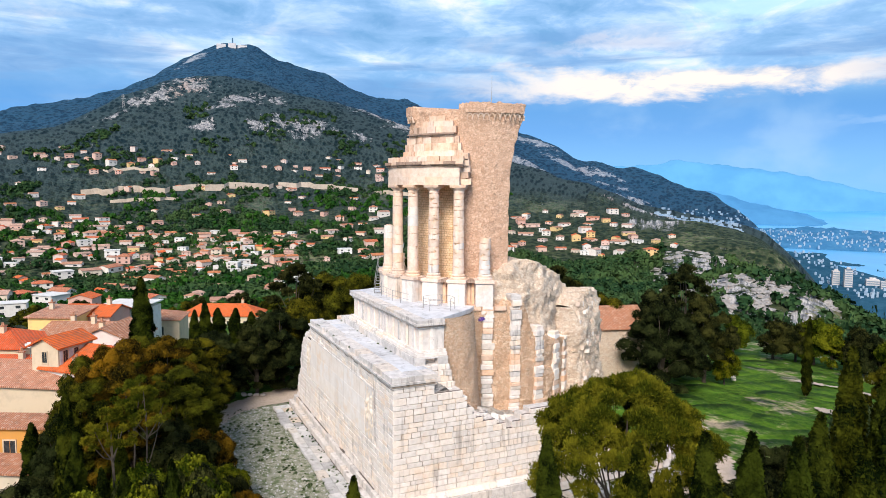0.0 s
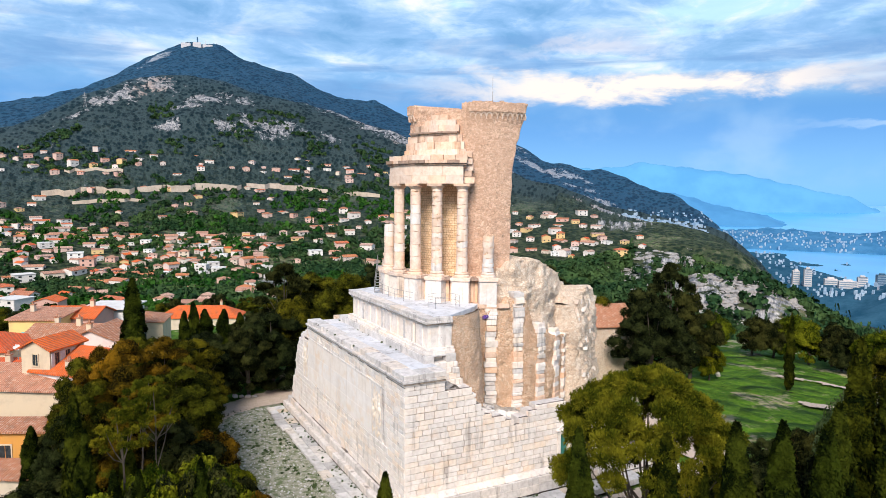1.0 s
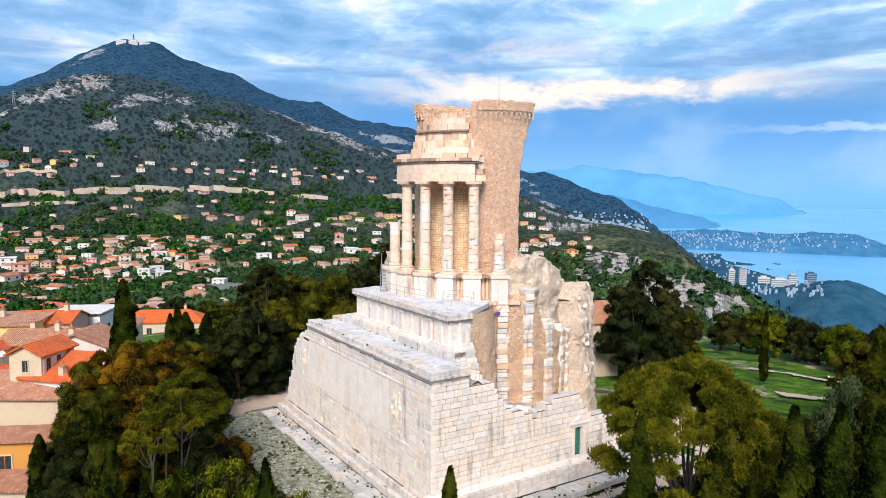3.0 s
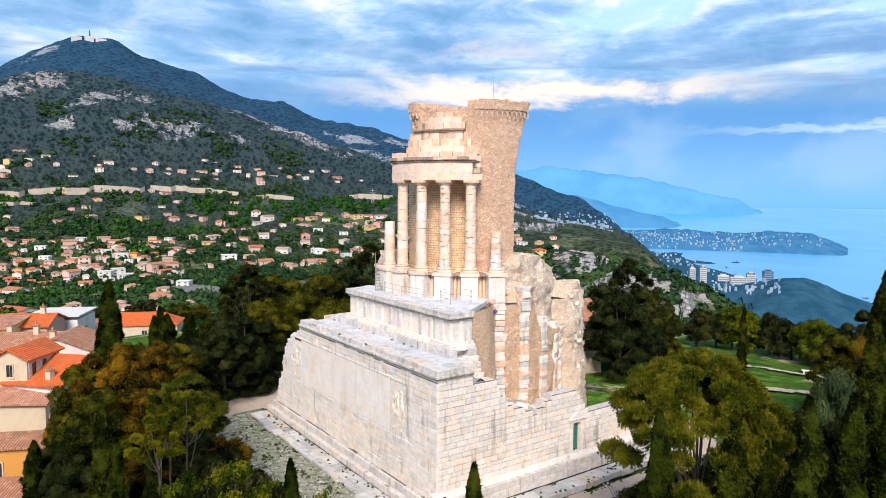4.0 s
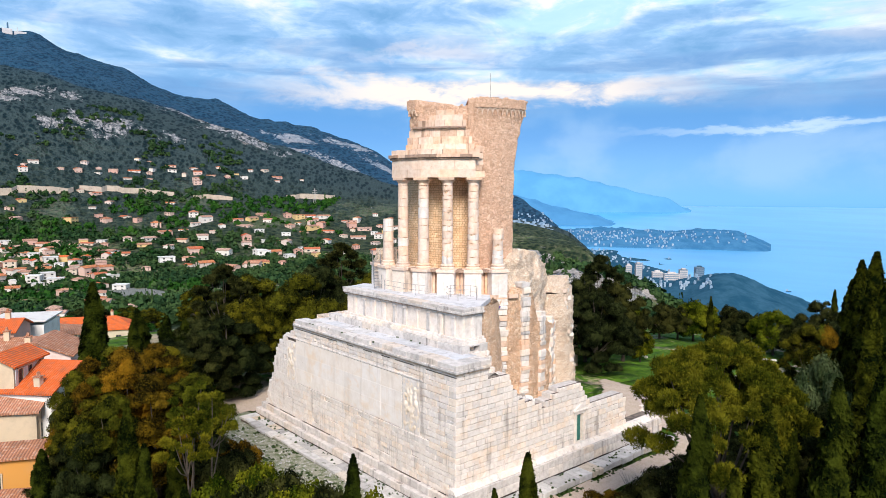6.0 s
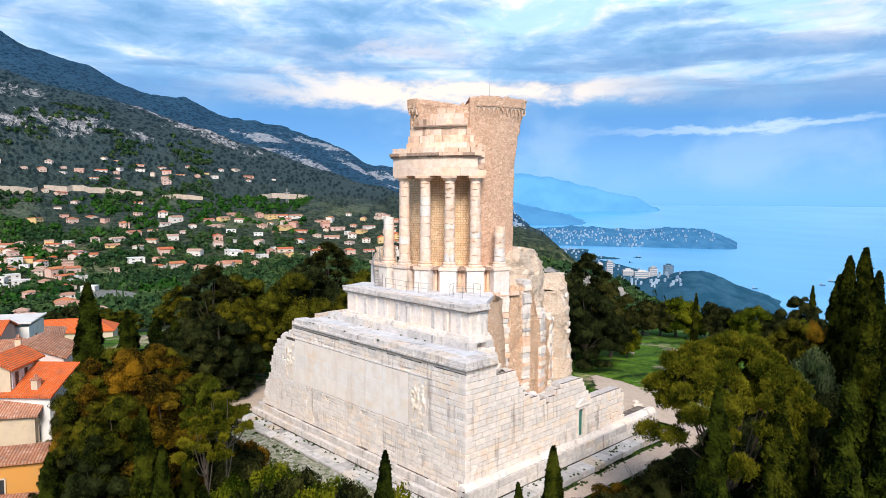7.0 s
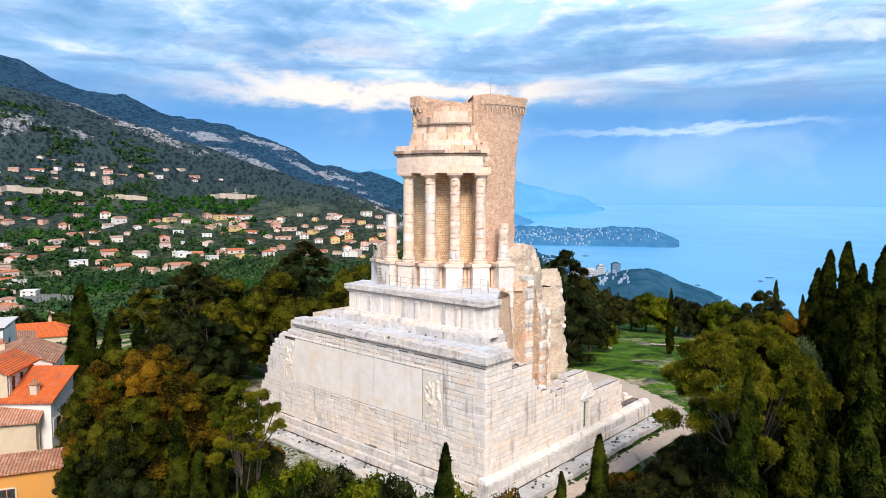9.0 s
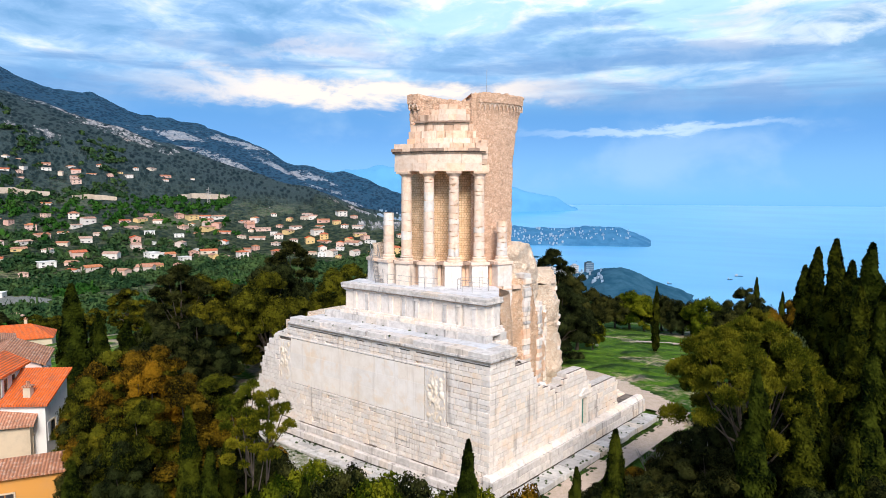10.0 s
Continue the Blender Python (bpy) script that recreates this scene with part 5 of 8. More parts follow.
def column(ang, height, full, patchy, seed):
    r_ = random.Random(seed)
    foot = ring_point(9.35, ang, COLUMN_Z)
    col = assembly("column", "weathered cream stone column" if full else "broken stump of a column")

    def put(name, bm, mat, m, smooth_faces=True):
        bm.normal_update()
        for e in bm.edges:
            if len(e.link_faces) == 2 and e.calc_face_angle(0) > 0.45:
                e.smooth = False
        ob = part(name, bm, mat, None, "", smooth_faces)
        ob.parent = col
        ob.matrix_parent_inverse = m_inv(col)
        ob.matrix_basis = m
        return ob
    at = Matrix.Translation(foot)
    put("column_base", lathe([(0.70, 0.0), (0.72, 0.08), (0.72, 0.16), (0.66, 0.2), (0.60, 0.24), (0.60, 0.3), (0.65, 0.33), (0.65, 0.42), (0.58, 0.46), (0.54, 0.5)]), COLUMN_STONE, at)
    z = 0.5
    top = height - (0.75 if full else 0)
    shaft = lathe([(0.49, 0.45), (0.44, top)], 18)
    put("core", shaft, CORE_RUBBLE, at)
    while z < top - 0.05:
        h = r_.uniform(0.30, 0.8) if patchy else r_.uniform(0.5, 1.3)
        if z + h > top - 0.25:
            h = top - z
        r0 = 0.545 - 0.055 * z / 8.0 - (r_.choice((0.0, 0.0, 0.012, 0.03)) if patchy else 0.0)
        gap = 0.02 if patchy else 0.012
        n_side = 26
        bm = lathe([(r0 - 0.03, gap), (r0, gap + 0.012), (r0 - 0.002, h * 0.5), (r0 - 0.004, h - 0.02), (r0 - 0.03, h - 0.008)], n_side)
        dent, wide = r_.uniform(0, 6.28), r_.uniform(0.25, 0.7)
        deep = r_.uniform(0.03, 0.10) if patchy or r_.random() < 0.4 else 0.0
        high_end = r_.random() < 0.5
        for v in bm.verts:
            a = math.atan2(v.co.y, v.co.x)
            d = abs((a - dent + math.pi) % (2 * math.pi) - math.pi)
            at_end = (v.co.z > h * 0.6) if high_end else (v.co.z < h * 0.4)
            if d < wide and at_end:
                k = 1 - deep * (1 - (d / wide) ** 2) / r0
                v.co.x *= k
                v.co.y *= k
                v.co.z += (-1 if high_end else 1) * 0.08 * (1 - (d / wide) ** 2)
            v.co.z += (0.035 if patchy else 0.01) * math.sin(a * 3 + z * 5.0 + seed)
        put("drum", bm, r_.choice((COLUMN_STONE, COLUMN_STONE, WHITE_STONE, COLUMN_STONE)), at @ pose(r_.uniform(-0.008, 0.008), r_.uniform(-0.008, 0.008), z, 0, 0, 0))
        z += h
    if full:
        put("capital", lathe([(0.47, 0.0), (0.50, 0.03), (0.50, 0.1), (0.475, 0.13), (0.475, 0.24), (0.52, 0.28), (0.60, 0.38), (0.68, 0.46), (0.70, 0.5)]), COLUMN_STONE, at @ pose(0, 0, top))
        put("abacus", box_into(bmesh.new(), -0.72, 0.72, -0.74, 0.74, 0.49, 0.74, 0.03), WARM_STONE, at @ pose(0, 0, top, 0, 0, ang), False)


pedestals()
for k, (h, full, patchy) in enumerate(((4.65, False, False), (8.7, True, False), (8.7, True, False), (8.7, True, True), (8.7, True, True), (3.9, False, True))):
    column(-97.2 + 15 * k, h, full, patchy, 20 + k)


def entablature():
    ent = mpart("entablature", arc_into(bmesh.new(), 6.8, 8.85, -88, -34, 25.6, 27.3, 3), WARM_STONE, "cream stone entablature resting on four columns")
    edges = [-88.5, -76, -67.5, -56, -46, -36.5]
    for a0, a1 in zip(edges, edges[1:]):
        under(part("architrave", arc_into(bmesh.new(), 8.7, 9.9, a0 + 0.05, a1 - 0.05, ARCHI_Z, 26.05, 2), COLUMN_STONE), ent)
    edges = [-88.5, -73, -60, -48, -36.5]
    for a0, a1 in zip(edges, edges[1:]):
        under(part("frieze", arc_into(bmesh.new(), 8.7, 9.86, a0 + 0.04, a1 - 0.04, 26.06, 26.98, 2), COLUMN_STONE), ent)
    a = -89.5
    while a < -35:
        b = min(a + rng.uniform(4, 8), -34.5)
        under(part("cornice_stone", arc_into(bmesh.new(), 8.6, 9.98 + rng.uniform(-0.04, 0.04), a, b - 0.15, 26.98, 27.18, 2, 0.01), DARK_MOULDING), ent)
        under(part("cornice_stone", arc_into(bmesh.new(), 8.6, 10.14 + rng.uniform(-0.10, 0.05), a, b - 0.1, 27.18, 27.46, 2, 0.015), DARK_MOULDING if rng.random() < 0.5 else WARM_STONE), ent)
        a = b
    a = -89.0
    while a < -35:
        b = min(a + rng.uniform(4.5, 8.5), -34)
        under(part("blocking_stone", arc_into(bmesh.new(), 8.2, 10.0 + rng.uniform(-0.2, 0.1), a, b - 0.25, 27.46, 27.86 + rng.uniform(0, 0.12), 2, 0.02, 0.06), rng.choice((WARM_STONE, COLUMN_STONE, WARM_STONE))), ent)
        a = b
    # broken stones at the end against the tower
    for z in (25.35, 25.95, 26.5, 27.1, 27.7):
        under(part("end_stone", arc_into(bmesh.new(), 7.4, 9.3 + rng.uniform(-0.3, 0.3), -36.4, -31.5 + rng.uniform(-1.2, 1.0), z, z + 0.54, 2, 0.03, 0.04), rng.choice((WARM_STONE, COLUMN_STONE))), ent)
    under(part("portico_ceiling", arc_into(bmesh.new(), 6.5, 8.72, -88, -33, 25.5, 25.62, 3), WARM_STONE), ent)


def upper_courses():
    up = mpart("attic", arc_into(bmesh.new(), 6.5, 8.3, -88, -35, 27.3, 27.9, 3), WARM_STONE, "stepped pink stone courses above the entablature")
    for z0, z1, r, a0, a1, mats in ((27.8, 28.55, 8.45, -86.5, -36.5, (COLUMN_STONE, WARM_STONE)), (28.55, 29.25, 8.25, -86, -37.5, (COLUMN_STONE, WARM_STONE, COLUMN_STONE)), (29.25, 29.9, 8.15, -85.5, -40, (WARM_STONE, COLUMN_STONE)), (30.2, 30.85, 8.0, -78, -42, (WARM_STONE, COLUMN_STONE)), (30.85, 31.35, 7.85, -70, -44, (WARM_STONE, COLUMN_STONE)), (31.35, 31.85, 7.75, -64, -50, (WARM_STONE,))):
        a = a0 + rng.uniform(-1, 1)
        while a < a1:
            b = min(a + rng.uniform(4.5, 8.5), a1 + rng.uniform(0, 1))
            under(part("attic_stone", arc_into(bmesh.new(), 7.2, r + rng.uniform(-0.07, 0.05), a, b - 0.12, z0, z1 - 0.012, 2, 0.012, 0.02), rng.choice(mats)), up)
            a = b
    for z0, z1, r in ((29.9, 30.05, 8.25), (30.05, 30.2, 8.42)):
        under(part("moulding", arc_into(bmesh.new(), 7.2, r, -80.5, -42, z0, z1, 2, 0.015), WARM_MOULDING if z0 < 30 else DARK_MOULDING), up)


entablature()
upper_courses()


def stumps():
    """Low broken masonry on the terrace beyond the columns."""
    mass = rough_mass("terrace_ruin", PALE_RUBBLE, "broken masonry stump on the terrace", [-128 + k * 1.5 for k in range(14)], [k / 14 for k in range(15)], lambda a, z: 9.6, lambda a: table(a, [(-128, 15.4), (-122, 16.2), (-118, 17.6), (-114, 18.2), (-112, 16.5), (-108, 15.2)]), lambda a: 13.5, 0.35, 0.9, 17.0, 7.5)
    return mass


stumps()


def railing(path, z, high, gap, label):
    """Thin metal railing: posts with two rails."""
    r = empty("railing", label, "railing")
    pts = [Vector((x, y, z)) for x, y in path]
    for a, b in zip(pts, pts[1:]):
        n = max(1, int((b - a).length / gap))
        for k in range(n):
            p = a.lerp(b, k / n)
            bm = bmesh.new()
            bmesh.ops.create_cone(bm, segments=6, radius1=0.025, radius2=0.025, depth=high, cap_ends=True, matrix=Matrix.Translation((p.x, p.y, z + high / 2)))
            part("post", bm, METAL, r)
        d = b - a
        for zz in (high, high * 0.5):
            bm = bmesh.new()
            m = Matrix.Translation((a + b) / 2 + Vector((0, 0, zz))) @ d.to_track_quat("Z", "Y").to_matrix().to_4x4()
            bmesh.ops.create_cone(bm, segments=6, radius1=0.02, radius2=0.02, depth=d.length, cap_ends=True, matrix=m)
            part("rail", bm, METAL, r)
    return r


railing([(-7.4 + 1.45 * math.cos(k * 0.7 + 0.4), 7.3 + 1.45 * math.sin(k * 0.7 + 0.4)) for k in range(9)], RING_Z + 0.01, 1.05, 0.8, "round metal guard railing on the stone terrace")
railing([(-16.5, 5.2), (-13.2, 5.1), (-10.2, 5.6)], RING_Z + 0.01, 1.0, 1.5, "thin metal railing along the stone terrace")


def metal_stair():
    st = empty("metal_stair", "steep grey metal stair beside the column ring", "stair")
    a, b = Vector((-17.6, 5.2, RING_Z + 0.02)), Vector((-19.6, 6.4, 16.9))
    side = Vector((0.5, 0.85, 0)).normalized() * 0.38
    for s in (-1, 1):
        for lift in (0.0, 0.95):
            bm = bmesh.new()
            d = b - a
            m = Matrix.Translation((a + b) / 2 + side * s + Vector((0, 0, lift + 0.05))) @ d.to_track_quat("Z", "Y").to_matrix().to_4x4()
            bmesh.ops.create_cone(bm, segments=6, radius1=0.035, radius2=0.035, depth=d.length, cap_ends=True, matrix=m)
            part("stringer" if lift == 0 else "handrail", bm, METAL, st)
        for k in (0, 3, 6, 9):
            p = a.lerp(b, k / 9) + side * s
            bm = bmesh.new()
            bmesh.ops.create_cone(bm, segments=6, radius1=0.022, radius2=0.022, depth=1.0, cap_ends=True, matrix=Matrix.Translation(p + Vector((0, 0, 0.5))))
            part("post", bm, METAL, st)
    ang = math.degrees(math.atan2((b - a).y, (b - a).x))
    for k in range(10):
        p = a.lerp(b, (k + 0.5) / 10)
        ob = part("tread", box_into(bmesh.new(), -0.12, 0.12, -0.36, 0.36, -0.02, 0.02, 0.0), METAL, st)
        ob.matrix_basis = pose(p.x, p.y, p.z, 0, 0, ang)


metal_stair()


def mast():
    m_ = empty("lightning_rod", "thin metal lightning rod on the tower top", "lightning rod", at=(-11.5, 14.8, 32.7))
    for z0, z1, r in ((0, 1.6, 0.045), (1.6, 3.2, 0.022)):
        bm = bmesh.new()
        bmesh.ops.create_cone(bm, segments=7, radius1=r, radius2=r * 0.7, depth=z1 - z0, cap_ends=True, matrix=Matrix.Translation((0, 0, (z0 + z1) / 2)))
        part("rod" if z0 == 0 else "tip", bm, METAL, m_)


mast()


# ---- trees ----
# near-black mid tones and pale patches put clump shade and sunlight into the colour
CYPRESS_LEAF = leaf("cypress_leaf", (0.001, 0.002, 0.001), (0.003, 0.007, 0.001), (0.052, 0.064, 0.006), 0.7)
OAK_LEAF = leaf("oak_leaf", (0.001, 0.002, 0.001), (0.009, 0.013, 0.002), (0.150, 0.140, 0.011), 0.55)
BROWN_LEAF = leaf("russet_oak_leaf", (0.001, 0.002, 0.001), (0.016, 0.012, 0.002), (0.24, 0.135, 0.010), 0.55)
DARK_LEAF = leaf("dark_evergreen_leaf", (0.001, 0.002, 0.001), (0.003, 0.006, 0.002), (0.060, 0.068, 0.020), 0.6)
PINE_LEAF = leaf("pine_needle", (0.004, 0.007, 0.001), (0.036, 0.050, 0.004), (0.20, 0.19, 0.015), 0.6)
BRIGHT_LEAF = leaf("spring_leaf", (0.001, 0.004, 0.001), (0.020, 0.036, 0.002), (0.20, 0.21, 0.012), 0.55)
OLIVE_LEAF = leaf("olive_leaf", (0.012, 0.025, 0.010), (0.045, 0.075, 0.028), (0.11, 0.14, 0.06), 0.4)
BARK = plain("bark", (0.055, 0.04, 0.03), (0.11, 0.085, 0.065), 3.0, 0.95, 0, 0.8)


def leaf_cloud(name, points, normals, size, mat, parent, nrng, stretch=1.0):
    """One small folded blade at each point, turned about its own way."""
    n = len(points)
    t1 = nrng.normal(size=(n, 3))
    t1 -= normals * (t1 * normals).sum(1, keepdims=True) * 0.65
    t1 /= np.linalg.norm(t1, axis=1, keepdims=True) + 1e-9
    t2 = np.cross(normals + 0.32 * nrng.normal(size=(n, 3)), t1)
    t2 /= np.linalg.norm(t2, axis=1, keepdims=True) + 1e-9
    s = (size * nrng.uniform(0.55, 1.35, n))[:, None]
    a, b = t1 * s * stretch, t2 * s * 0.62
    v = np.empty((n, 4, 3))
    v[:, 0], v[:, 1], v[:, 2], v[:, 3] = points - a, points - b * 0.9 + normals * s * 0.15, points + a, points + b
    me = bpy.data.meshes.new(name)
    me.vertices.add(n * 4)
    me.vertices.foreach_set("co", v.reshape(-1))
    me.loops.add(n * 4)
    me.loops.foreach_set("vertex_index", np.arange(n * 4, dtype=np.int32))
    me.polygons.add(n)
    me.polygons.foreach_set("loop_start", np.arange(0, n * 4, 4, dtype=np.int32))
    me.materials.append(mat)
    me.update(calc_edges=True)
    ob = new(name, me)
    ob.parent = parent
    return ob


def needles(name, points, ways, size, mat, parent, nrng):
    n = len(points)
    side = np.cross(ways, nrng.normal(size=(n, 3)))
    side /= np.linalg.norm(side, axis=1, keepdims=True) + 1e-9
    s = (size * nrng.uniform(0.7, 1.5, n))[:, None]
    v = np.empty((n, 4, 3))
    v[:, 0], v[:, 1], v[:, 2], v[:, 3] = points, points + ways * s * 1.1 - side * s * 0.24, points + ways * s * 2.3, points + ways * s * 1.1 + side * s * 0.24
    me = bpy.data.meshes.new(name)
    me.vertices.add(n * 4)
    me.vertices.foreach_set("co", v.reshape(-1))
    me.loops.add(n * 4)
    me.loops.foreach_set("vertex_index", np.arange(n * 4, dtype=np.int32))
    me.polygons.add(n)
    me.polygons.foreach_set("loop_start", np.arange(0, n * 4, 4, dtype=np.int32))
    me.materials.append(mat)
    me.update(calc_edges=True)
    ob = new(name, me)
    ob.parent = parent
    return ob


def limb_into(bm, pts, r0, r1, seg=7):
    rows = []
    for i, p in enumerate(pts):
        p = Vector(p)
        d = (Vector(pts[min(i + 1, len(pts) - 1)]) - Vector(pts[max(i - 1, 0)])).normalized()
        u = d.orthogonal().normalized()
        w = d.cross(u)
        r = r0 + (r1 - r0) * i / (len(pts) - 1)
        rows.append([bm.verts.new(p + (u * math.cos(2 * math.pi * k / seg) + w * math.sin(2 * math.pi * k / seg)) * r) for k in range(seg)])
    for a, b in zip(rows, rows[1:]):
        for k in range(seg):
            j = (k + 1) % seg
            bm.faces.new((a[k], a[j], b[j], b[k]))
    bm.faces.new(rows[-1])


def blob_points(centres, radii, per_area, nrng, flat=1.0, inner=0.25, under_side=-0.75):
    pts, nor = [], []
    for c, r in zip(centres, radii):
        k = max(20, int(per_area * 12.6 * r * r))
        d = nrng.normal(size=(k, 3))
        d /= np.linalg.norm(d, axis=1, keepdims=True)
        rad = r * (1 - inner * nrng.uniform(0, 1, k) ** 2 + 0.10 * nrng.normal(size=k)) * (1 + 0.10 * np.sin(d[:, 0] * 5 + c[0]) * np.sin(d[:, 1] * 4 + c[1]) + 0.08 * np.sin(d[:, 2] * 7))
        p = d * rad[:, None]
        p[:, 2] *= flat
        keep = d[:, 2] > under_side
        pts.append(p[keep] + np.array(c))
        nor.append(d[keep])
    return np.concatenate(pts), np.concatenate(nor)


def make_cypress(seed, label, loose=0.0):
    """A unit cypress: height 1, stretched where it stands."""
    g = np.random.default_rng(seed)
    tree = empty("cypress", label, "tree", "cypresses")
    H, R, n = 10.0, 0.92, 15000
    z = g.uniform(0.02, 1, n) ** 0.9
    prof = np.minimum(1, (z / 0.14)) ** 0.6 * (1 - z ** 2.6) ** 0.75 + 0.02
    a = g.uniform(0, 2 * np.pi, n)
    lump = 1 + 0.16 * np.sin(a * 3 + z * 21 + seed) + 0.14 * np.sin(a * 5 - z * 33) + 0.10 * np.sin(z * 55 + a * 2) + loose * np.sin(z * 16 + a + seed) * 0.3
    r = R * prof * lump * (1 - 0.35 * g.uniform(0, 1, n) ** 2)
    pts = np.stack([r * np.cos(a), r * np.sin(a), z * H], 1)
    nor = np.stack([np.cos(a), np.sin(a), np.full(n, 0.7)], 1)
    nor /= np.linalg.norm(nor, axis=1, keepdims=True)
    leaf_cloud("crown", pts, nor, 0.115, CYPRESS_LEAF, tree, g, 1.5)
    bm = bmesh.new()
    limb_into(bm, [(0, 0, -0.6), (0.02, 0, 1.5), (0, 0.03, 5), (0, 0, 8.5)], 0.2, 0.04)
    part("trunk", bm, BARK, tree)
    return tree


def make_broad(name, seed, label, mat, R, H, blobs, dens, size, clear=0.3, flat=0.85, category="tree", group="", clump=(0.12, 0.24)):
    """A round-headed tree of radius R and height H: trunk, limbs and a crown of leaf clumps."""
    g = np.random.default_rng(seed)
    tree = empty(name, label, category, group)
    cs, rs = [], []
    for k in range(blobs):
        u, th = g.uniform(-0.8, 1), g.uniform(0, 2 * np.pi)
        rr = math.sqrt(max(0, 1 - u * u)) * g.uniform(0.7, 1.0)
        zc = H * (clear + (1 - clear) * 0.46) + u * H * (1 - clear) * 0.44 * g.uniform(0.8, 1.05)
        cs.append((R * rr * math.cos(th), R * rr * math.sin(th), zc))
        rs.append(R * g.uniform(*clump))
    heart = max(1, int(round(H / R * 0.6)))
    for k in range(heart):
        cs.append((0, 0, H * (clear + (1 - clear) * (0.3 + 0.4 * (k + 0.5) / heart))))
        rs.append(R * 0.52)
    pts, nor = blob_points(cs, rs, dens, g, flat, 0.2, -0.2)
    leaf_cloud("crown", pts, nor, size, mat, tree, g)
    bm = bmesh.new()
    limb_into(bm, [(0, 0, -0.8), (0.1, 0.05, H * 0.2), (0, 0.1, H * 0.5)], 0.055 * R + 0.08, 0.03 * R + 0.03)
    part("trunk", bm, BARK, tree)
    for k in range(min(7, blobs)):
        c = Vector(cs[k])
        bm = bmesh.new()
        limb_into(bm, [(0, 0, H * 0.22), c * 0.45 + Vector((0, 0, H * 0.18)), c], 0.03 * R + 0.03, 0.02, 5)
        part("limb", bm, BARK, tree)
    return tree


def make_pine(name, seed, label, R, H, mat, tiers, dens=70, size=0.17, fork=0.22):
    """An Aleppo pine: bare forking limbs under a broad, cushioned crown."""
    g = np.random.default_rng(seed)
    tree = empty(name, label, "tree")
    cs, rs = [], []
    for zf, rf, n in tiers:
        for k in range(n):
            th = 2 * np.pi * (k + g.uniform(-0.3, 0.3)) / n
            rr = R * rf * g.uniform(0.75, 1.0)
            cs.append((rr * math.cos(th), rr * math.sin(th), H * (zf + g.uniform(-0.03, 0.03))))
            rs.append(R * g.uniform(0.10, 0.18))
    pts, nor = blob_points(cs, rs, dens / 7, g, 0.5, 0.6)
    up = pts[:, 2] > np.median(pts[:, 2]) - 0.3 * H
    pts, nor = pts[up], nor[up]
    # tufts: seven needles fan out from each twig end
    nor = nor + np.array([0, 0, 0.5])
    pts = np.repeat(pts, 7, 0)
    fan = np.repeat(nor, 7, 0) + 0.75 * g.normal(size=pts.shape)
    fan /= np.linalg.norm(fan, axis=1, keepdims=True)
    needles("crown", pts, fan, size, mat, tree, g)
    bm = bmesh.new()
    limb_into(bm, [(0, 0, -0.8), (0.15, 0.1, H * 0.25), (0.05, 0.2, H * 0.5), (0, 0, H * 0.85)], 0.32 * R / 6, 0.05)
    part("trunk", bm, BARK, tree)
    for k in range(0, len(cs), 4):
        c = Vector(cs[k])
        bm = bmesh.new()
        start = Vector((0.1, 0.1, H * (fork + 0.28 * g.uniform())))
        limb_into(bm, [start, start.lerp(c, 0.5) - Vector((0, 0, 0.02 * H)), c], 0.014 * R + 0.03, 0.025, 5)
        part("limb", bm, BARK, tree)
    return tree


def stand(proto, x, y, top, unit_h, radius=None, unit_r=None, turn=None, first=[]):
    """Set a copy of a tree on the ground at x, y so that it reaches the height top."""
    z = land_z(x, y) - 0.1
    s = (top - z) / unit_h
    w = radius / unit_r if radius else s
    m = pose(x, y, z, 0, 0, rng.uniform(0, 360) if turn is None else turn) @ Matrix.Diagonal((w, w, s, 1))
    if proto.name not in first:
        first.append(proto.name)
        proto.matrix_basis = m
        return proto
    keep = proto.scale.copy()
    proto.scale = (1, 1, 1)
    ob = copy_thing(proto, m)
    proto.scale = keep
    return ob


CYP = [make_cypress(s, "slim dark green cypress in the park", l) for s, l in ((3, 0.0), (4, 0.6), (5, 1.0))]
for k, (x, y, top, r) in enumerate(((13.9, -7.4, 9.8, 0.8), (10.1, -16.0, 10.7, 0.75), (11.6, -7.6, 7.1, 0.55), (-36.2, -16.6, 14.6, 1.5), (-50, -8.5, 9.3, 1.1), (19.0, 1.2, 12.4, 0.95), (20.8, 5.5, 12.0, 1.15), (21.5, 7.6, 10.1, 0.7), (24.2, 6.5, 13.5, 1.1), (25.9, 7.5, 13.9, 1.1), (27.0, 9.1, 13.8, 1.1), (28.8, 11.0, 13.6, 1.1), (25.4, -8.2, 12.7, 0.85), (-13.8, 66.4, 7.9, 0.6), (-52, -2, 7.0, 1.2), (21.5, 21.1, 15.6, 1.2), (22.8, 22.5, 14.2, 1.2), (24.5, 14.2, 13.4, 1.1), (26.0, 17.5, 14.4, 1.1), (-7.25, -18.8, 7.2, 0.7), (-4.76, -21.4, 8.3, 0.75), (-5.9, -22.0, 10.6, 0.85), (-14.6, -25.2, 6.0, 0.9), (-3.2, -21.8, 5.6, 0.8), (0.2, -18.4, 6.8, 0.7), (-2.6, -19.8, 6.0, 0.7), (2.9, -18.0, 6.2, 0.6), (-14, -24.0, 4.6, 0.9), (-45.5, -10.2, 8.9, 1.0), (-53, -4, 7.5, 1.3), (-5.5, 94.5, 7.4, 0.7), (-1.0, 95, 5.0, 0.6), (-57, -6, 7.0, 1.4))):
    stand(CYP[k % 3], x, y, top, 10.0, r, 0.92)

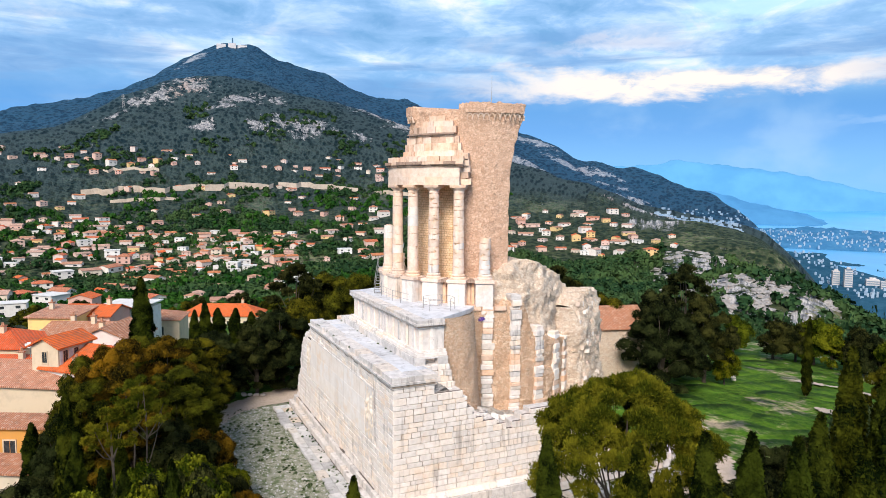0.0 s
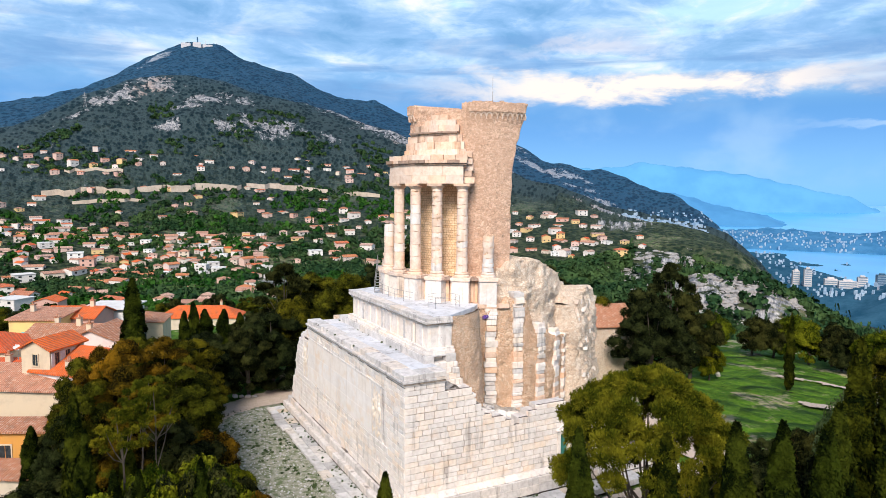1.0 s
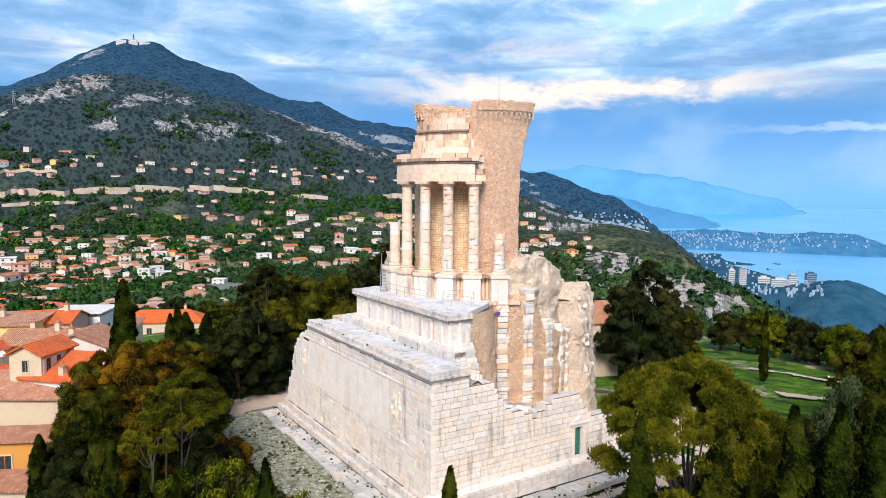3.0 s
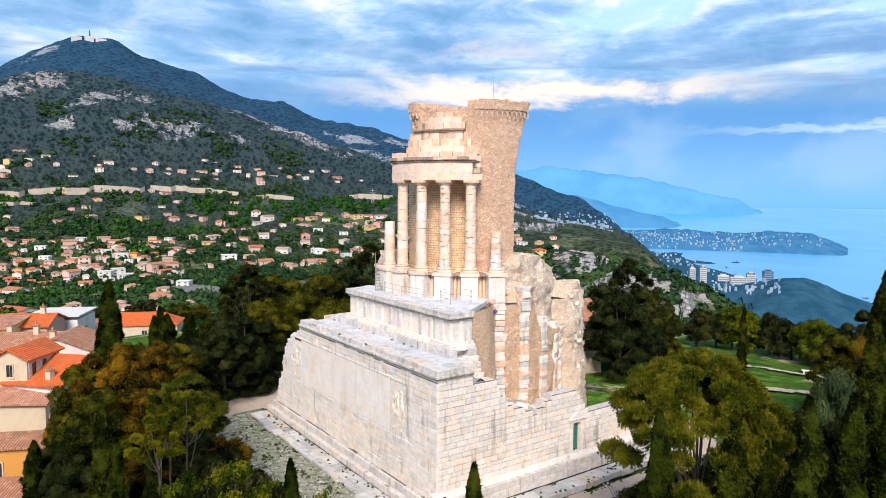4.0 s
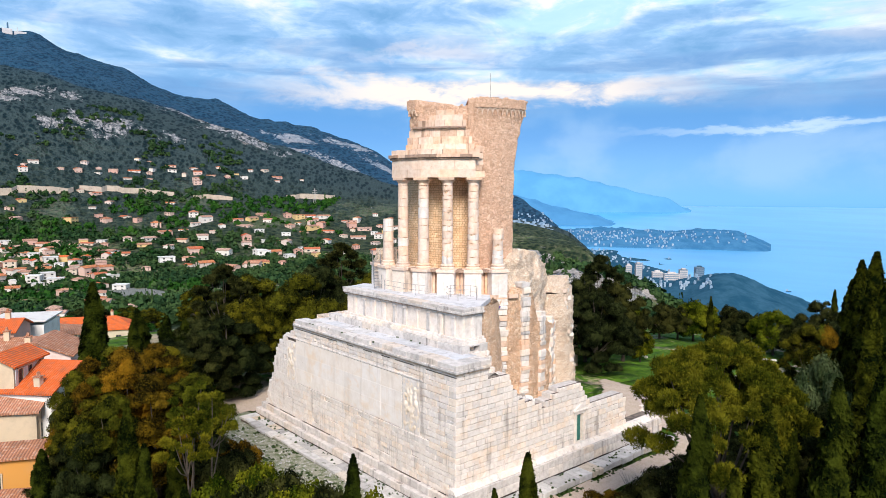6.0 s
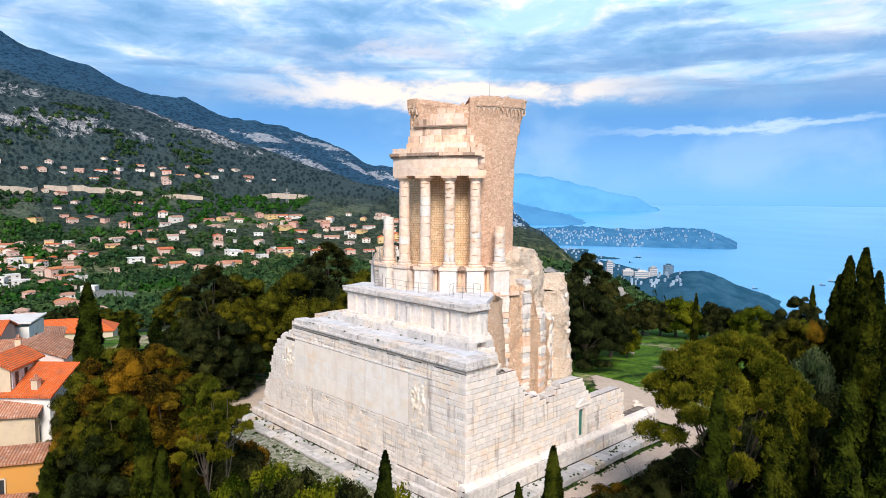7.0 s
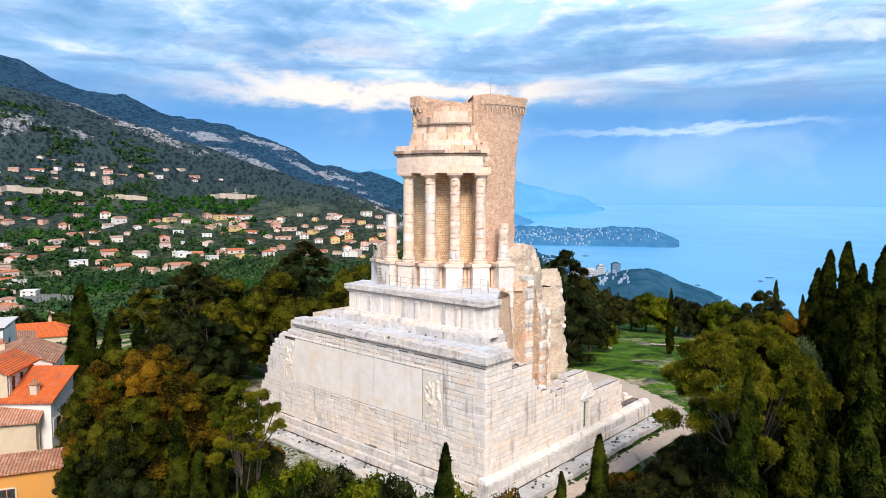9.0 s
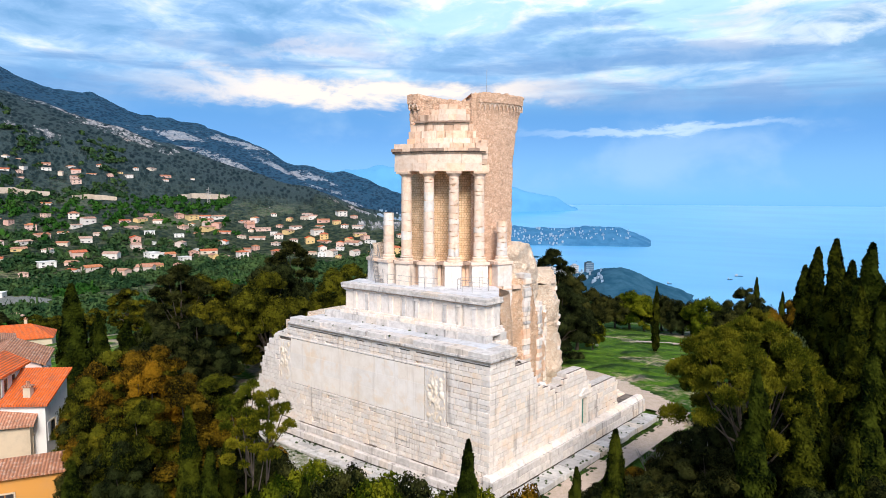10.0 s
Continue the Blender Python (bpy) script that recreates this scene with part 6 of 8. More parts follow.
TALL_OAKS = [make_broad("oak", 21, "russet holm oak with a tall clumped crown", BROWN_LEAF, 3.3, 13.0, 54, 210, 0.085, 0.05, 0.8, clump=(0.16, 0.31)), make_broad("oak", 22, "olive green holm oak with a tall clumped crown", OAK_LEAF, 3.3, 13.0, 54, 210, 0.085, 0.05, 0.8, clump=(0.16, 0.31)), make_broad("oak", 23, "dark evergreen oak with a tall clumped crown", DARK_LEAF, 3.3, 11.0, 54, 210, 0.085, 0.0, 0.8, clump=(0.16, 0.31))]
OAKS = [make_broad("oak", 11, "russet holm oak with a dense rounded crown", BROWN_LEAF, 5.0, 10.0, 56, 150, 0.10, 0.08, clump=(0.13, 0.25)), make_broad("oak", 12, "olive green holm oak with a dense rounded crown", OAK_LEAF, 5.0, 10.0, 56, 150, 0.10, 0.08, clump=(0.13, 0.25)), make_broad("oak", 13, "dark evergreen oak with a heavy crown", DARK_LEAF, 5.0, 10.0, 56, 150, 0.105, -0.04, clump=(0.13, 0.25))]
for kind, x, y, top, r in ((0, -20, -17.8, 12.4, 3.6), (0, -13.0, -18.0, 11.6, 3.4), (1, -27.0, -16.4, 12.0, 3.2), (1, -16.6, -14.2, 11.0, 3.2), (0, -23.5, -14.8, 11.6, 3.0), (1, -16.0, -20.6, 11.0, 2.8), (2, -13.4, -22.4, 5.6, 2.4), (2, -20.4, -21.6, 8.6, 2.6), (2, -24.6, -19.2, 8.4, 2.6), (1, -30.6, -13.0, 10.4, 3.2), (1, -33.5, -10.5, 9.6, 3.2), (2, -38, -9.0, 8.8, 3.4), (1, -21.5, -11.9, 8.6, 2.4), (2, -11.0, -15.2, 7.4, 2.4), (2, -17.0, -24.2, 5.6, 2.0), (2, -6.4, -16.6, 4.4, 2.0), (2, -19.6, -22.4, 6.8, 1.6), (2, -13.0, -23.4, 5.4, 1.8), (1, -24.0, -21.0, 9.4, 1.8), (2, -9.6, -23.2, 4.2, 1.8), (1, -23.2, -19.6, 11.0, 2.2), (0, -23.0, -20.6, 11.4, 2.4), (1, -20.0, -21.8, 12.0, 2.4), (2, -19.0, -22.2, 7.8, 2.0), (2, -17.4, -22.8, 6.8, 2.0), (0, -21.2, -20.8, 9.6, 2.4), (1, -13.0, -21.3, 11.4, 2.4), (0, -15.6, -19.5, 12.6, 2.6), (2, -12.6, -22.7, 8.4, 2.2), (0, -18.6, -22.0, 10.4, 2.1), (1, -17.0, -22.6, 9.0, 1.9),
                           (2, -45, 1.0, 8.8, 5.2), (1, -49, 5.5, 9.8, 5.0), (2, -42, -3.0, 7.6, 4.2), (2, -54, 0.0, 7.4, 5.0), (1, -47, 13.0, 13.2, 5.6), (2, -56, 20.0, 13.8, 6.0), (1, -43, 22.0, 12.6, 5.5), (1, -62, 12.0, 11.6, 6.0), (2, -66, 27.0, 12.0, 6.5), (1, -52, 32, 12.4, 6.0), (2, -72, 15, 9.0, 6.0), (1, -39, 33, 10.8, 5.0),
                           (2, 7.2, 32.5, 3.0, 2.4), (2, 8.6, 36.5, 3.6, 2.6), (2, 10.0, 41.0, 4.2, 2.8), (2, 14.5, 7.0, 5.0, 3.0), (2, 18.5, 10.5, 6.0, 3.2), (2, 20.5, 14.0, 6.4, 3.2), (2, 17.0, 14.5, 5.4, 3.0), (2, 22.5, 2.5, 6.2, 3.0), (2, 25.0, 4.0, 7.0, 3.0), (2, 23.5, 11.0, 7.0, 3.2), (2, -21.5, 47.5, 10.4, 5.4), (2, -27, 52, 11.6, 5.0), (1, -33, 46, 10.2, 5.2), (2, -24, 58, 11.0, 4.6), (2, -35, 58, 9.8, 5.5), (1, -48, 52, 10, 6), (0, 8.6, 57.6, 10.2, 3.4), (2, 14, 47, 11.0, 3.8), (1, 5.0, 55, 8.2, 3.2), (2, 17.5, 50, 13.0, 4.0), (2, -6.8, 93, 6.3, 4.0), (2, 2, 70, 6.8, 3.6)):
    if y < -8:
        stand(TALL_OAKS[kind], x, y, top, (13.8, 13.8, 11.6)[kind], r, 3.3)
    else:
        stand(OAKS[kind], x, y, top, 10.5, r, 5.0)

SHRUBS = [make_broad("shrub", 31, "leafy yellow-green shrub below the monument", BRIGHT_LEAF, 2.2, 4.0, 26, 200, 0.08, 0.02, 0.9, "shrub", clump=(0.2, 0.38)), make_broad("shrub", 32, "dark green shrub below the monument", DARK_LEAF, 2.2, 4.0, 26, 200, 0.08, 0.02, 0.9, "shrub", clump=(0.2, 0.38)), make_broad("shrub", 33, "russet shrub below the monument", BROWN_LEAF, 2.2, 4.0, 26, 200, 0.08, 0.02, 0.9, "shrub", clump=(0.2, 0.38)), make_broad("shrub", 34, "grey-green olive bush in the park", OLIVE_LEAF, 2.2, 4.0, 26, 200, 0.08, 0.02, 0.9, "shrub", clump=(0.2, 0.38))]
for kind, x, y, top, r in ((2, 10.6, -12.0, 8.0, 2.2), (0, 8.0, -13.6, 7.6, 2.4), (1, 5.0, -14.5, 7.2, 2.6), (0, 2.0, -13.8, 6.2, 2.6), (1, -1.2, -14.2, 6.0, 2.6), (0, -4.2, -14.0, 5.4, 2.5), (1, -7.2, -15.2, 5.2, 2.6), (0, -4.0, -17.5, 5.6, 2.4), (1, -1.0, -17.5, 6.0, 2.4), (0, 5.0, -17.5, 7.6, 2.4), (2, 7.6, -17.0, 8.0, 2.2), (1, 13.0, -14.0, 7.8, 2.2), (0, 2.0, -20.5, 6.6, 2.6), (1, -11, -12.6, 4.0, 2.2), (2, -14, -12.0, 4.4, 2.2), (1, -22.6, -11.0, 1.6, 1.7), (0, -18.2, -11.2, 1.8, 1.7), (1, -14.4, -11.0, 1.6, 1.6), (0, -10.7, -10.8, 1.7, 1.7), (1, -7.7, -10.8, 1.9, 1.7), (2, -5.0, -10.6, 2.0, 1.6), (1, -6, -24, 4.0, 2.6), (1, -10.5, -25.5, 3.2, 2.4),
                           (1, 7.6, 0.5, 1.0, 1.6), (1, 7.4, 4.5, 0.9, 1.6), (2, 7.9, 8.0, 1.2, 1.6), (1, 7.6, -4.5, 1.2, 1.8), (1, 8.6, 2.0, 1.6, 1.8), (1, 9.6, 6.0, 1.8, 2.0), (2, 9.0, 10.0, 1.4, 1.8), (1, 9.8, 14.0, 2.0, 2.2), (1, 9.4, 18.5, 1.8, 2.0), (1, 10.0, 23.0, 2.4, 2.2), (1, 8.4, -2.5, 1.8, 2.0), (1, 10.5, 27.5, 2.6, 2.4), (1, 12.0, 9.0, 3.6, 2.6), (1, 13.0, 16.0, 4.0, 2.6), (1, 12.5, 20.0, 4.0, 2.6), (1, 15.0, 0.5, 3.6, 2.8), (1, 12.5, 4.5, 2.6, 2.4), (1, 17.5, -2.5, 4.4, 2.8), (1, 20.5, -1.0, 5.0, 2.8), (1, 16.0, 4.0, 4.2, 2.8), (1, 23.0, 1.5, 5.8, 2.8), (1, 13.5, -2.5, 2.8, 2.2), (1, 20, 11, 5.0, 3.0), (1, 14, 12, 3.4, 2.4), (2, 15.0, 15.5, 3.6, 2.2), (1, 17.5, 18, 4.4, 2.6), (3, 14.4, 33.2, 9.2, 2.5), (1, 12.5, 31, 5.6, 2.6), (1, 17, 28.5, 6.4, 2.8), (1, 11.5, 37, 5.0, 3.0), (1, 13, 24, 4.0, 2.6),
                           (1, -31, 87, 2.6, 3.2), (0, -25, 88, 3.0, 3.0), (1, -19.5, 88.5, 2.6, 3.0), (0, -14.5, 88.5, 3.0, 3.0), (1, -9.5, 88, 2.8, 3.0), (0, -4.5, 87, 2.4, 2.8),
                           (0, -28, 88, 3.6, 3.4), (1, -22, 90, 3.2, 3.2), (1, -17, 88, 2.8, 3.0), (0, -12, 86, 4.0, 3.2), (1, -33, 84, 3.0, 3.4), (0, -38, 80, 3.0, 3.2), (1, -43, 74, 3.6, 3.4), (1, -7, 84, 2.4, 2.8), (1, -2, 82, 2.6, 2.8), (0, -40, 66, 4.0, 2.6), (0, -22, 60, 2.6, 1.8), (1, 4, 76, 3.6, 3), (1, 8, 66, 4.6, 3.0)):
    stand(SHRUBS[kind], x, y, top, 4.25, r, 2.2)

TIERS = [(0.56, 1.08, 4), (0.66, 0.98, 7), (0.74, 1.0, 14), (0.80, 0.94, 15), (0.80, 0.55, 8), (0.87, 0.78, 14), (0.92, 0.54, 10), (0.96, 0.30, 6), (0.98, 0.08, 2)]
pine = make_pine("aleppo_pine", 41, "broad Aleppo pine with bare forking limbs", 6.6, 15.0, PINE_LEAF, TIERS, 340, 0.09)
stand(pine, 16.6, 8.4, 13.9, 15.0, 5.2, 6.6, 40)
thin = make_pine("pine", 42, "thin pine with a small open crown", 2.2, 12.0, PINE_LEAF, [(0.80, 0.8, 9), (0.88, 0.7, 8), (0.95, 0.3, 5)], 520, 0.075, 0.5)
for x, y, top in ((-3.9, -19.2, 9.9), (-5.4, -16.9, 10.9), (-6.6, -17.6, 11.3)):
    stand(thin, x, y, top, 12.0, 2.0, 2.2)
far_pine = make_pine("pine", 43, "tall open pine at the edge of the park", 4.0, 14.0, DARK_LEAF, [(0.55, 0.9, 7), (0.68, 1.0, 9), (0.8, 0.8, 8), (0.9, 0.5, 6), (0.97, 0.15, 3)], 150, 0.2)
for x, y, top, r in ((-30, 60, 13.0, 4.0), (-36, 40, 13.0, 4.5), (-70, 34, 14.0, 5.0), (-58, 6, 12.6, 4.5)):
    stand(far_pine, x, y, top, 14.0, r, 4.0)

CONIFER = make_cypress(8, "tall dark conifer at the edge of the park", 1.0)
CONIFER["group"] = "tall conifers"
for x, y, top, r in ((17, 37, 18.4, 1.4), (19, 33.5, 16.6, 1.25), (14.6, 41, 17.2, 1.4), (20.2, 29, 15.4, 1.2), (22.5, 33, 17.4, 1.5), (24, 27, 16.4, 1.3), (19.8, 40, 18.0, 1.5), (25, 37, 17.6, 1.6), (12.6, 45, 14.8, 1.3), (27, 22, 15.8, 1.3), (28.5, 30, 17.0, 1.5)):
    stand(CONIFER, x, y, top, 10.0, r, 0.92)

belt = random.Random(19)
placed = 0
while placed < 55:
    az, r = belt.uniform(-103, -24), belt.uniform(112, 300)
    x, y = EYE.x + r * math.sin(radians(az)), EYE.y + r * math.cos(radians(az))
    if math.hypot(x + 12, y - 22) < 92 or (-88 < az < -76 and r < 190) or (az > -38 and r < 150):
        continue
    if -47 < az < -31 and r < 420:
        continue
    if az < -84 and r < 170:
        continue
    h, wide = belt.uniform(6, 11), belt.uniform(3.5, 6.0)
    kind = belt.choice((0, 1, 1, 2, 2)) if az < -60 else belt.choice((1, 2, 2))
    stand(OAKS[max(1, kind)], x, y, land_z(x, y) + h, 10.5, wide, 5.0)
    placed += 1


# ---- houses ----
def paint(name, colours, rough=0.9, islands=False):
    """Rendered walls: each house its own faded wash, with stains."""
    m, t, p = material(name)
    which = t.nodes.new("ShaderNodeNewGeometry").outputs["Random Per Island"] if islands else t.nodes.new("ShaderNodeObjectInfo").outputs["Random"]
    c = ramp(t, which, [(i / len(colours), k) for i, k in enumerate(colours)], "CONSTANT")
    pos = position(t)
    n = noise_node(t, pos, 0.7, 7, 0.65)
    c = mix_color(t, math_node(t, "MULTIPLY", smooth(t, n, 0.45, 0.75), 0.35), c, (0.30, 0.24, 0.19))
    t.links.new(c, p.inputs["Base Color"])
    p.inputs["Roughness"].default_value = rough
    bump(t, p, noise_node(t, pos, 6, 5), 0.15, 0.02)
    return m


def tiles(name, colours, turn=0.0, wave_scale=9.0, pale=0.55, islands=False):
    """Curved clay tiles: rows that run down the slope, mottled tile by tile."""
    m, t, p = material(name)
    which = t.nodes.new("ShaderNodeNewGeometry").outputs["Random Per Island"] if islands else t.nodes.new("ShaderNodeObjectInfo").outputs["Random"]
    base = ramp(t, which, [(i / len(colours), k) for i, k in enumerate(colours)], "CONSTANT")
    co = t.nodes.new("ShaderNodeTexCoord")
    mapping = t.nodes.new("ShaderNodeMapping")
    mapping.inputs["Rotation"].default_value = (0, 0, turn)
    t.links.new(co.outputs["Object"], mapping.inputs["Vector"])
    wave = t.nodes.new("ShaderNodeTexWave")
    wave.inputs["Scale"].default_value, wave.inputs["Distortion"].default_value = wave_scale / 6.283, 0.3
    t.links.new(mapping.outputs[0], wave.inputs["Vector"])
    vor = t.nodes.new("ShaderNodeTexVoronoi")
    vor.inputs["Scale"].default_value = 4.6
    t.links.new(mapping.outputs[0], vor.inputs["Vector"])
    sc = t.nodes.new("ShaderNodeSeparateColor")
    t.links.new(vor.outputs["Color"], sc.inputs[0])
    n = noise_node(t, co.outputs["Object"], 0.9, 6, 0.65)
    c = mix_color(t, math_node(t, "MULTIPLY", smooth(t, sc.outputs[0], 0.6, 0.95), pale), base, (0.66, 0.42, 0.30))
    c = mix_color(t, math_node(t, "MULTIPLY", smooth(t, n, 0.45, 0.7), 0.55), c, (0.20, 0.09, 0.05))
    c = mix_color(t, math_node(t, "MULTIPLY", smooth(t, wave.outputs["Fac"], 0.55, 0.1), 0.55), c, (0.13, 0.05, 0.03))
    t.links.new(c, p.inputs["Base Color"])
    p.inputs["Roughness"].default_value = 0.85
    bump(t, p, math_node(t, "ADD", wave.outputs["Fac"], math_node(t, "MULTIPLY", sc.outputs[1], 0.4)), 0.6, 0.08)
    return m


WALL_TONES = [(0.66, 0.46, 0.40), (0.66, 0.56, 0.46), (0.70, 0.66, 0.62), (0.64, 0.44, 0.37), (0.68, 0.48, 0.22), (0.62, 0.52, 0.48), (0.60, 0.36, 0.30), (0.72, 0.66, 0.62)]
ROOF_TONES = [(0.60, 0.38, 0.30), (0.54, 0.36, 0.29), (0.50, 0.17, 0.08), (0.55, 0.27, 0.17), (0.60, 0.12, 0.03), (0.46, 0.24, 0.17), (0.60, 0.19, 0.06)]
VILLAGE_WALL = paint("village_render", WALL_TONES)
FAR_WALL = paint("far_village_render", WALL_TONES, 0.9, True)
WHITE_WALL = paint("white_render", [(0.76, 0.74, 0.72), (0.66, 0.63, 0.61)])
VILLAGE_ROOF = tiles("village_tiles", ROOF_TONES)
FAR_ROOF = tiles("far_village_tiles", ROOF_TONES, 0.0, 9.0, 0.55, True)
ORANGE_ROOF = tiles("new_orange_tiles", [(0.78, 0.13, 0.010), (0.74, 0.10, 0.012)], 0.0, 9.0, 0.15)
OLD_ROOF = tiles("old_pink_tiles", [(0.55, 0.25, 0.15), (0.50, 0.21, 0.11)], 0.0, 9.0, 0.75)
OCHRE_WALL = paint("ochre_render", [(0.60, 0.28, 0.06), (0.58, 0.29, 0.07)])
YELLOW_WALL = paint("yellow_render", [(0.82, 0.58, 0.20), (0.82, 0.56, 0.22)])
CREAM_WALL = paint("cream_render", [(0.62, 0.50, 0.36), (0.60, 0.50, 0.38)])
PINK_WALL = paint("pink_render", [(0.80, 0.62, 0.58), (0.80, 0.60, 0.56)])
PANE = plain("dark_window_pane", (0.02, 0.025, 0.03), (0.05, 0.055, 0.06), 3, 0.15, 0, 0)
SHUTTER = plain("pale_shutter", (0.60, 0.60, 0.60), (0.48, 0.48, 0.50), 3, 0.7)
BLUE_SHUTTER = plain("turquoise_shutter", (0.16, 0.48, 0.50), (0.20, 0.52, 0.54), 3, 0.7)


def roof_mesh(w, d, z0, z1, kind, over=0.35, thick=0.16):
    """A roof over x 0..-w (front edge at y 0) and y 0..d. kind: mono, gable_x (ridge along the front), gable_y, hip, flat."""
    x0, x1, y0, y1 = -w - over, over, -over, d + over
    if kind == "mono":
        v, f = [(x0, y0, z0), (x1, y0, z0), (x1, y1, z1), (x0, y1, z1)], [(0, 1, 2, 3)]
    elif kind == "gable_x":
        ym = d / 2
        v, f = [(x0, y0, z0), (x1, y0, z0), (x1, ym, z1), (x0, ym, z1), (x1, y1, z0), (x0, y1, z0)], [(0, 1, 2, 3), (3, 2, 4, 5)]
    elif kind == "gable_y":
        xm = -w / 2
        v, f = [(x0, y0, z0), (xm, y0, z1), (xm, y1, z1), (x0, y1, z0), (x1, y0, z0), (x1, y1, z0)], [(0, 1, 2, 3), (1, 4, 5, 2)]
    elif kind == "hip":
        k = min(w, d) / 2
        if w >= d:
            a, b = (-w + k, d / 2, z1), (-k, d / 2, z1)
        else:
            a, b = (-w / 2, k, z1), (-w / 2, d - k, z1)
        v = [(x0, y0, z0), (x1, y0, z0), (x1, y1, z0), (x0, y1, z0), a, b]
        f = [(0, 1, 5, 4), (1, 2, 5), (2, 3, 4, 5), (3, 0, 4)] if w >= d else [(0, 1, 4), (1, 2, 5, 4), (2, 3, 5), (3, 0, 4, 5)]
    else:
        v, f = [(x0, y0, z1), (x1, y0, z1), (x1, y1, z1), (x0, y1, z1)], [(0, 1, 2, 3)]
    bm = bmesh.new()
    vs = [bm.verts.new(p) for p in v]
    for q in f:
        bm.faces.new([vs[i] for i in q])
    bmesh.ops.recalc_face_normals(bm, faces=bm.faces)
    if sum(q.normal.z for q in bm.faces) < 0:
        bmesh.ops.reverse_faces(bm, faces=bm.faces)
    low = bmesh.ops.extrude_face_region(bm, geom=list(bm.faces))
    for e in low["geom"]:
        if isinstance(e, bmesh.types.BMVert):
            e.co.z -= thick
    bmesh.ops.recalc_face_normals(bm, faces=bm.faces)
    return bm


def wall_mesh(w, d, zb, z0, z1, kind):
    """Walls as a prism under the roof."""
    bm = bmesh.new()
    box_into(bm, -w, 0, 0, d, zb, z0 - 0.05)
    if kind in ("mono", "gable_x", "gable_y"):
        if kind == "mono":
            prof, axis = [(0, z0 - 0.06), (d, z0 - 0.06), (d, z1 - 0.18)], "x"
        elif kind == "gable_x":
            prof, axis = [(0, z0 - 0.06), (d, z0 - 0.06), (d / 2, z1 - 0.18)], "x"
        else:
            prof, axis = [(-w, z0 - 0.06), (0, z0 - 0.06), (-w / 2, z1 - 0.18)], "y"
        ends = (-w, 0) if axis == "x" else (0, d)
        rows = [[bm.verts.new((e, q, z) if axis == "x" else (q, e, z)) for q, z in prof] for e in ends]
        bm.faces.new(rows[0])
        bm.faces.new(rows[1][::-1])
        for i in range(3):
            j = (i + 1) % 3
            bm.faces.new((rows[0][i], rows[0][j], rows[1][j], rows[1][i]))
    bmesh.ops.recalc_face_normals(bm, faces=bm.faces)
    return bm


def window_on(house, face, u, z, w, h, shutter=None, d=0.0, width=0.0, frame=None):
    """A window: frame, two panes and shutters. face: front or side."""
    win = new("window")
    win.parent = house
    win.matrix_basis = pose(u, -0.01, z) if face == "front" else pose(0.01, u, z, 0, 0, 90)
    for s in (-1, 1):
        part("pane", box_into(bmesh.new(), min(0.03 * s, s * (w / 2 - 0.05)), max(0.03 * s, s * (w / 2 - 0.05)), -0.02, 0.05, 0.05, h - 0.05), PANE, win)
    bm = bmesh.new()
    for x0, x1, z0, z1 in ((-w / 2 - 0.05, -w / 2 + 0.05, -0.05, h + 0.05), (w / 2 - 0.05, w / 2 + 0.05, -0.05, h + 0.05), (-w / 2, w / 2, h - 0.05, h + 0.05), (-w / 2 - 0.1, w / 2 + 0.1, -0.12, -0.02)):
        box_into(bm, x0, x1, -0.07, 0.03, z0, z1)
    part("frame", bm, frame or CREAM_WALL, win)
    if shutter:
        for s in (-1, 1):
            part("shutter", box_into(bmesh.new(), s * w / 2 + (0.06 if s > 0 else -0.06 - w / 2), s * w / 2 + (0.06 + w / 2 if s > 0 else -0.06), -0.09, -0.03, 0, h, 0.01), shutter, win)
    return win


def near_house(label, x, y, turn, w, d, base, z0, z1, kind, wall, roof, windows=(), chimney=(), back=None):
    h = empty("house", label, "house", "old town houses", at=(x, y, 0))
    h.rotation_euler = (0, 0, radians(turn))
    part("wall", wall_mesh(w, d, base, z0, z1, kind), wall, h)
    part("roof", roof_mesh(w, d, z0, z1, kind), roof, h)
    for args in windows:
        window_on(h, *args)
    for cx, cy, cz in chimney:
        c = part("chimney", box_into(bmesh.new(), cx - 0.28, cx + 0.28, cy - 0.28, cy + 0.28, cz - 1.2, cz + 0.75, 0.02), CREAM_WALL, h)
        part("cap", box_into(bmesh.new(), cx - 0.36, cx + 0.36, cy - 0.36, cy + 0.36, cz + 0.75, cz + 0.87, 0.02), OLD_ROOF, c)
        bm = bmesh.new()
        bmesh.ops.create_cone(bm, segments=10, radius1=0.17, radius2=0.13, depth=0.35, cap_ends=True, matrix=Matrix.Translation((cx, cy, cz + 1.05)))
        part("pot", bm, OLD_ROOF, c)
    return h


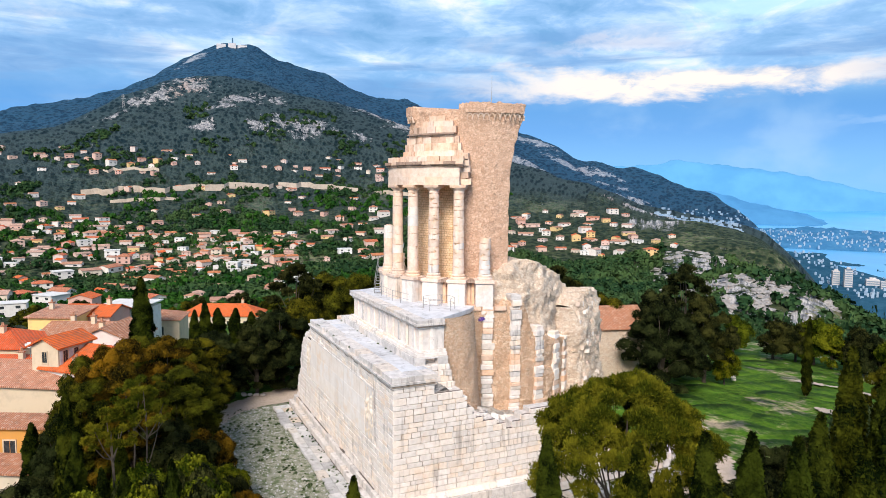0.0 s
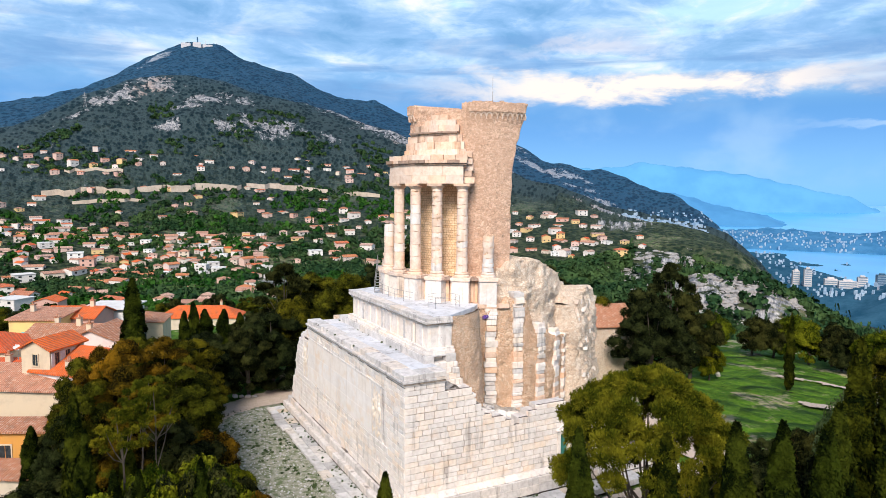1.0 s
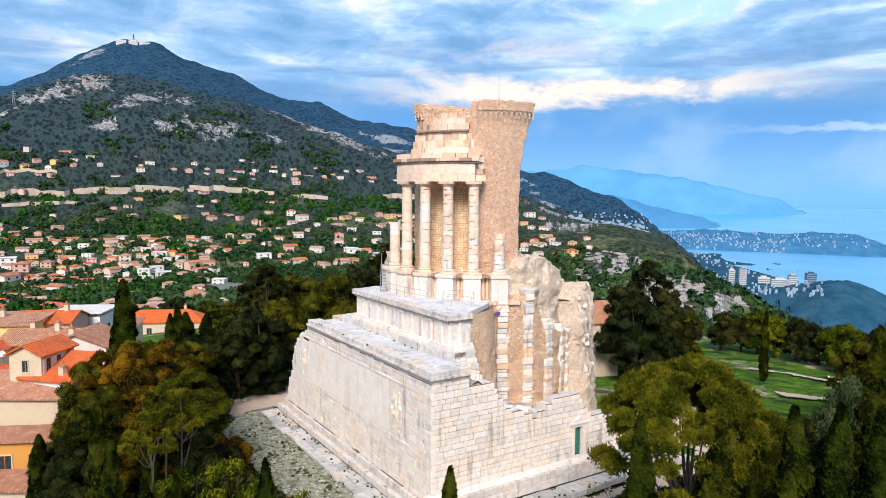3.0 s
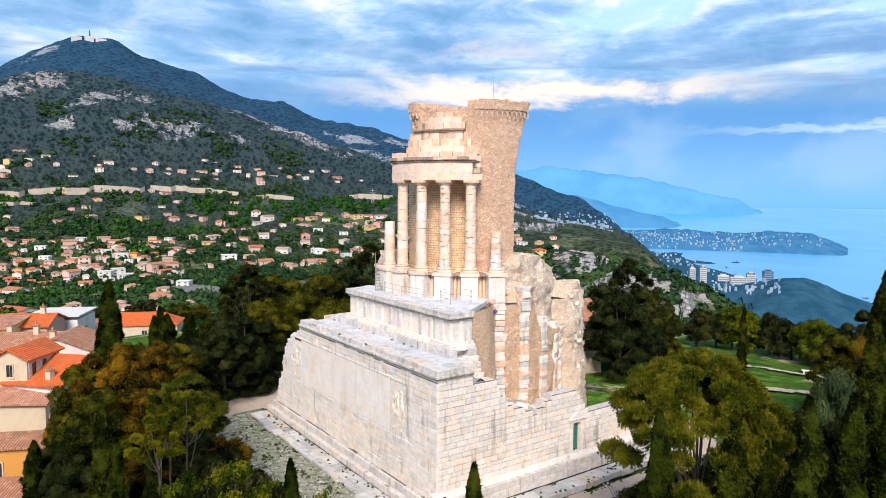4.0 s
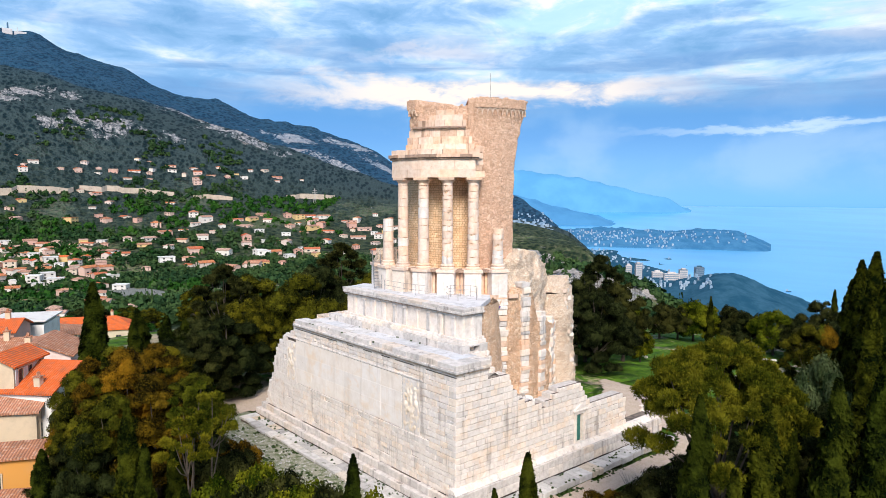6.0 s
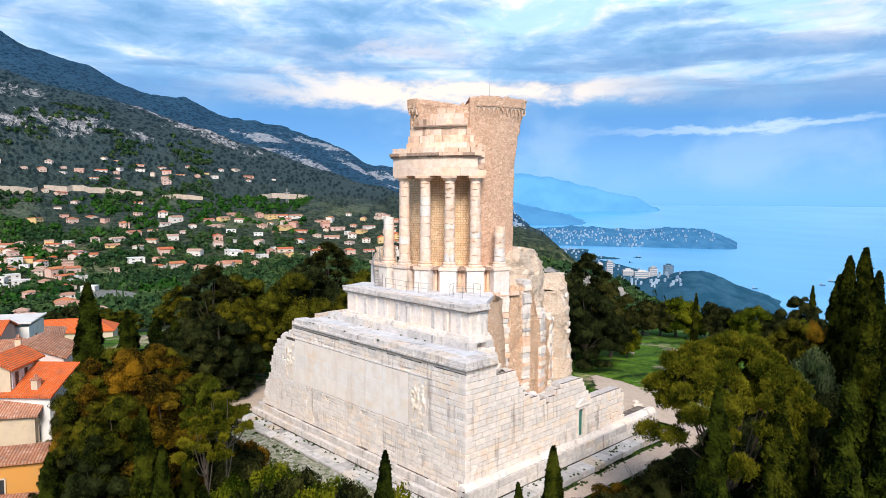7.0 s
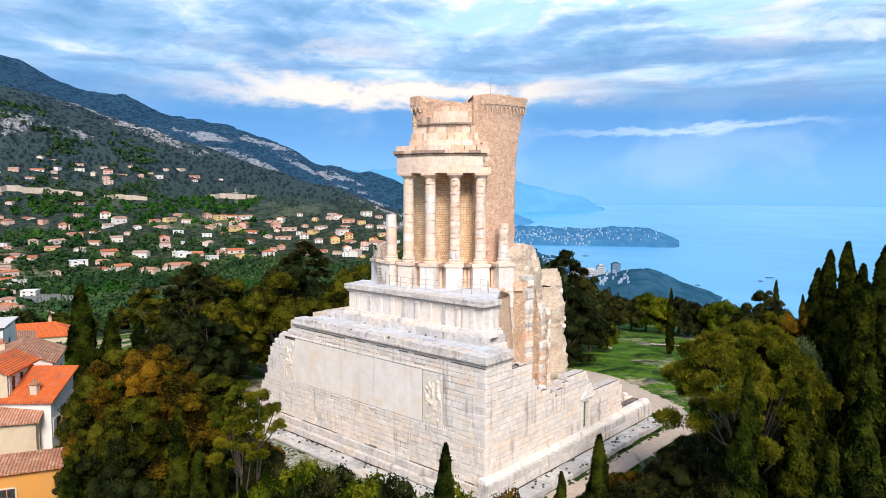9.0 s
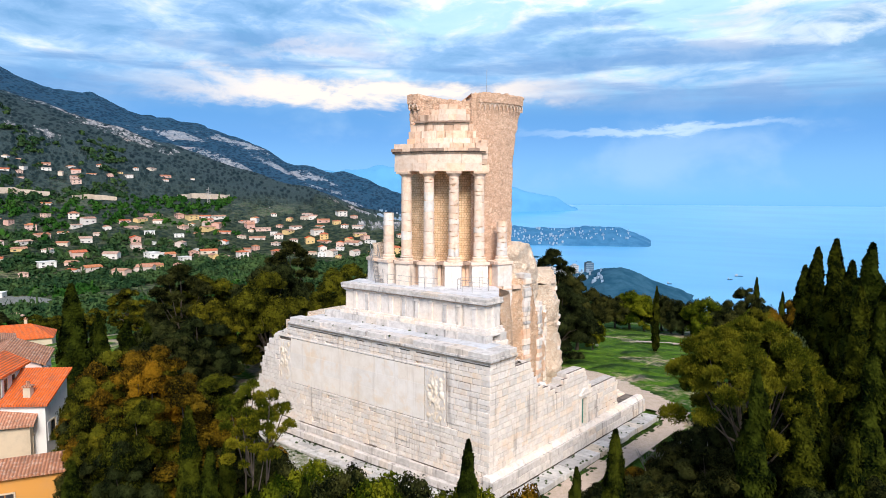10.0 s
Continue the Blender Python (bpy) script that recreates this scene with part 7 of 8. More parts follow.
T = 64
near_house("ochre house with an old tiled lean-to roof", -18.3, -24.4, T, 12, 1.9, -8, 4.4, 4.85, "mono", OCHRE_WALL, OLD_ROOF, [("front", -3.4, 1.4, 1.1, 1.8), ("front", -7.6, 1.4, 1.1, 1.8), ("side", 1.0, 1.5, 0.8, 1.6)])
near_house("cream house with a mottled pink tiled roof", -27.3, -23.4, T - 6, 13, 3.6, -8, 5.2, 6.8, "mono", CREAM_WALL, OLD_ROOF, [("side", 1.0, 2.6, 0.8, 1.4), ("side", 2.6, 2.4, 0.8, 1.5)])
near_house("white house under a bright orange roof", -27.5, -22.2, 44, 5.6, 3.6, -8, 6.5, 8.4, "mono", WHITE_WALL, ORANGE_ROOF, [("side", 1.0, 3.4, 0.8, 1.5, SHUTTER), ("side", 2.7, 3.4, 0.8, 1.5, SHUTTER), ("side", 2.0, 0.4, 0.9, 1.6)], [(-1.6, 0.7, 6.9)])
near_house("cream attic house with an orange roof", -30.1, -24.5, 50, 3.3, 4.6, 3.0, 8.7, 9.7, "gable_y", CREAM_WALL, ORANGE_ROOF, [("front", -1.65, 7.0, 0.7, 1.2), ("side", 0.9, 6.9, 0.7, 1.4, SHUTTER), ("side", 2.3, 6.9, 0.7, 1.4, SHUTTER), ("side", 3.7, 6.9, 0.7, 1.4, SHUTTER)])
near_house("pale pink gabled house with a tiled roof", -40.2, -18.0, T, 6.6, 6.6, -8, 6.8, 8.3, "gable_y", PINK_WALL, OLD_ROOF, [("side", 1.8, 4.0, 1.2, 1.5), ("side", 4.2, 4.0, 1.2, 1.5), ("side", 3.0, 0.8, 1.1, 1.7)], [(-4.8, 3.0, 7.6)])
near_house("old house under a wide pink tiled roof", -47.0, -21.2, T, 8.0, 7.0, -8, 6.2, 7.4, "gable_x", CREAM_WALL, OLD_ROOF, [], [(-2.5, 3.0, 7.4), (-6, 4.5, 7.2)])
near_house("bright yellow house with turquoise shutters", -56.0, -24.9, T, 6.2, 6.5, -8, 7.3, 7.9, "mono", YELLOW_WALL, OLD_ROOF, [("front", -3.6, 4.4, 0.9, 1.2, BLUE_SHUTTER)], [(-5.2, 4.0, 7.8)])
near_house("plain white flat-roofed house", -63.0, -16.4, T, 6.6, 7.0, -10, 6.4, 7.0, "flat", WHITE_WALL, WHITE_WALL, [("side", 3.0, 3.5, 1.1, 1.5)])
near_house("red-washed house with an orange roof", -58.0, -20.5, T, 7.0, 6.0, -8, 6.8, 8.0, "gable_x", VILLAGE_WALL, ORANGE_ROOF, [], [(-1.5, 3.0, 8.0)])
near_house("cream house with a wide orange roof", -44.5, -29.6, T, 9.0, 8.0, -8, 6.0, 7.6, "hip", CREAM_WALL, ORANGE_ROOF, [("front", -3.0, 3.0, 0.9, 1.4), ("front", -6.4, 3.0, 0.9, 1.4)], [(-4.0, 3.0, 7.2)])
near_house("cream house with an orange roof and dish", -35.4, -28.2, T, 8.0, 5.6, -8, 5.2, 6.5, "gable_x", CREAM_WALL, ORANGE_ROOF, [("front", -2.6, 2.4, 0.9, 1.4)], [(-1.4, 2.0, 6.2)])
low_house = near_house("low house with a bright orange roof", -13.2, -22.9, 60, 3.4, 3.0, -6, 0.2, 1.2, "mono", CREAM_WALL, ORANGE_ROOF)
part("skylight", box_into(bmesh.new(), -2.2, -1.3, 0.9, 1.5, 0.45, 0.72, 0.02), SHUTTER, low_house, "white framed skylight")
near_house("low house with a worn pink tiled roof", -14.6, -25.6, 60, 9, 2.2, -6, 2.0, 2.5, "mono", CREAM_WALL, OLD_ROOF)
near_house("long cream house under an orange roof", -117.0, 10.0, 66, 19, 8, -22, -5.8, -3.4, "hip", CREAM_WALL, ORANGE_ROOF, [("front", -3.0, -8.6, 1.2, 1.6), ("front", -7.0, -8.6, 1.2, 1.6), ("front", -12.0, -8.6, 1.2, 1.6)], [(-5, 5, -3.4)])
near_house("cream villa with a pink tiled roof", -72.0, -10.5, T + 10, 10, 7, -12, 3.0, 4.2, "hip", CREAM_WALL, OLD_ROOF, [("front", -3.0, 0.4, 1.1, 1.5), ("front", -7.0, 0.4, 1.1, 1.5)], [(-4, 3, 4.0)])
near_house("stone chapel house with a red tiled roof", -25.8, 48.6, 75, 15, 8.0, -4, 5.6, 8.2, "gable_x", PALE_RUBBLE, OLD_ROOF)

def dish():
    d = empty("satellite_dish", "white satellite dish on a chimney", "dish", at=(-36.0, -27.6, 7.9))
    bm = bmesh.new()
    bmesh.ops.create_uvsphere(bm, u_segments=18, v_segments=10, radius=0.5)
    bmesh.ops.delete(bm, geom=[v for v in bm.verts if v.co.x < 0.3], context="VERTS")
    for v in bm.verts:
        v.co.x -= 0.5
    ob = part("reflector", bm, WHITE_WALL, d)
    ob.modifiers.new("thickness", "SOLIDIFY").thickness = 0.03
    ob.matrix_basis = pose(0.3, 0, 0.2, 0, 10, 160)
    bm = bmesh.new()
    bmesh.ops.create_cone(bm, segments=8, radius1=0.04, radius2=0.04, depth=1.4, cap_ends=True, matrix=Matrix.Translation((0, 0, -0.5)))
    part("mast", bm, METAL, d)


dish()


# -- the village on the slopes --
def far_house(seed, w, d, h, rise, kind, wall, roof):
    r_ = random.Random(seed)
    house = empty("village_house", "small tiled house among trees on the hillside", "house", "hillside houses")
    part("wall", wall_mesh(w, d, -3, h, h + rise, kind), wall, house)
    part("roof", roof_mesh(w, d, h, h + rise, kind, 0.45, 0.25), roof, house)
    n = 2
    for row in range(max(1, int(h // 3))):
        for k in range(n):
            part("window", box_into(bmesh.new(), -w * (k + 0.65) / n, -w * (k + 0.35) / n, -0.06, 0.1, 1.0 + 3 * row, 2.3 + 3 * row), PANE, house)
    part("window", box_into(bmesh.new(), -0.1, 0.06, d * 0.35, d * 0.55, 1.0, 2.3), PANE, house)
    return house


FAR = [far_house(1, 13, 9, 5.5, 1.8, "gable_x", VILLAGE_WALL, VILLAGE_ROOF), far_house(2, 10, 9, 6.0, 1.9, "hip", VILLAGE_WALL, VILLAGE_ROOF), far_house(3, 16, 9, 3.4, 1.6, "gable_x", VILLAGE_WALL, VILLAGE_ROOF), far_house(4, 12, 10, 6.2, 0.4, "flat", WHITE_WALL, WHITE_WALL), far_house(5, 9, 10, 5.6, 2.0, "gable_y", VILLAGE_WALL, ORANGE_ROOF)]


def village():
    g = random.Random(5)
    taken, sites = [], []
    for a0, a1, e0, e1, count, size, gap in ((-99, -86, -9.4, -5.8, 34, 1.15, 190), (-90, -74, -9.6, -6.6, 22, 1.0, 200), (-88.5, -75.5, -6.9, -3.7, 104, 0.92, 70), (-99, -88, -5.8, -2.6, 62, 1.0, 100), (-98, -70, 1.0, 2.9, 52, 1.0, 130), (-98, -70, -3.0, 0.2, 28, 1.0, 150), (-78, -62, -6.4, -1.8, 44, 1.05, 130), (-72, -60, 0.6, 2.2, 14, 0.95, 150), (-64, -47.5, -5.4, -1.8, 66, 1.0, 110), (-52, -44, -5.5, -3.6, 10, 0.85, 110)):
        done = tries = 0
        while done < count and tries < count * 12:
            tries += 1
            az, el = g.uniform(a0, a1), g.uniform(e0, e1)
            hit = meet(az, el)
            if not hit:
                continue
            x, y, z, r = hit
            if math.hypot(x + 12, y - 22) < 118 or any((x - p) ** 2 + (y - q) ** 2 < gap + r * 0.10 for p, q in taken):
                continue
            taken.append((x, y))
            pick = g.choice((0, 0, 1, 1, 2, 2, 3, 4))
            s = size * g.uniform(0.62, 1.08)
            turn = math.degrees(math.atan2(EYE.y - y, EYE.x - x)) + 90 + g.choice((g.uniform(-30, 30), g.uniform(-75, 75)))
            sites.append((r, pick, pose(x, y, z - 0.2, 0, 0, turn) @ Matrix.Diagonal((s, s * g.uniform(0.8, 1.1), s * g.uniform(0.72, 1.08), 1))))
            done += 1
    # the nearest stand as houses of their own, the rest are joined
    sites.sort(key=lambda q: q[0])
    first = {}
    for r, pick, m in sites[:285]:
        if pick in first:
            copy_thing(FAR[pick], m)
        else:
            first[pick] = m
    verts, faces, slots = [], [], []
    for r, pick, m in sites[285:]:
        for child in FAR[pick].children:
            o = len(verts)
            verts += [m @ v.co for v in child.data.vertices]
            faces += [tuple(o + k for k in f.vertices) for f in child.data.polygons]
            slots += [{"wall": 0, "roof": 1}.get(child.name.split(".")[0], 2)] * len(child.data.polygons)
    for pick, m in first.items():
        FAR[pick].matrix_basis = m
    ob = link("village_rest", verts, faces, FAR_WALL)
    ob.data.materials.append(FAR_ROOF)
    ob.data.materials.append(PANE)
    ob.data.polygons.foreach_set("material_index", slots)
    tagged(ob, "small pale houses with tiled roofs scattered over the far slopes", "houses", kind="stuff")
    return taken


HOUSES = village()


from collections import defaultdict

# ---- woods on the hillsides ----
NEAR_HOUSE = defaultdict(bool)
for hx, hy in HOUSES:
    for i in (-1, 0, 1):
        for j in (-1, 0, 1):
            NEAR_HOUSE[int(hx // 12) + i, int(hy // 12) + j] = abs(i) + abs(j) < 2


LOT = [(-495, 84), (-410, 86), (-380, 96), (-384, 108), (-428, 124), (-485, 118)]


def inside_of(poly, x, y):
    c = False
    for (ax, ay), (bx, by) in zip(poly, poly[1:] + poly[:1]):
        if (ay > y) != (by > y) and x < (bx - ax) * (y - ay) / (by - ay) + ax:
            c = not c
    return c


def tuft_tree(g, blades, tall, small=0.26):
    """A far tree as a shell of leaf sprays, radius 1."""
    d = g.normal(size=(blades, 3))
    d /= np.linalg.norm(d, axis=1, keepdims=True)
    d[:, 2] = np.abs(d[:, 2]) * 1.25 - 0.35
    bumps = 1 + 0.16 * np.sin(d[:, :1] * 6 + tall * 9) * np.sin(d[:, 1:2] * 6 + tall * 5)
    c = d * bumps * (0.72 + 0.28 * g.uniform(size=(blades, 1))) * np.array([1, 1, tall])
    u = g.normal(size=(blades, 3))
    u /= np.linalg.norm(u, axis=1, keepdims=True)
    w = np.cross(d, u)
    w /= np.linalg.norm(w, axis=1, keepdims=True) + 1e-6
    s = g.uniform(small, small * 2, size=(blades, 1))
    return np.stack([c - u * s, c - w * s * 0.8, c + u * s, c + w * s * 0.8], 1).reshape(-1, 3)


def woodland(name, label, mat, count, seed, rule, scale=1.0):
    g = np.random.default_rng(seed)
    kinds = [tuft_tree(g, 32, g.uniform(0.8, 1.1)) for k in range(7)] + [tuft_tree(g, 32, 2.4) * np.array([0.42, 0.42, 1.0])]
    fine = [tuft_tree(g, 150, g.uniform(0.8, 1.1), 0.11) for k in range(7)] + [tuft_tree(g, 150, 2.4, 0.11) * np.array([0.42, 0.42, 1.0])]
    V, n, tries = [], 0, 0
    while n < count and tries < count * 5:
        tries += 1
        az = g.uniform(-104, -22)
        r = 215 * (1350 / 215) ** (g.uniform() ** 0.75)
        x, y = EYE.x + r * math.sin(radians(az)), EYE.y + r * math.cos(radians(az))
        dens = fbm((x / 120, y / 120, 9.0), 4) + 0.35 * fbm((x / 30, y / 30, 2.0), 2)
        if not rule(az, r, x, y, dens) or math.hypot(x + 12, y - 22) < 95 or NEAR_HOUSE[int(x // 12), int(y // 12)] or inside_of(LOT, x, y):
            continue
        if any((x - cx) ** 2 + (y - cy) ** 2 < (rad * 0.8) ** 2 for cx, cy, rad in CRAGS) and g.uniform() < (0.80 if r < 600 else 0.72):
            continue
        z = land_z(x, y)
        if z < SEA_Z:
            continue
        s = scale * g.uniform(1.6, 4.4) * (1 + max(0, r - 700) / 1800)
        a = g.uniform(0, 6.28)
        k = (fine if r < 340 else kinds)[g.integers(0, 8) if g.uniform() < 0.5 else g.integers(0, 7)]
        k = np.stack([k[:, 0] * math.cos(a) - k[:, 1] * math.sin(a), k[:, 0] * math.sin(a) + k[:, 1] * math.cos(a), k[:, 2]], 1)
        V.append(k * s * np.array([1, 1, g.uniform(0.85, 1.2)]) + np.array([x, y, z + s * 0.5]))
        n += 1
    v = np.concatenate(V)
    q = len(v) // 4
    me = bpy.data.meshes.new(name)
    me.vertices.add(q * 4)
    me.vertices.foreach_set("co", v.reshape(-1))
    me.loops.add(q * 4)
    me.loops.foreach_set("vertex_index", np.arange(q * 4, dtype=np.int32))
    me.polygons.add(q)
    me.polygons.foreach_set("loop_start", np.arange(0, q * 4, 4, dtype=np.int32))
    me.materials.append(mat)
    me.update(calc_edges=True)
    return tagged(new(name, me), label, "woods", kind="stuff")


WOOD = leaf("hillside_wood", (0.004, 0.014, 0.008), (0.016, 0.048, 0.024), (0.060, 0.115, 0.046), 0.03)
GREEN_WOOD = leaf("fresh_green_wood", (0.004, 0.018, 0.004), (0.014, 0.060, 0.011), (0.055, 0.145, 0.022), 0.03)
woodland("woodland", "dark green trees scattered over the hillsides", WOOD, 14000, 77, lambda az, r, x, y, d: not (az > -66 and r > 640 + 20 * max(0, -54 - az)) and d > (0.28 if r < 420 and az < -70 else -0.34 if r < 800 else -0.05 + (r - 800) / 1600))
woodland("woodland", "fresh green trees on the middle slopes", GREEN_WOOD, 4200, 78, lambda az, r, x, y, d: az < -58 and 330 < r < 960 and d < 0.12 and fbm((x / 170, y / 170, 5.0), 3) > -0.02)
woodland("woodland", "dense dark green copse below the terrace walls", GREEN_WOOD, 1500, 80, lambda az, r, x, y, d: -84 < az < -71.5 and 690 < r < 880 and d > -0.25, 1.25)
woodland("woodland", "bright green garden trees among the village houses", GREEN_WOOD, 3400, 79, lambda az, r, x, y, d: az < -74 and r < 430 and d > -0.25, 0.7)

ROCK = stone("pale_hill_rock", (0.36, 0.34, 0.33), (0.15, 0.15, 0.155), (0.34, 0.24, 0.18), 0.5, 0.7, 0.0)


def outcrops():
    """Pale limestone crags that break through the scrub."""
    g = np.random.default_rng(31)
    bm = bmesh.new()
    bmesh.ops.create_icosphere(bm, subdivisions=2, radius=1.0)
    base = np.array([v.co[:] for v in bm.verts])
    tri_ = np.array([[v.index for v in f.verts] for f in bm.faces])
    bm.free()
    V, F, n, tries = [], [], 0, 0
    while n < 900 and tries < 60000:
        tries += 1
        cx, cy, rad = CRAGS[-1 - g.integers(0, 4)]
        a, d = g.uniform(0, 6.28), rad * 1.3 * math.sqrt(g.uniform())
        x, y = cx + d * math.cos(a), cy + d * math.sin(a)
        if fbm((x / 16, y / 16, 4.0), 3) < 0.0:
            continue
        s = g.uniform(0.5, 1.7)
        z = land_z(x, y)
        f = g.uniform(2, 5, 3)
        k = base * (1 + 0.28 * np.sin(base @ (f[:, None] * np.eye(3)) + f).sum(1, keepdims=True) / 2 + 0.10 * g.normal(size=(len(base), 1)))
        V.append(k * np.array([s * g.uniform(0.8, 2.4), s * g.uniform(0.8, 2.4), s * g.uniform(0.5, 1.0)]) + np.array([x, y, z]))
        F.append(tri_ + n * len(base))
        n += 1
    ob = link("hillside_rock", np.concatenate(V).tolist(), np.concatenate(F).tolist(), ROCK)
    return tagged(ob, "pale limestone crags breaking through the scrub", "rocks", kind="stuff")


outcrops()


# ---- terrace walls, coast town, towers and masts ----
RETAIN = stone("retaining_wall_stone", (0.52, 0.43, 0.35), (0.36, 0.30, 0.25), (0.12, 0.11, 0.08), 0.12, 0.6, 0.1)


def terrace_wall(a0, a1, e0, e1, high, label):
    """A long wall that holds up a terrace, following the slope."""
    bm = bmesh.new()
    n = max(6, int((a1 - a0) / 0.35))
    rows = []
    for i in range(n + 1):
        k = i / n
        hit = meet(a0 + (a1 - a0) * k, e0 + (e1 - e0) * k, 700.0)
        if not hit:
            return
        x, y, z, r = hit
        d = Vector((EYE.x - x, EYE.y - y, 0)).normalized()
        h = high * (0.45 + 0.25 * math.sin(math.pi * k))
        rows.append([bm.verts.new((x + d.x * q, y + d.y * q, zz)) for q, zz in ((6, z - 5), (5, z + h), (-6, z + h), (-8, z - 3))])
    for p, q in zip(rows, rows[1:]):
        for j in range(3):
            bm.faces.new((p[j], q[j], q[j + 1], p[j + 1]))
    ob = part("terrace_wall", bm, RETAIN)
    tagged(ob, label, "wall", "terrace walls")


for a0, a1, e0, e1, h in ((-92.5, -86.2, -0.5, -0.2, 9), (-86.0, -78.2, -0.1, 0.15, 9), (-90.5, -85.5, -1.0, -0.8, 4), (-77.8, -71.2, 0.35, -0.1, 8), (-69.8, -66.8, -0.3, -0.4, 7), (-62.5, -58.5, -0.3, -0.3, 9), (-91, -87, 1.3, 1.5, 3)):
    terrace_wall(a0, a1, e0, e1, h, "long pale stone wall holding up a hillside terrace")

# house colours carry the blue of distance haze
TOWN = coast_material("hazed_town_render", (0.20, 0.32, 0.47), (0.36, 0.45, 0.55), (0.34, 0.33, 0.37))


def coast_town():
    g = random.Random(8)
    verts, faces = [], []
    n = 0
    for a0, a1, e0, e1, count, size in ((-46, -30, -5.6, -3.3, 420, 4.4), (-47, -24.5, -3.7, -2.8, 240, 4.0), (-36, -27.2, -7.6, -5.6, 120, 3.6), (-52, -44, -4.0, -2.6, 240, 4.6)):
        for k in range(count):
            p = meet_coast(g.uniform(a0, a1), g.uniform(e0, e1))
            if p is None:
                continue
            w, d, h = size * g.uniform(0.5, 1.3), size * g.uniform(0.5, 1.0), g.uniform(2.5, 5) * (1.6 if g.random() < 0.1 else 1)
            a = g.uniform(0, 3.1)
            ux, uy = Vector((math.cos(a), math.sin(a), 0)), Vector((-math.sin(a), math.cos(a), 0))
            b = len(verts)
            for z in (-3, h):
                for sx, sy in ((-1, -1), (1, -1), (1, 1), (-1, 1)):
                    verts.append(p + ux * w * sx / 2 + uy * d * sy / 2 + Vector((0, 0, z)))
            verts += [p + ux * w * sx / 2 + Vector((0, 0, h + d * 0.22)) for sx in (-1, 1)]
            faces += [(b, b + 1, b + 5, b + 4), (b + 1, b + 2, b + 6, b + 5), (b + 2, b + 3, b + 7, b + 6), (b + 3, b, b + 4, b + 7), (b + 4, b + 5, b + 9, b + 8), (b + 6, b + 7, b + 8, b + 9), (b + 5, b + 6, b + 9), (b + 7, b + 4, b + 8)]
    # the town high on the shoulder of the ridge
    for k in range(150):
        hit = meet(g.uniform(-46.5, -39.8), g.uniform(-3.4, -1.4), 1000.0)
        if hit is None:
            continue
        p, w, h, a = Vector(hit[:3]), g.uniform(3, 8), g.uniform(2, 4.5), g.uniform(0, 3.1)
        ux, uy = Vector((math.cos(a), math.sin(a), 0)), Vector((-math.sin(a), math.cos(a), 0))
        b = len(verts)
        for z in (-5, h):
            for sx, sy in ((-1, -1), (1, -1), (1, 1), (-1, 1)):
                verts.append(p + ux * w * sx / 2 + uy * w * 0.35 * sy + Vector((0, 0, z)))
        faces += [(b, b + 1, b + 5, b + 4), (b + 1, b + 2, b + 6, b + 5), (b + 2, b + 3, b + 7, b + 6), (b + 3, b, b + 4, b + 7), (b + 4, b + 5, b + 6, b + 7)]
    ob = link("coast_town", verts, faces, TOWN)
    return tagged(ob, "small pale houses crowded along the coast", "town", kind="stuff")


coast_town()
TOWER_BLUE = plain("blue_glass_facade", (0.03, 0.09, 0.16), (0.05, 0.13, 0.22), 0.2, 0.3, 0, 0)
TOWER_PALE = plain("pale_concrete_facade", (0.60, 0.56, 0.55), (0.48, 0.46, 0.47), 0.2, 0.8, 0, 0)


def tower_block(az, r, w, d, h, wall, band, label):
    x, y = EYE.x + r * math.sin(radians(az)), EYE.y + r * math.cos(radians(az))
    t = empty("tower_block", label, "building", "tower blocks by the bay", at=(x, y, SEA_Z))
    t.rotation_euler = (0, 0, radians(-az + 12))
    part("wall", box_into(bmesh.new(), -w / 2, w / 2, -d / 2, d / 2, 0, h, 0.3), wall, t)
    part("roof", box_into(bmesh.new(), -w / 4, w / 4, -d / 4, d / 4, h, h + 3, 0.2), wall, t)
    floors = int(h // 4)
    for k in range(floors):
        part("window_band", box_into(bmesh.new(), -w / 2 + 0.8, w / 2 - 0.8, -d / 2 - 0.25, d / 2 + 0.25, 2 + 4 * k, 4 + 4 * k), band, t)


# window bands greyed and paled to carry the haze
WINDOW_BAND = plain("hazy_window_band", (0.16, 0.22, 0.29), (0.22, 0.28, 0.35), 0.5, 0.4, 0, 0)
tower_block(-28.1, 1400, 17, 15, 36, TOWER_BLUE, WINDOW_BAND, "dark blue glass tower block by the bay")
tower_block(-32.8, 1430, 13, 12, 36, TOWER_PALE, WINDOW_BAND, "pale slim tower block by the bay")
tower_block(-33.6, 1450, 12, 12, 30, TOWER_PALE, WINDOW_BAND, "pale slim tower block by the bay")
tower_block(-30.2, 1440, 30, 13, 17, TOWER_PALE, WINDOW_BAND, "long pale apartment block by the bay")
tower_block(-29.3, 1460, 16, 13, 24, TOWER_PALE, WINDOW_BAND, "square pale apartment block by the bay")
tower_block(-31.3, 1480, 22, 13, 15, TOWER_PALE, WINDOW_BAND, "low pale apartment block by the bay")


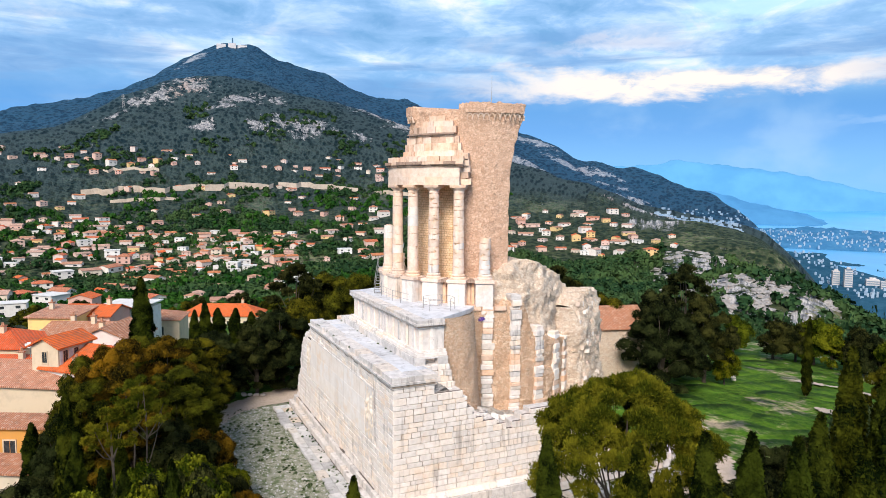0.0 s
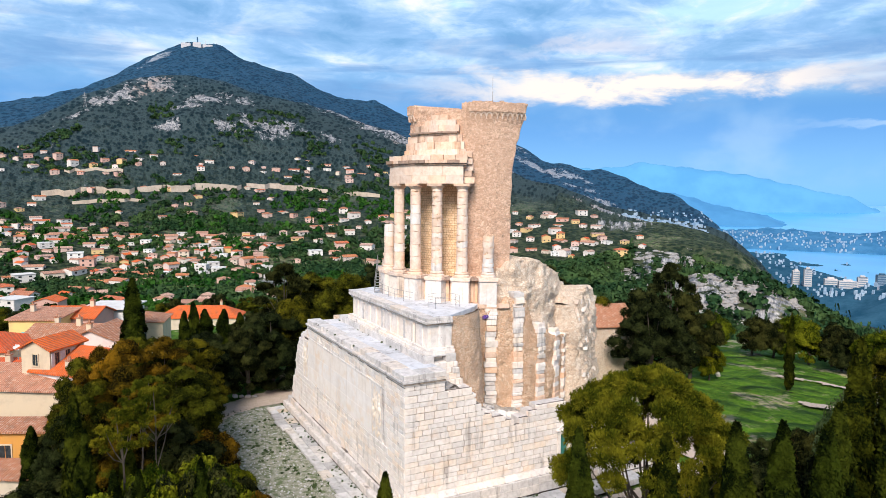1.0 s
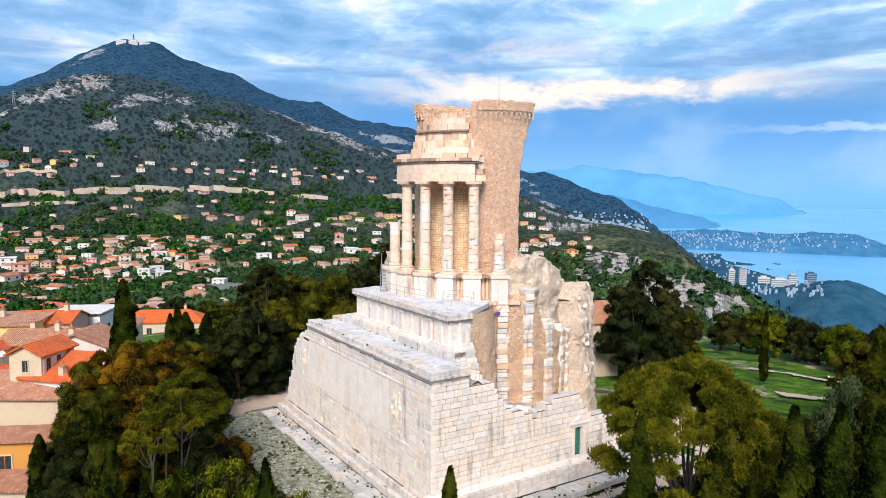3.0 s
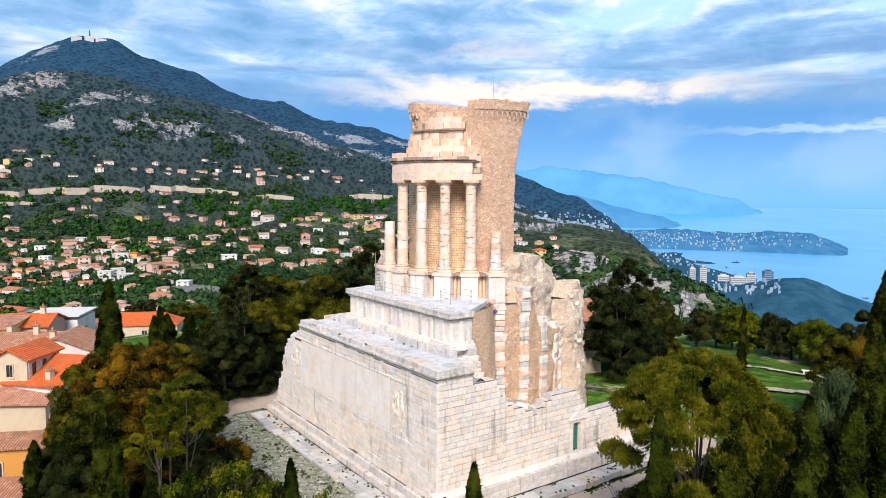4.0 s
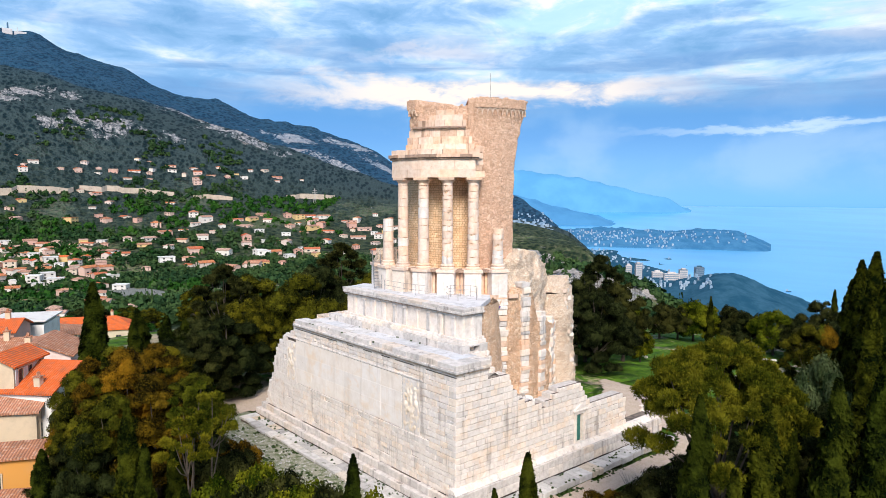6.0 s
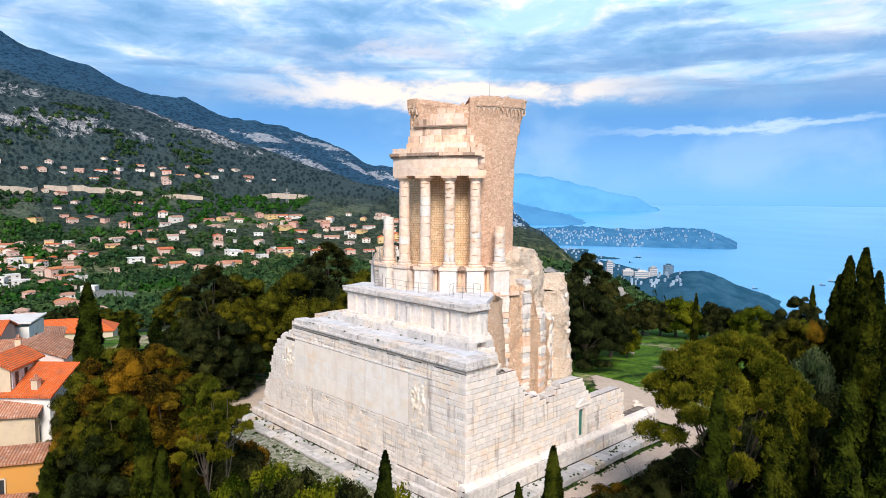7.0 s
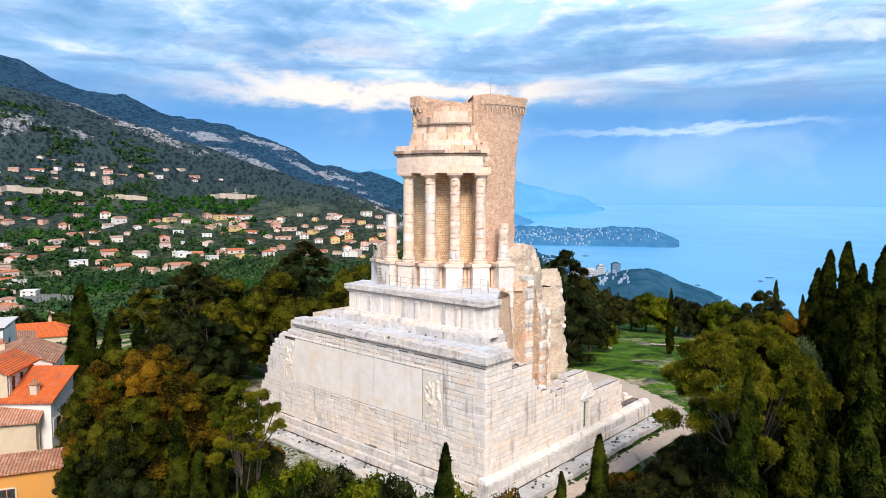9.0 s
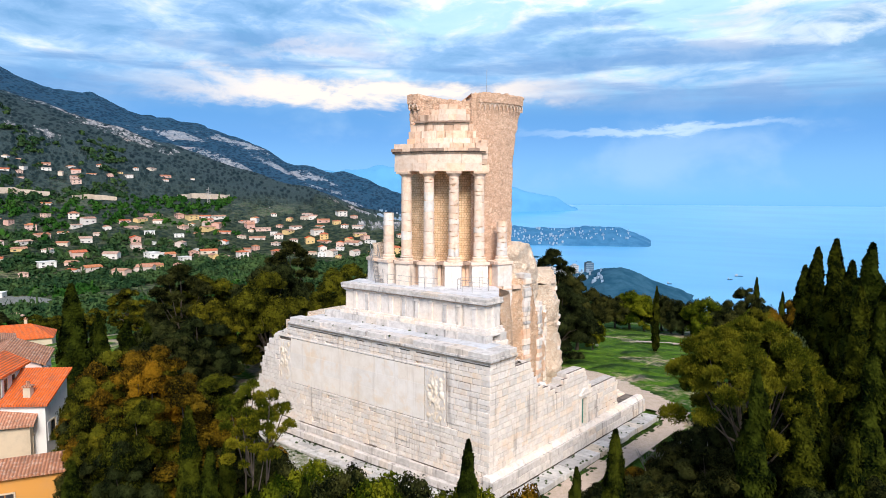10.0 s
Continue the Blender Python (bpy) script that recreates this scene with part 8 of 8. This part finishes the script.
def pylon(az, el, r, high):
    hit = meet(az, el, r)
    if not hit:
        return
    x, y, z, r = hit
    p = empty("pylon", "grey lattice power pylon on the hillside", "pylon", at=(x, y, z))
    p.rotation_euler = (0, 0, radians(-az))
    for sx in (-1, 1):
        for sy in (-1, 1):
            bm = bmesh.new()
            limb_into(bm, [(sx * high * 0.09, sy * high * 0.09, -1), (sx * high * 0.03, sy * high * 0.03, high * 0.6), (0, 0, high)], 0.28, 0.2, 4)
            part("leg", bm, METAL, p)
    for k, w in ((0.62, 0.16), (0.74, 0.14), (0.86, 0.11)):
        part("cross_arm", box_into(bmesh.new(), -w * high, w * high, -0.3, 0.3, k * high - 0.3, k * high + 0.3), METAL, p)
    for k in range(5):
        bm = bmesh.new()
        w0, w1 = high * (0.09 - 0.012 * k), high * (0.078 - 0.012 * k)
        limb_into(bm, [(-w0, -w0, high * 0.11 * k), (w1, -w1, high * 0.11 * (k + 1))], 0.16, 0.16, 4)
        limb_into(bm, [(w0, -w0, high * 0.11 * k), (-w1, -w1, high * 0.11 * (k + 1))], 0.16, 0.16, 4)
        part("brace", bm, METAL, p)


pylon(-60.2, -1.0, 700.0, 25)
pylon(-89.6, 6.1, 900.0, 28)


def summit_station():
    x, y = EYE.x + 2760 * math.sin(radians(-81.6)), EYE.y + 2760 * math.cos(radians(-81.6))
    z = land_z(x, y)
    s = empty("summit_station", "pale radio station with a mast on the summit", "building", at=(x, y, z))
    s.rotation_euler = (0, 0, radians(82))
    for k, (u, w, h) in enumerate(((-48, 34, 12), (-8, 30, 17), (30, 36, 11))):
        part("block", box_into(bmesh.new(), u - w / 2, u + w / 2, -8, 8, -10, h, 0.4), TOWER_PALE, s)
    bm = bmesh.new()
    limb_into(bm, [(-6, 0, 10), (-6, 0, 38)], 3.0, 2.2, 8)
    part("mast", bm, TOWER_BLUE, s)
    bm = bmesh.new()
    limb_into(bm, [(22, 0, 8), (22, 0, 26)], 1.0, 0.6, 6)
    part("mast", bm, TOWER_PALE, s)


summit_station()


def boat(az, r, long):
    x, y = EYE.x + r * math.sin(radians(az)), EYE.y + r * math.cos(radians(az))
    b = empty("boat", "grey barge lying on the calm sea", "boat", "boats on the sea", at=(x, y, SEA_Z))
    b.rotation_euler = (0, 0, radians(-az + 5))
    bm = box_into(bmesh.new(), -long / 2, long / 2, -2.2, 2.2, -0.5, 2.0)
    for v in bm.verts:
        if v.co.x > 0:
            v.co.y *= 0.35 if v.co.z > 1 else 0.2
    part("hull", bm, TOWER_BLUE, b)
    part("cabin", box_into(bmesh.new(), -long * 0.42, -long * 0.15, -1.4, 1.4, 2.0, 4.6, 0.2), TOWER_PALE, b)


boat(-16.34, 1561, 17)
boat(-21.62, 1372, 9)
boat(-17.0, 1490, 10)


# ---- paths and gravel in the park ----
def gravel(name, light, dark, green, amount):
    m, t, p = material(name)
    pos = position(t)
    n = noise_node(t, pos, 1.6, 8, 0.7)
    fine = noise_node(t, pos, 14, 5, 0.7)
    c = mix_color(t, smooth(t, fine, 0.35, 0.65), light, dark)
    c = mix_color(t, math_node(t, "MULTIPLY", smooth(t, n, 0.42, 0.62), amount), c, green)
    t.links.new(c, p.inputs["Base Color"])
    p.inputs["Roughness"].default_value = 0.95
    bump(t, p, fine, 0.7, 0.05)
    return m


def drape(name, label, poly, mat, lift, step=0.45, ragged=0.35):
    """A sheet that lies on the ground inside an outline."""
    xs, ys = [p[0] for p in poly], [p[1] for p in poly]
    nx, ny = int((max(xs) - min(xs)) / step) + 1, int((max(ys) - min(ys)) / step) + 1

    def inside(x, y):
        c = False
        for (ax, ay), (bx, by) in zip(poly, poly[1:] + poly[:1]):
            if (ay > y) != (by > y) and x < (bx - ax) * (y - ay) / (by - ay) + ax:
                c = not c
        return c
    verts, faces, key = [], [], {}
    ok = {}
    for i in range(nx + 1):
        for j in range(ny + 1):
            x, y = min(xs) + i * step, min(ys) + j * step
            ok[i, j] = inside(x + ragged * fbm((x * 0.7, y * 0.7, 1), 3), y + ragged * fbm((x * 0.7, y * 0.7, 5), 3))

    def vid(i, j):
        if (i, j) not in key:
            x, y = min(xs) + i * step, min(ys) + j * step
            key[i, j] = len(verts)
            verts.append((x, y, land_z(x, y) + lift + 0.05 * fbm((x, y, 7.0), 2)))
        return key[i, j]
    for i in range(nx):
        for j in range(ny):
            if ok[i, j] and ok[i + 1, j] and ok[i, j + 1] and ok[i + 1, j + 1]:
                faces.append((vid(i, j), vid(i + 1, j), vid(i + 1, j + 1), vid(i, j + 1)))
    return tagged(link(name, verts, faces, mat, smooth_faces=True), label, "path" if "path" in name else "ground", kind="structure")


PATH_GRAVEL = gravel("pink_gravel", (0.60, 0.48, 0.39), (0.46, 0.36, 0.29), (0.30, 0.24, 0.15), 0.3)
STONY = gravel("stony_ground", (0.42, 0.40, 0.33), (0.20, 0.20, 0.15), (0.075, 0.11, 0.03), 0.9)
# near-black colour holds the shade under the trees along with bare earth
EARTH = gravel("shaded_earth", (0.05, 0.042, 0.028), (0.03, 0.026, 0.018), (0.03, 0.04, 0.012), 0.5)
ROAD = gravel("pale_tarmac", (0.26, 0.25, 0.24), (0.15, 0.15, 0.15), (0.05, 0.07, 0.035), 0.9)
drape("road", "pale tarmac car park between the houses", LOT, ROAD, 0.8, 5.0, 2.0)
drape("ground_earth", "earth under the trees, darkened by shade in its colour", [(-60, -10), (-40, -13), (-28, -13.5), (-8, -11), (5, -10), (8.5, -3), (9, 30), (12, 60), (40, 70), (60, 20), (50, -20), (20, -45), (-30, -50), (-60, -30)], EARTH, 0.16, 0.8)
drape("stony_ground", "stony ground with tufts of grass beside the podium", [(-37, 0.3), (2.8, 0.3), (3, -9), (-8, -10), (-27, -10.5), (-34, -8.5), (-38, -4)], STONY, 0.26)
drape("gravel_path", "pink gravel path round the monument", [(-46, 8), (-40, 7), (-36, 1.5), (-36.5, -3), (-33, -7.5), (-26, -10), (-27, -13), (-36, -11), (-41, -5), (-44, 1)], PATH_GRAVEL, 0.34)
drape("gravel_path", "pink gravel path round the monument", [(2.0, -6), (2.4, 28), (0.5, 31), (-6, 31), (-13, 37), (-18, 43), (-16.5, 44), (-10, 42.5), (-5.0, 39.2), (0.5, 36.5), (4.2, 33), (5.4, 28), (5.0, 10), (5.6, 2), (5.6, -7)], PATH_GRAVEL, 0.34)
for pts in ([(-20, 72), (-8, 76), (4, 82), (4, 83.2), (-9, 77.6), (-21, 73.4)], [(-8, 60), (0, 66), (4, 72), (3, 73), (-2, 68), (-10, 62)]):
    drape("gravel_path", "worn pale footpath across the lawn", pts, PATH_GRAVEL, 0.3, 0.4, 0.6)


# ---- small things in the park ----
def boulder(name, x, y, z, s, mat, label, category, seed, group=""):
    r_ = random.Random(seed)
    bm = box_into(bmesh.new(), -s, s, -s * 0.7, s * 0.7, -s * 0.4, s * 0.55, s * 0.22, s * 0.12, r_)
    ob = part(name, bm, mat)
    ob.matrix_basis = pose(x, y, z, r_.uniform(-8, 8), r_.uniform(-8, 8), r_.uniform(0, 180))
    return tagged(ob, label, category, group)


for k, (x, y, s) in enumerate(((-42.4, -4.6, 0.42), (-41.9, -3.9, 0.3), (-41.3, -3.2, 0.36), (-41.0, -2.4, 0.3), (-24.0, 64.0, 0.5), (-22.6, 62.6, 0.35), (-2.4, 31.5, 0.55), (-3.6, 33.0, 0.45), (-5.0, 34.2, 0.6), (-1.6, 30.2, 0.4), (-6.2, 35.6, 0.35), (-4.2, 32.0, 0.3))):
    boulder("fallen_stone", x, y, land_z(x, y) + 0.3 + s * 0.25, s, WHITE_STONE, "loose pale limestone block lying by the path", "stone", 60 + k, "fallen stones by the path")


def bench(x, y, turn):
    z = land_z(x, y)
    b = empty("stone_bench", "pale stone slab bench standing on the lawn", "bench", at=(x, y, z))
    b.rotation_euler = (0, 0, radians(turn))
    part("seat", box_into(bmesh.new(), -1.1, 1.1, -0.3, 0.3, 0.4, 0.55, 0.03), WHITE_STONE, b)
    for s in (-1, 1):
        part("leg", box_into(bmesh.new(), s * 0.75 - 0.12, s * 0.75 + 0.12, -0.25, 0.25, -0.1, 0.4, 0.02), WHITE_STONE, b)


bench(-9.8, 79.2, 30)


def bare_shrub(x, y, high, seed):
    g = random.Random(seed)
    z = land_z(x, y)
    s = empty("bare_shrub", "leafless grey shrub beside the gravel path", "shrub", "bare shrubs", at=(x, y, z))
    for k in range(13):
        a, lean = g.uniform(0, 6.28), g.uniform(0.25, 0.9)
        h = high * g.uniform(0.6, 1.0)
        d = Vector((math.cos(a), math.sin(a), 0)) * lean * h * 0.6
        bm = bmesh.new()
        limb_into(bm, [(0, 0, -0.2), d * 0.4 + Vector((0, 0, h * 0.5)), d + Vector((g.uniform(-0.2, 0.2), g.uniform(-0.2, 0.2), h))], 0.045, 0.012, 4)
        for q in range(3):
            t0 = d * 0.5 + Vector((0, 0, h * g.uniform(0.5, 0.75)))
            limb_into(bm, [t0, t0 + Vector((g.uniform(-0.6, 0.6), g.uniform(-0.6, 0.6), h * 0.3))], 0.022, 0.008, 4)
        part("limb", bm, DRY_WOOD, s)


DRY_WOOD = plain("dry_grey_wood", (0.34, 0.31, 0.28), (0.22, 0.20, 0.18), 6.0, 0.9)
for k, (x, y, h) in enumerate(((7.6, 13.0, 3.4), (9.6, 15.4, 3.6), (12.8, 10.6, 5.0), (18.4, -1.2, 6.0))):
    bare_shrub(x, y, h, 90 + k)

PINK_LEAF = leaf("dusky_pink_leaf", (0.02, 0.006, 0.005), (0.10, 0.035, 0.025), (0.22, 0.09, 0.06), 0.6)
blossom = make_broad("shrub", 35, "dusky pink shrub among the dark trees", PINK_LEAF, 1.6, 3.0, 22, 200, 0.08, 0.05, 0.9, "shrub", clump=(0.2, 0.4))
stand(blossom, 9.4, 36.6, 4.2, 3.2, 2.0, 1.6)

# purple flowers rooted in the rubble
TUFT_LEAF = leaf("purple_flower", (0.05, 0.02, 0.16), (0.14, 0.06, 0.40), (0.26, 0.14, 0.6), 3.0)
flower = empty("flower_tuft", "small tuft of purple flowers growing from the rubble", "flowers", at=tuple(ring_point(10.0, -24.1, 12.95)))
g_f = np.random.default_rng(4)
pt, nn = blob_points([(0, 0, 0), (0.15, 0.1, 0.1)], [0.26, 0.18], 260, g_f, 0.8)
leaf_cloud("bloom", pt, nn, 0.05, TUFT_LEAF, flower, g_f)


# ---- tufts of weed on the terraces, the plinth and the stony ground ----
def weeds():
    g = np.random.default_rng(12)
    pts, nor = [], []

    def tuft(x, y, z, r):
        k = int(26 * (r / 0.2))
        d = g.normal(size=(k, 3))
        d /= np.linalg.norm(d, axis=1, keepdims=True)
        d[:, 2] = np.abs(d[:, 2])
        pts.append(np.array((x, y, z)) + d * r * g.uniform(0.4, 1.0, size=(k, 1)) * np.array((1, 1, 0.7)))
        nor.append(d)
    for k in range(520):
        x, y = g.uniform(-36, 2.5), g.uniform(-10, -2.2)
        if fbm((x * 0.25, y * 0.25, 3.0), 3) > -0.05:
            tuft(x, y, land_z(x, y) + 0.28, g.uniform(0.08, 0.26))
    for k in range(60):
        tuft(g.uniform(-33, 0), g.uniform(-1.7, -0.6), -1.45, g.uniform(0.05, 0.16))
    for k in range(14):
        tuft(g.uniform(-24, -1), g.choice((3.05, 0.2)), 10.52, g.uniform(0.04, 0.12))
    for k in range(50):
        tuft(g.uniform(0.4, 2.2), g.uniform(0, 28), -1.02, g.uniform(0.05, 0.16))
    for k in range(120):
        y = g.uniform(-6, 28)
        tuft(2.3 + g.uniform(0, 0.8), y, land_z(2.6, y) + 0.36, g.uniform(0.06, 0.2))
    holder = leaf_cloud("weeds", np.concatenate(pts), np.concatenate(nor), 0.07, OLIVE_LEAF, None, g, 1.5)
    tagged(holder, "green weeds between the paving stones", "weeds", kind="stuff")


weeds()


def pebbles():
    """Loose stones scattered over the stony ground."""
    g = np.random.default_rng(14)
    bm = bmesh.new()
    bmesh.ops.create_icosphere(bm, subdivisions=1, radius=1.0)
    base = np.array([v.co[:] for v in bm.verts])
    tri_ = np.array([[v.index for v in f.verts] for f in bm.faces])
    bm.free()
    V, F = [], []
    for k in range(1100):
        x, y = g.uniform(-36, 2.5), g.uniform(-10, -2.4)
        s = g.uniform(0.03, 0.12)
        V.append(base * (1 + 0.2 * g.normal(size=(len(base), 1))) * s * np.array((1.3, 1, 0.6)) + np.array((x, y, land_z(x, y) + 0.28)))
        F.append(tri_ + k * len(base))
    tagged(link("loose_stone", np.concatenate(V).tolist(), np.concatenate(F).tolist(), PAVE_STONE), "loose stones on the bare ground", "stones", kind="stuff")


pebbles()
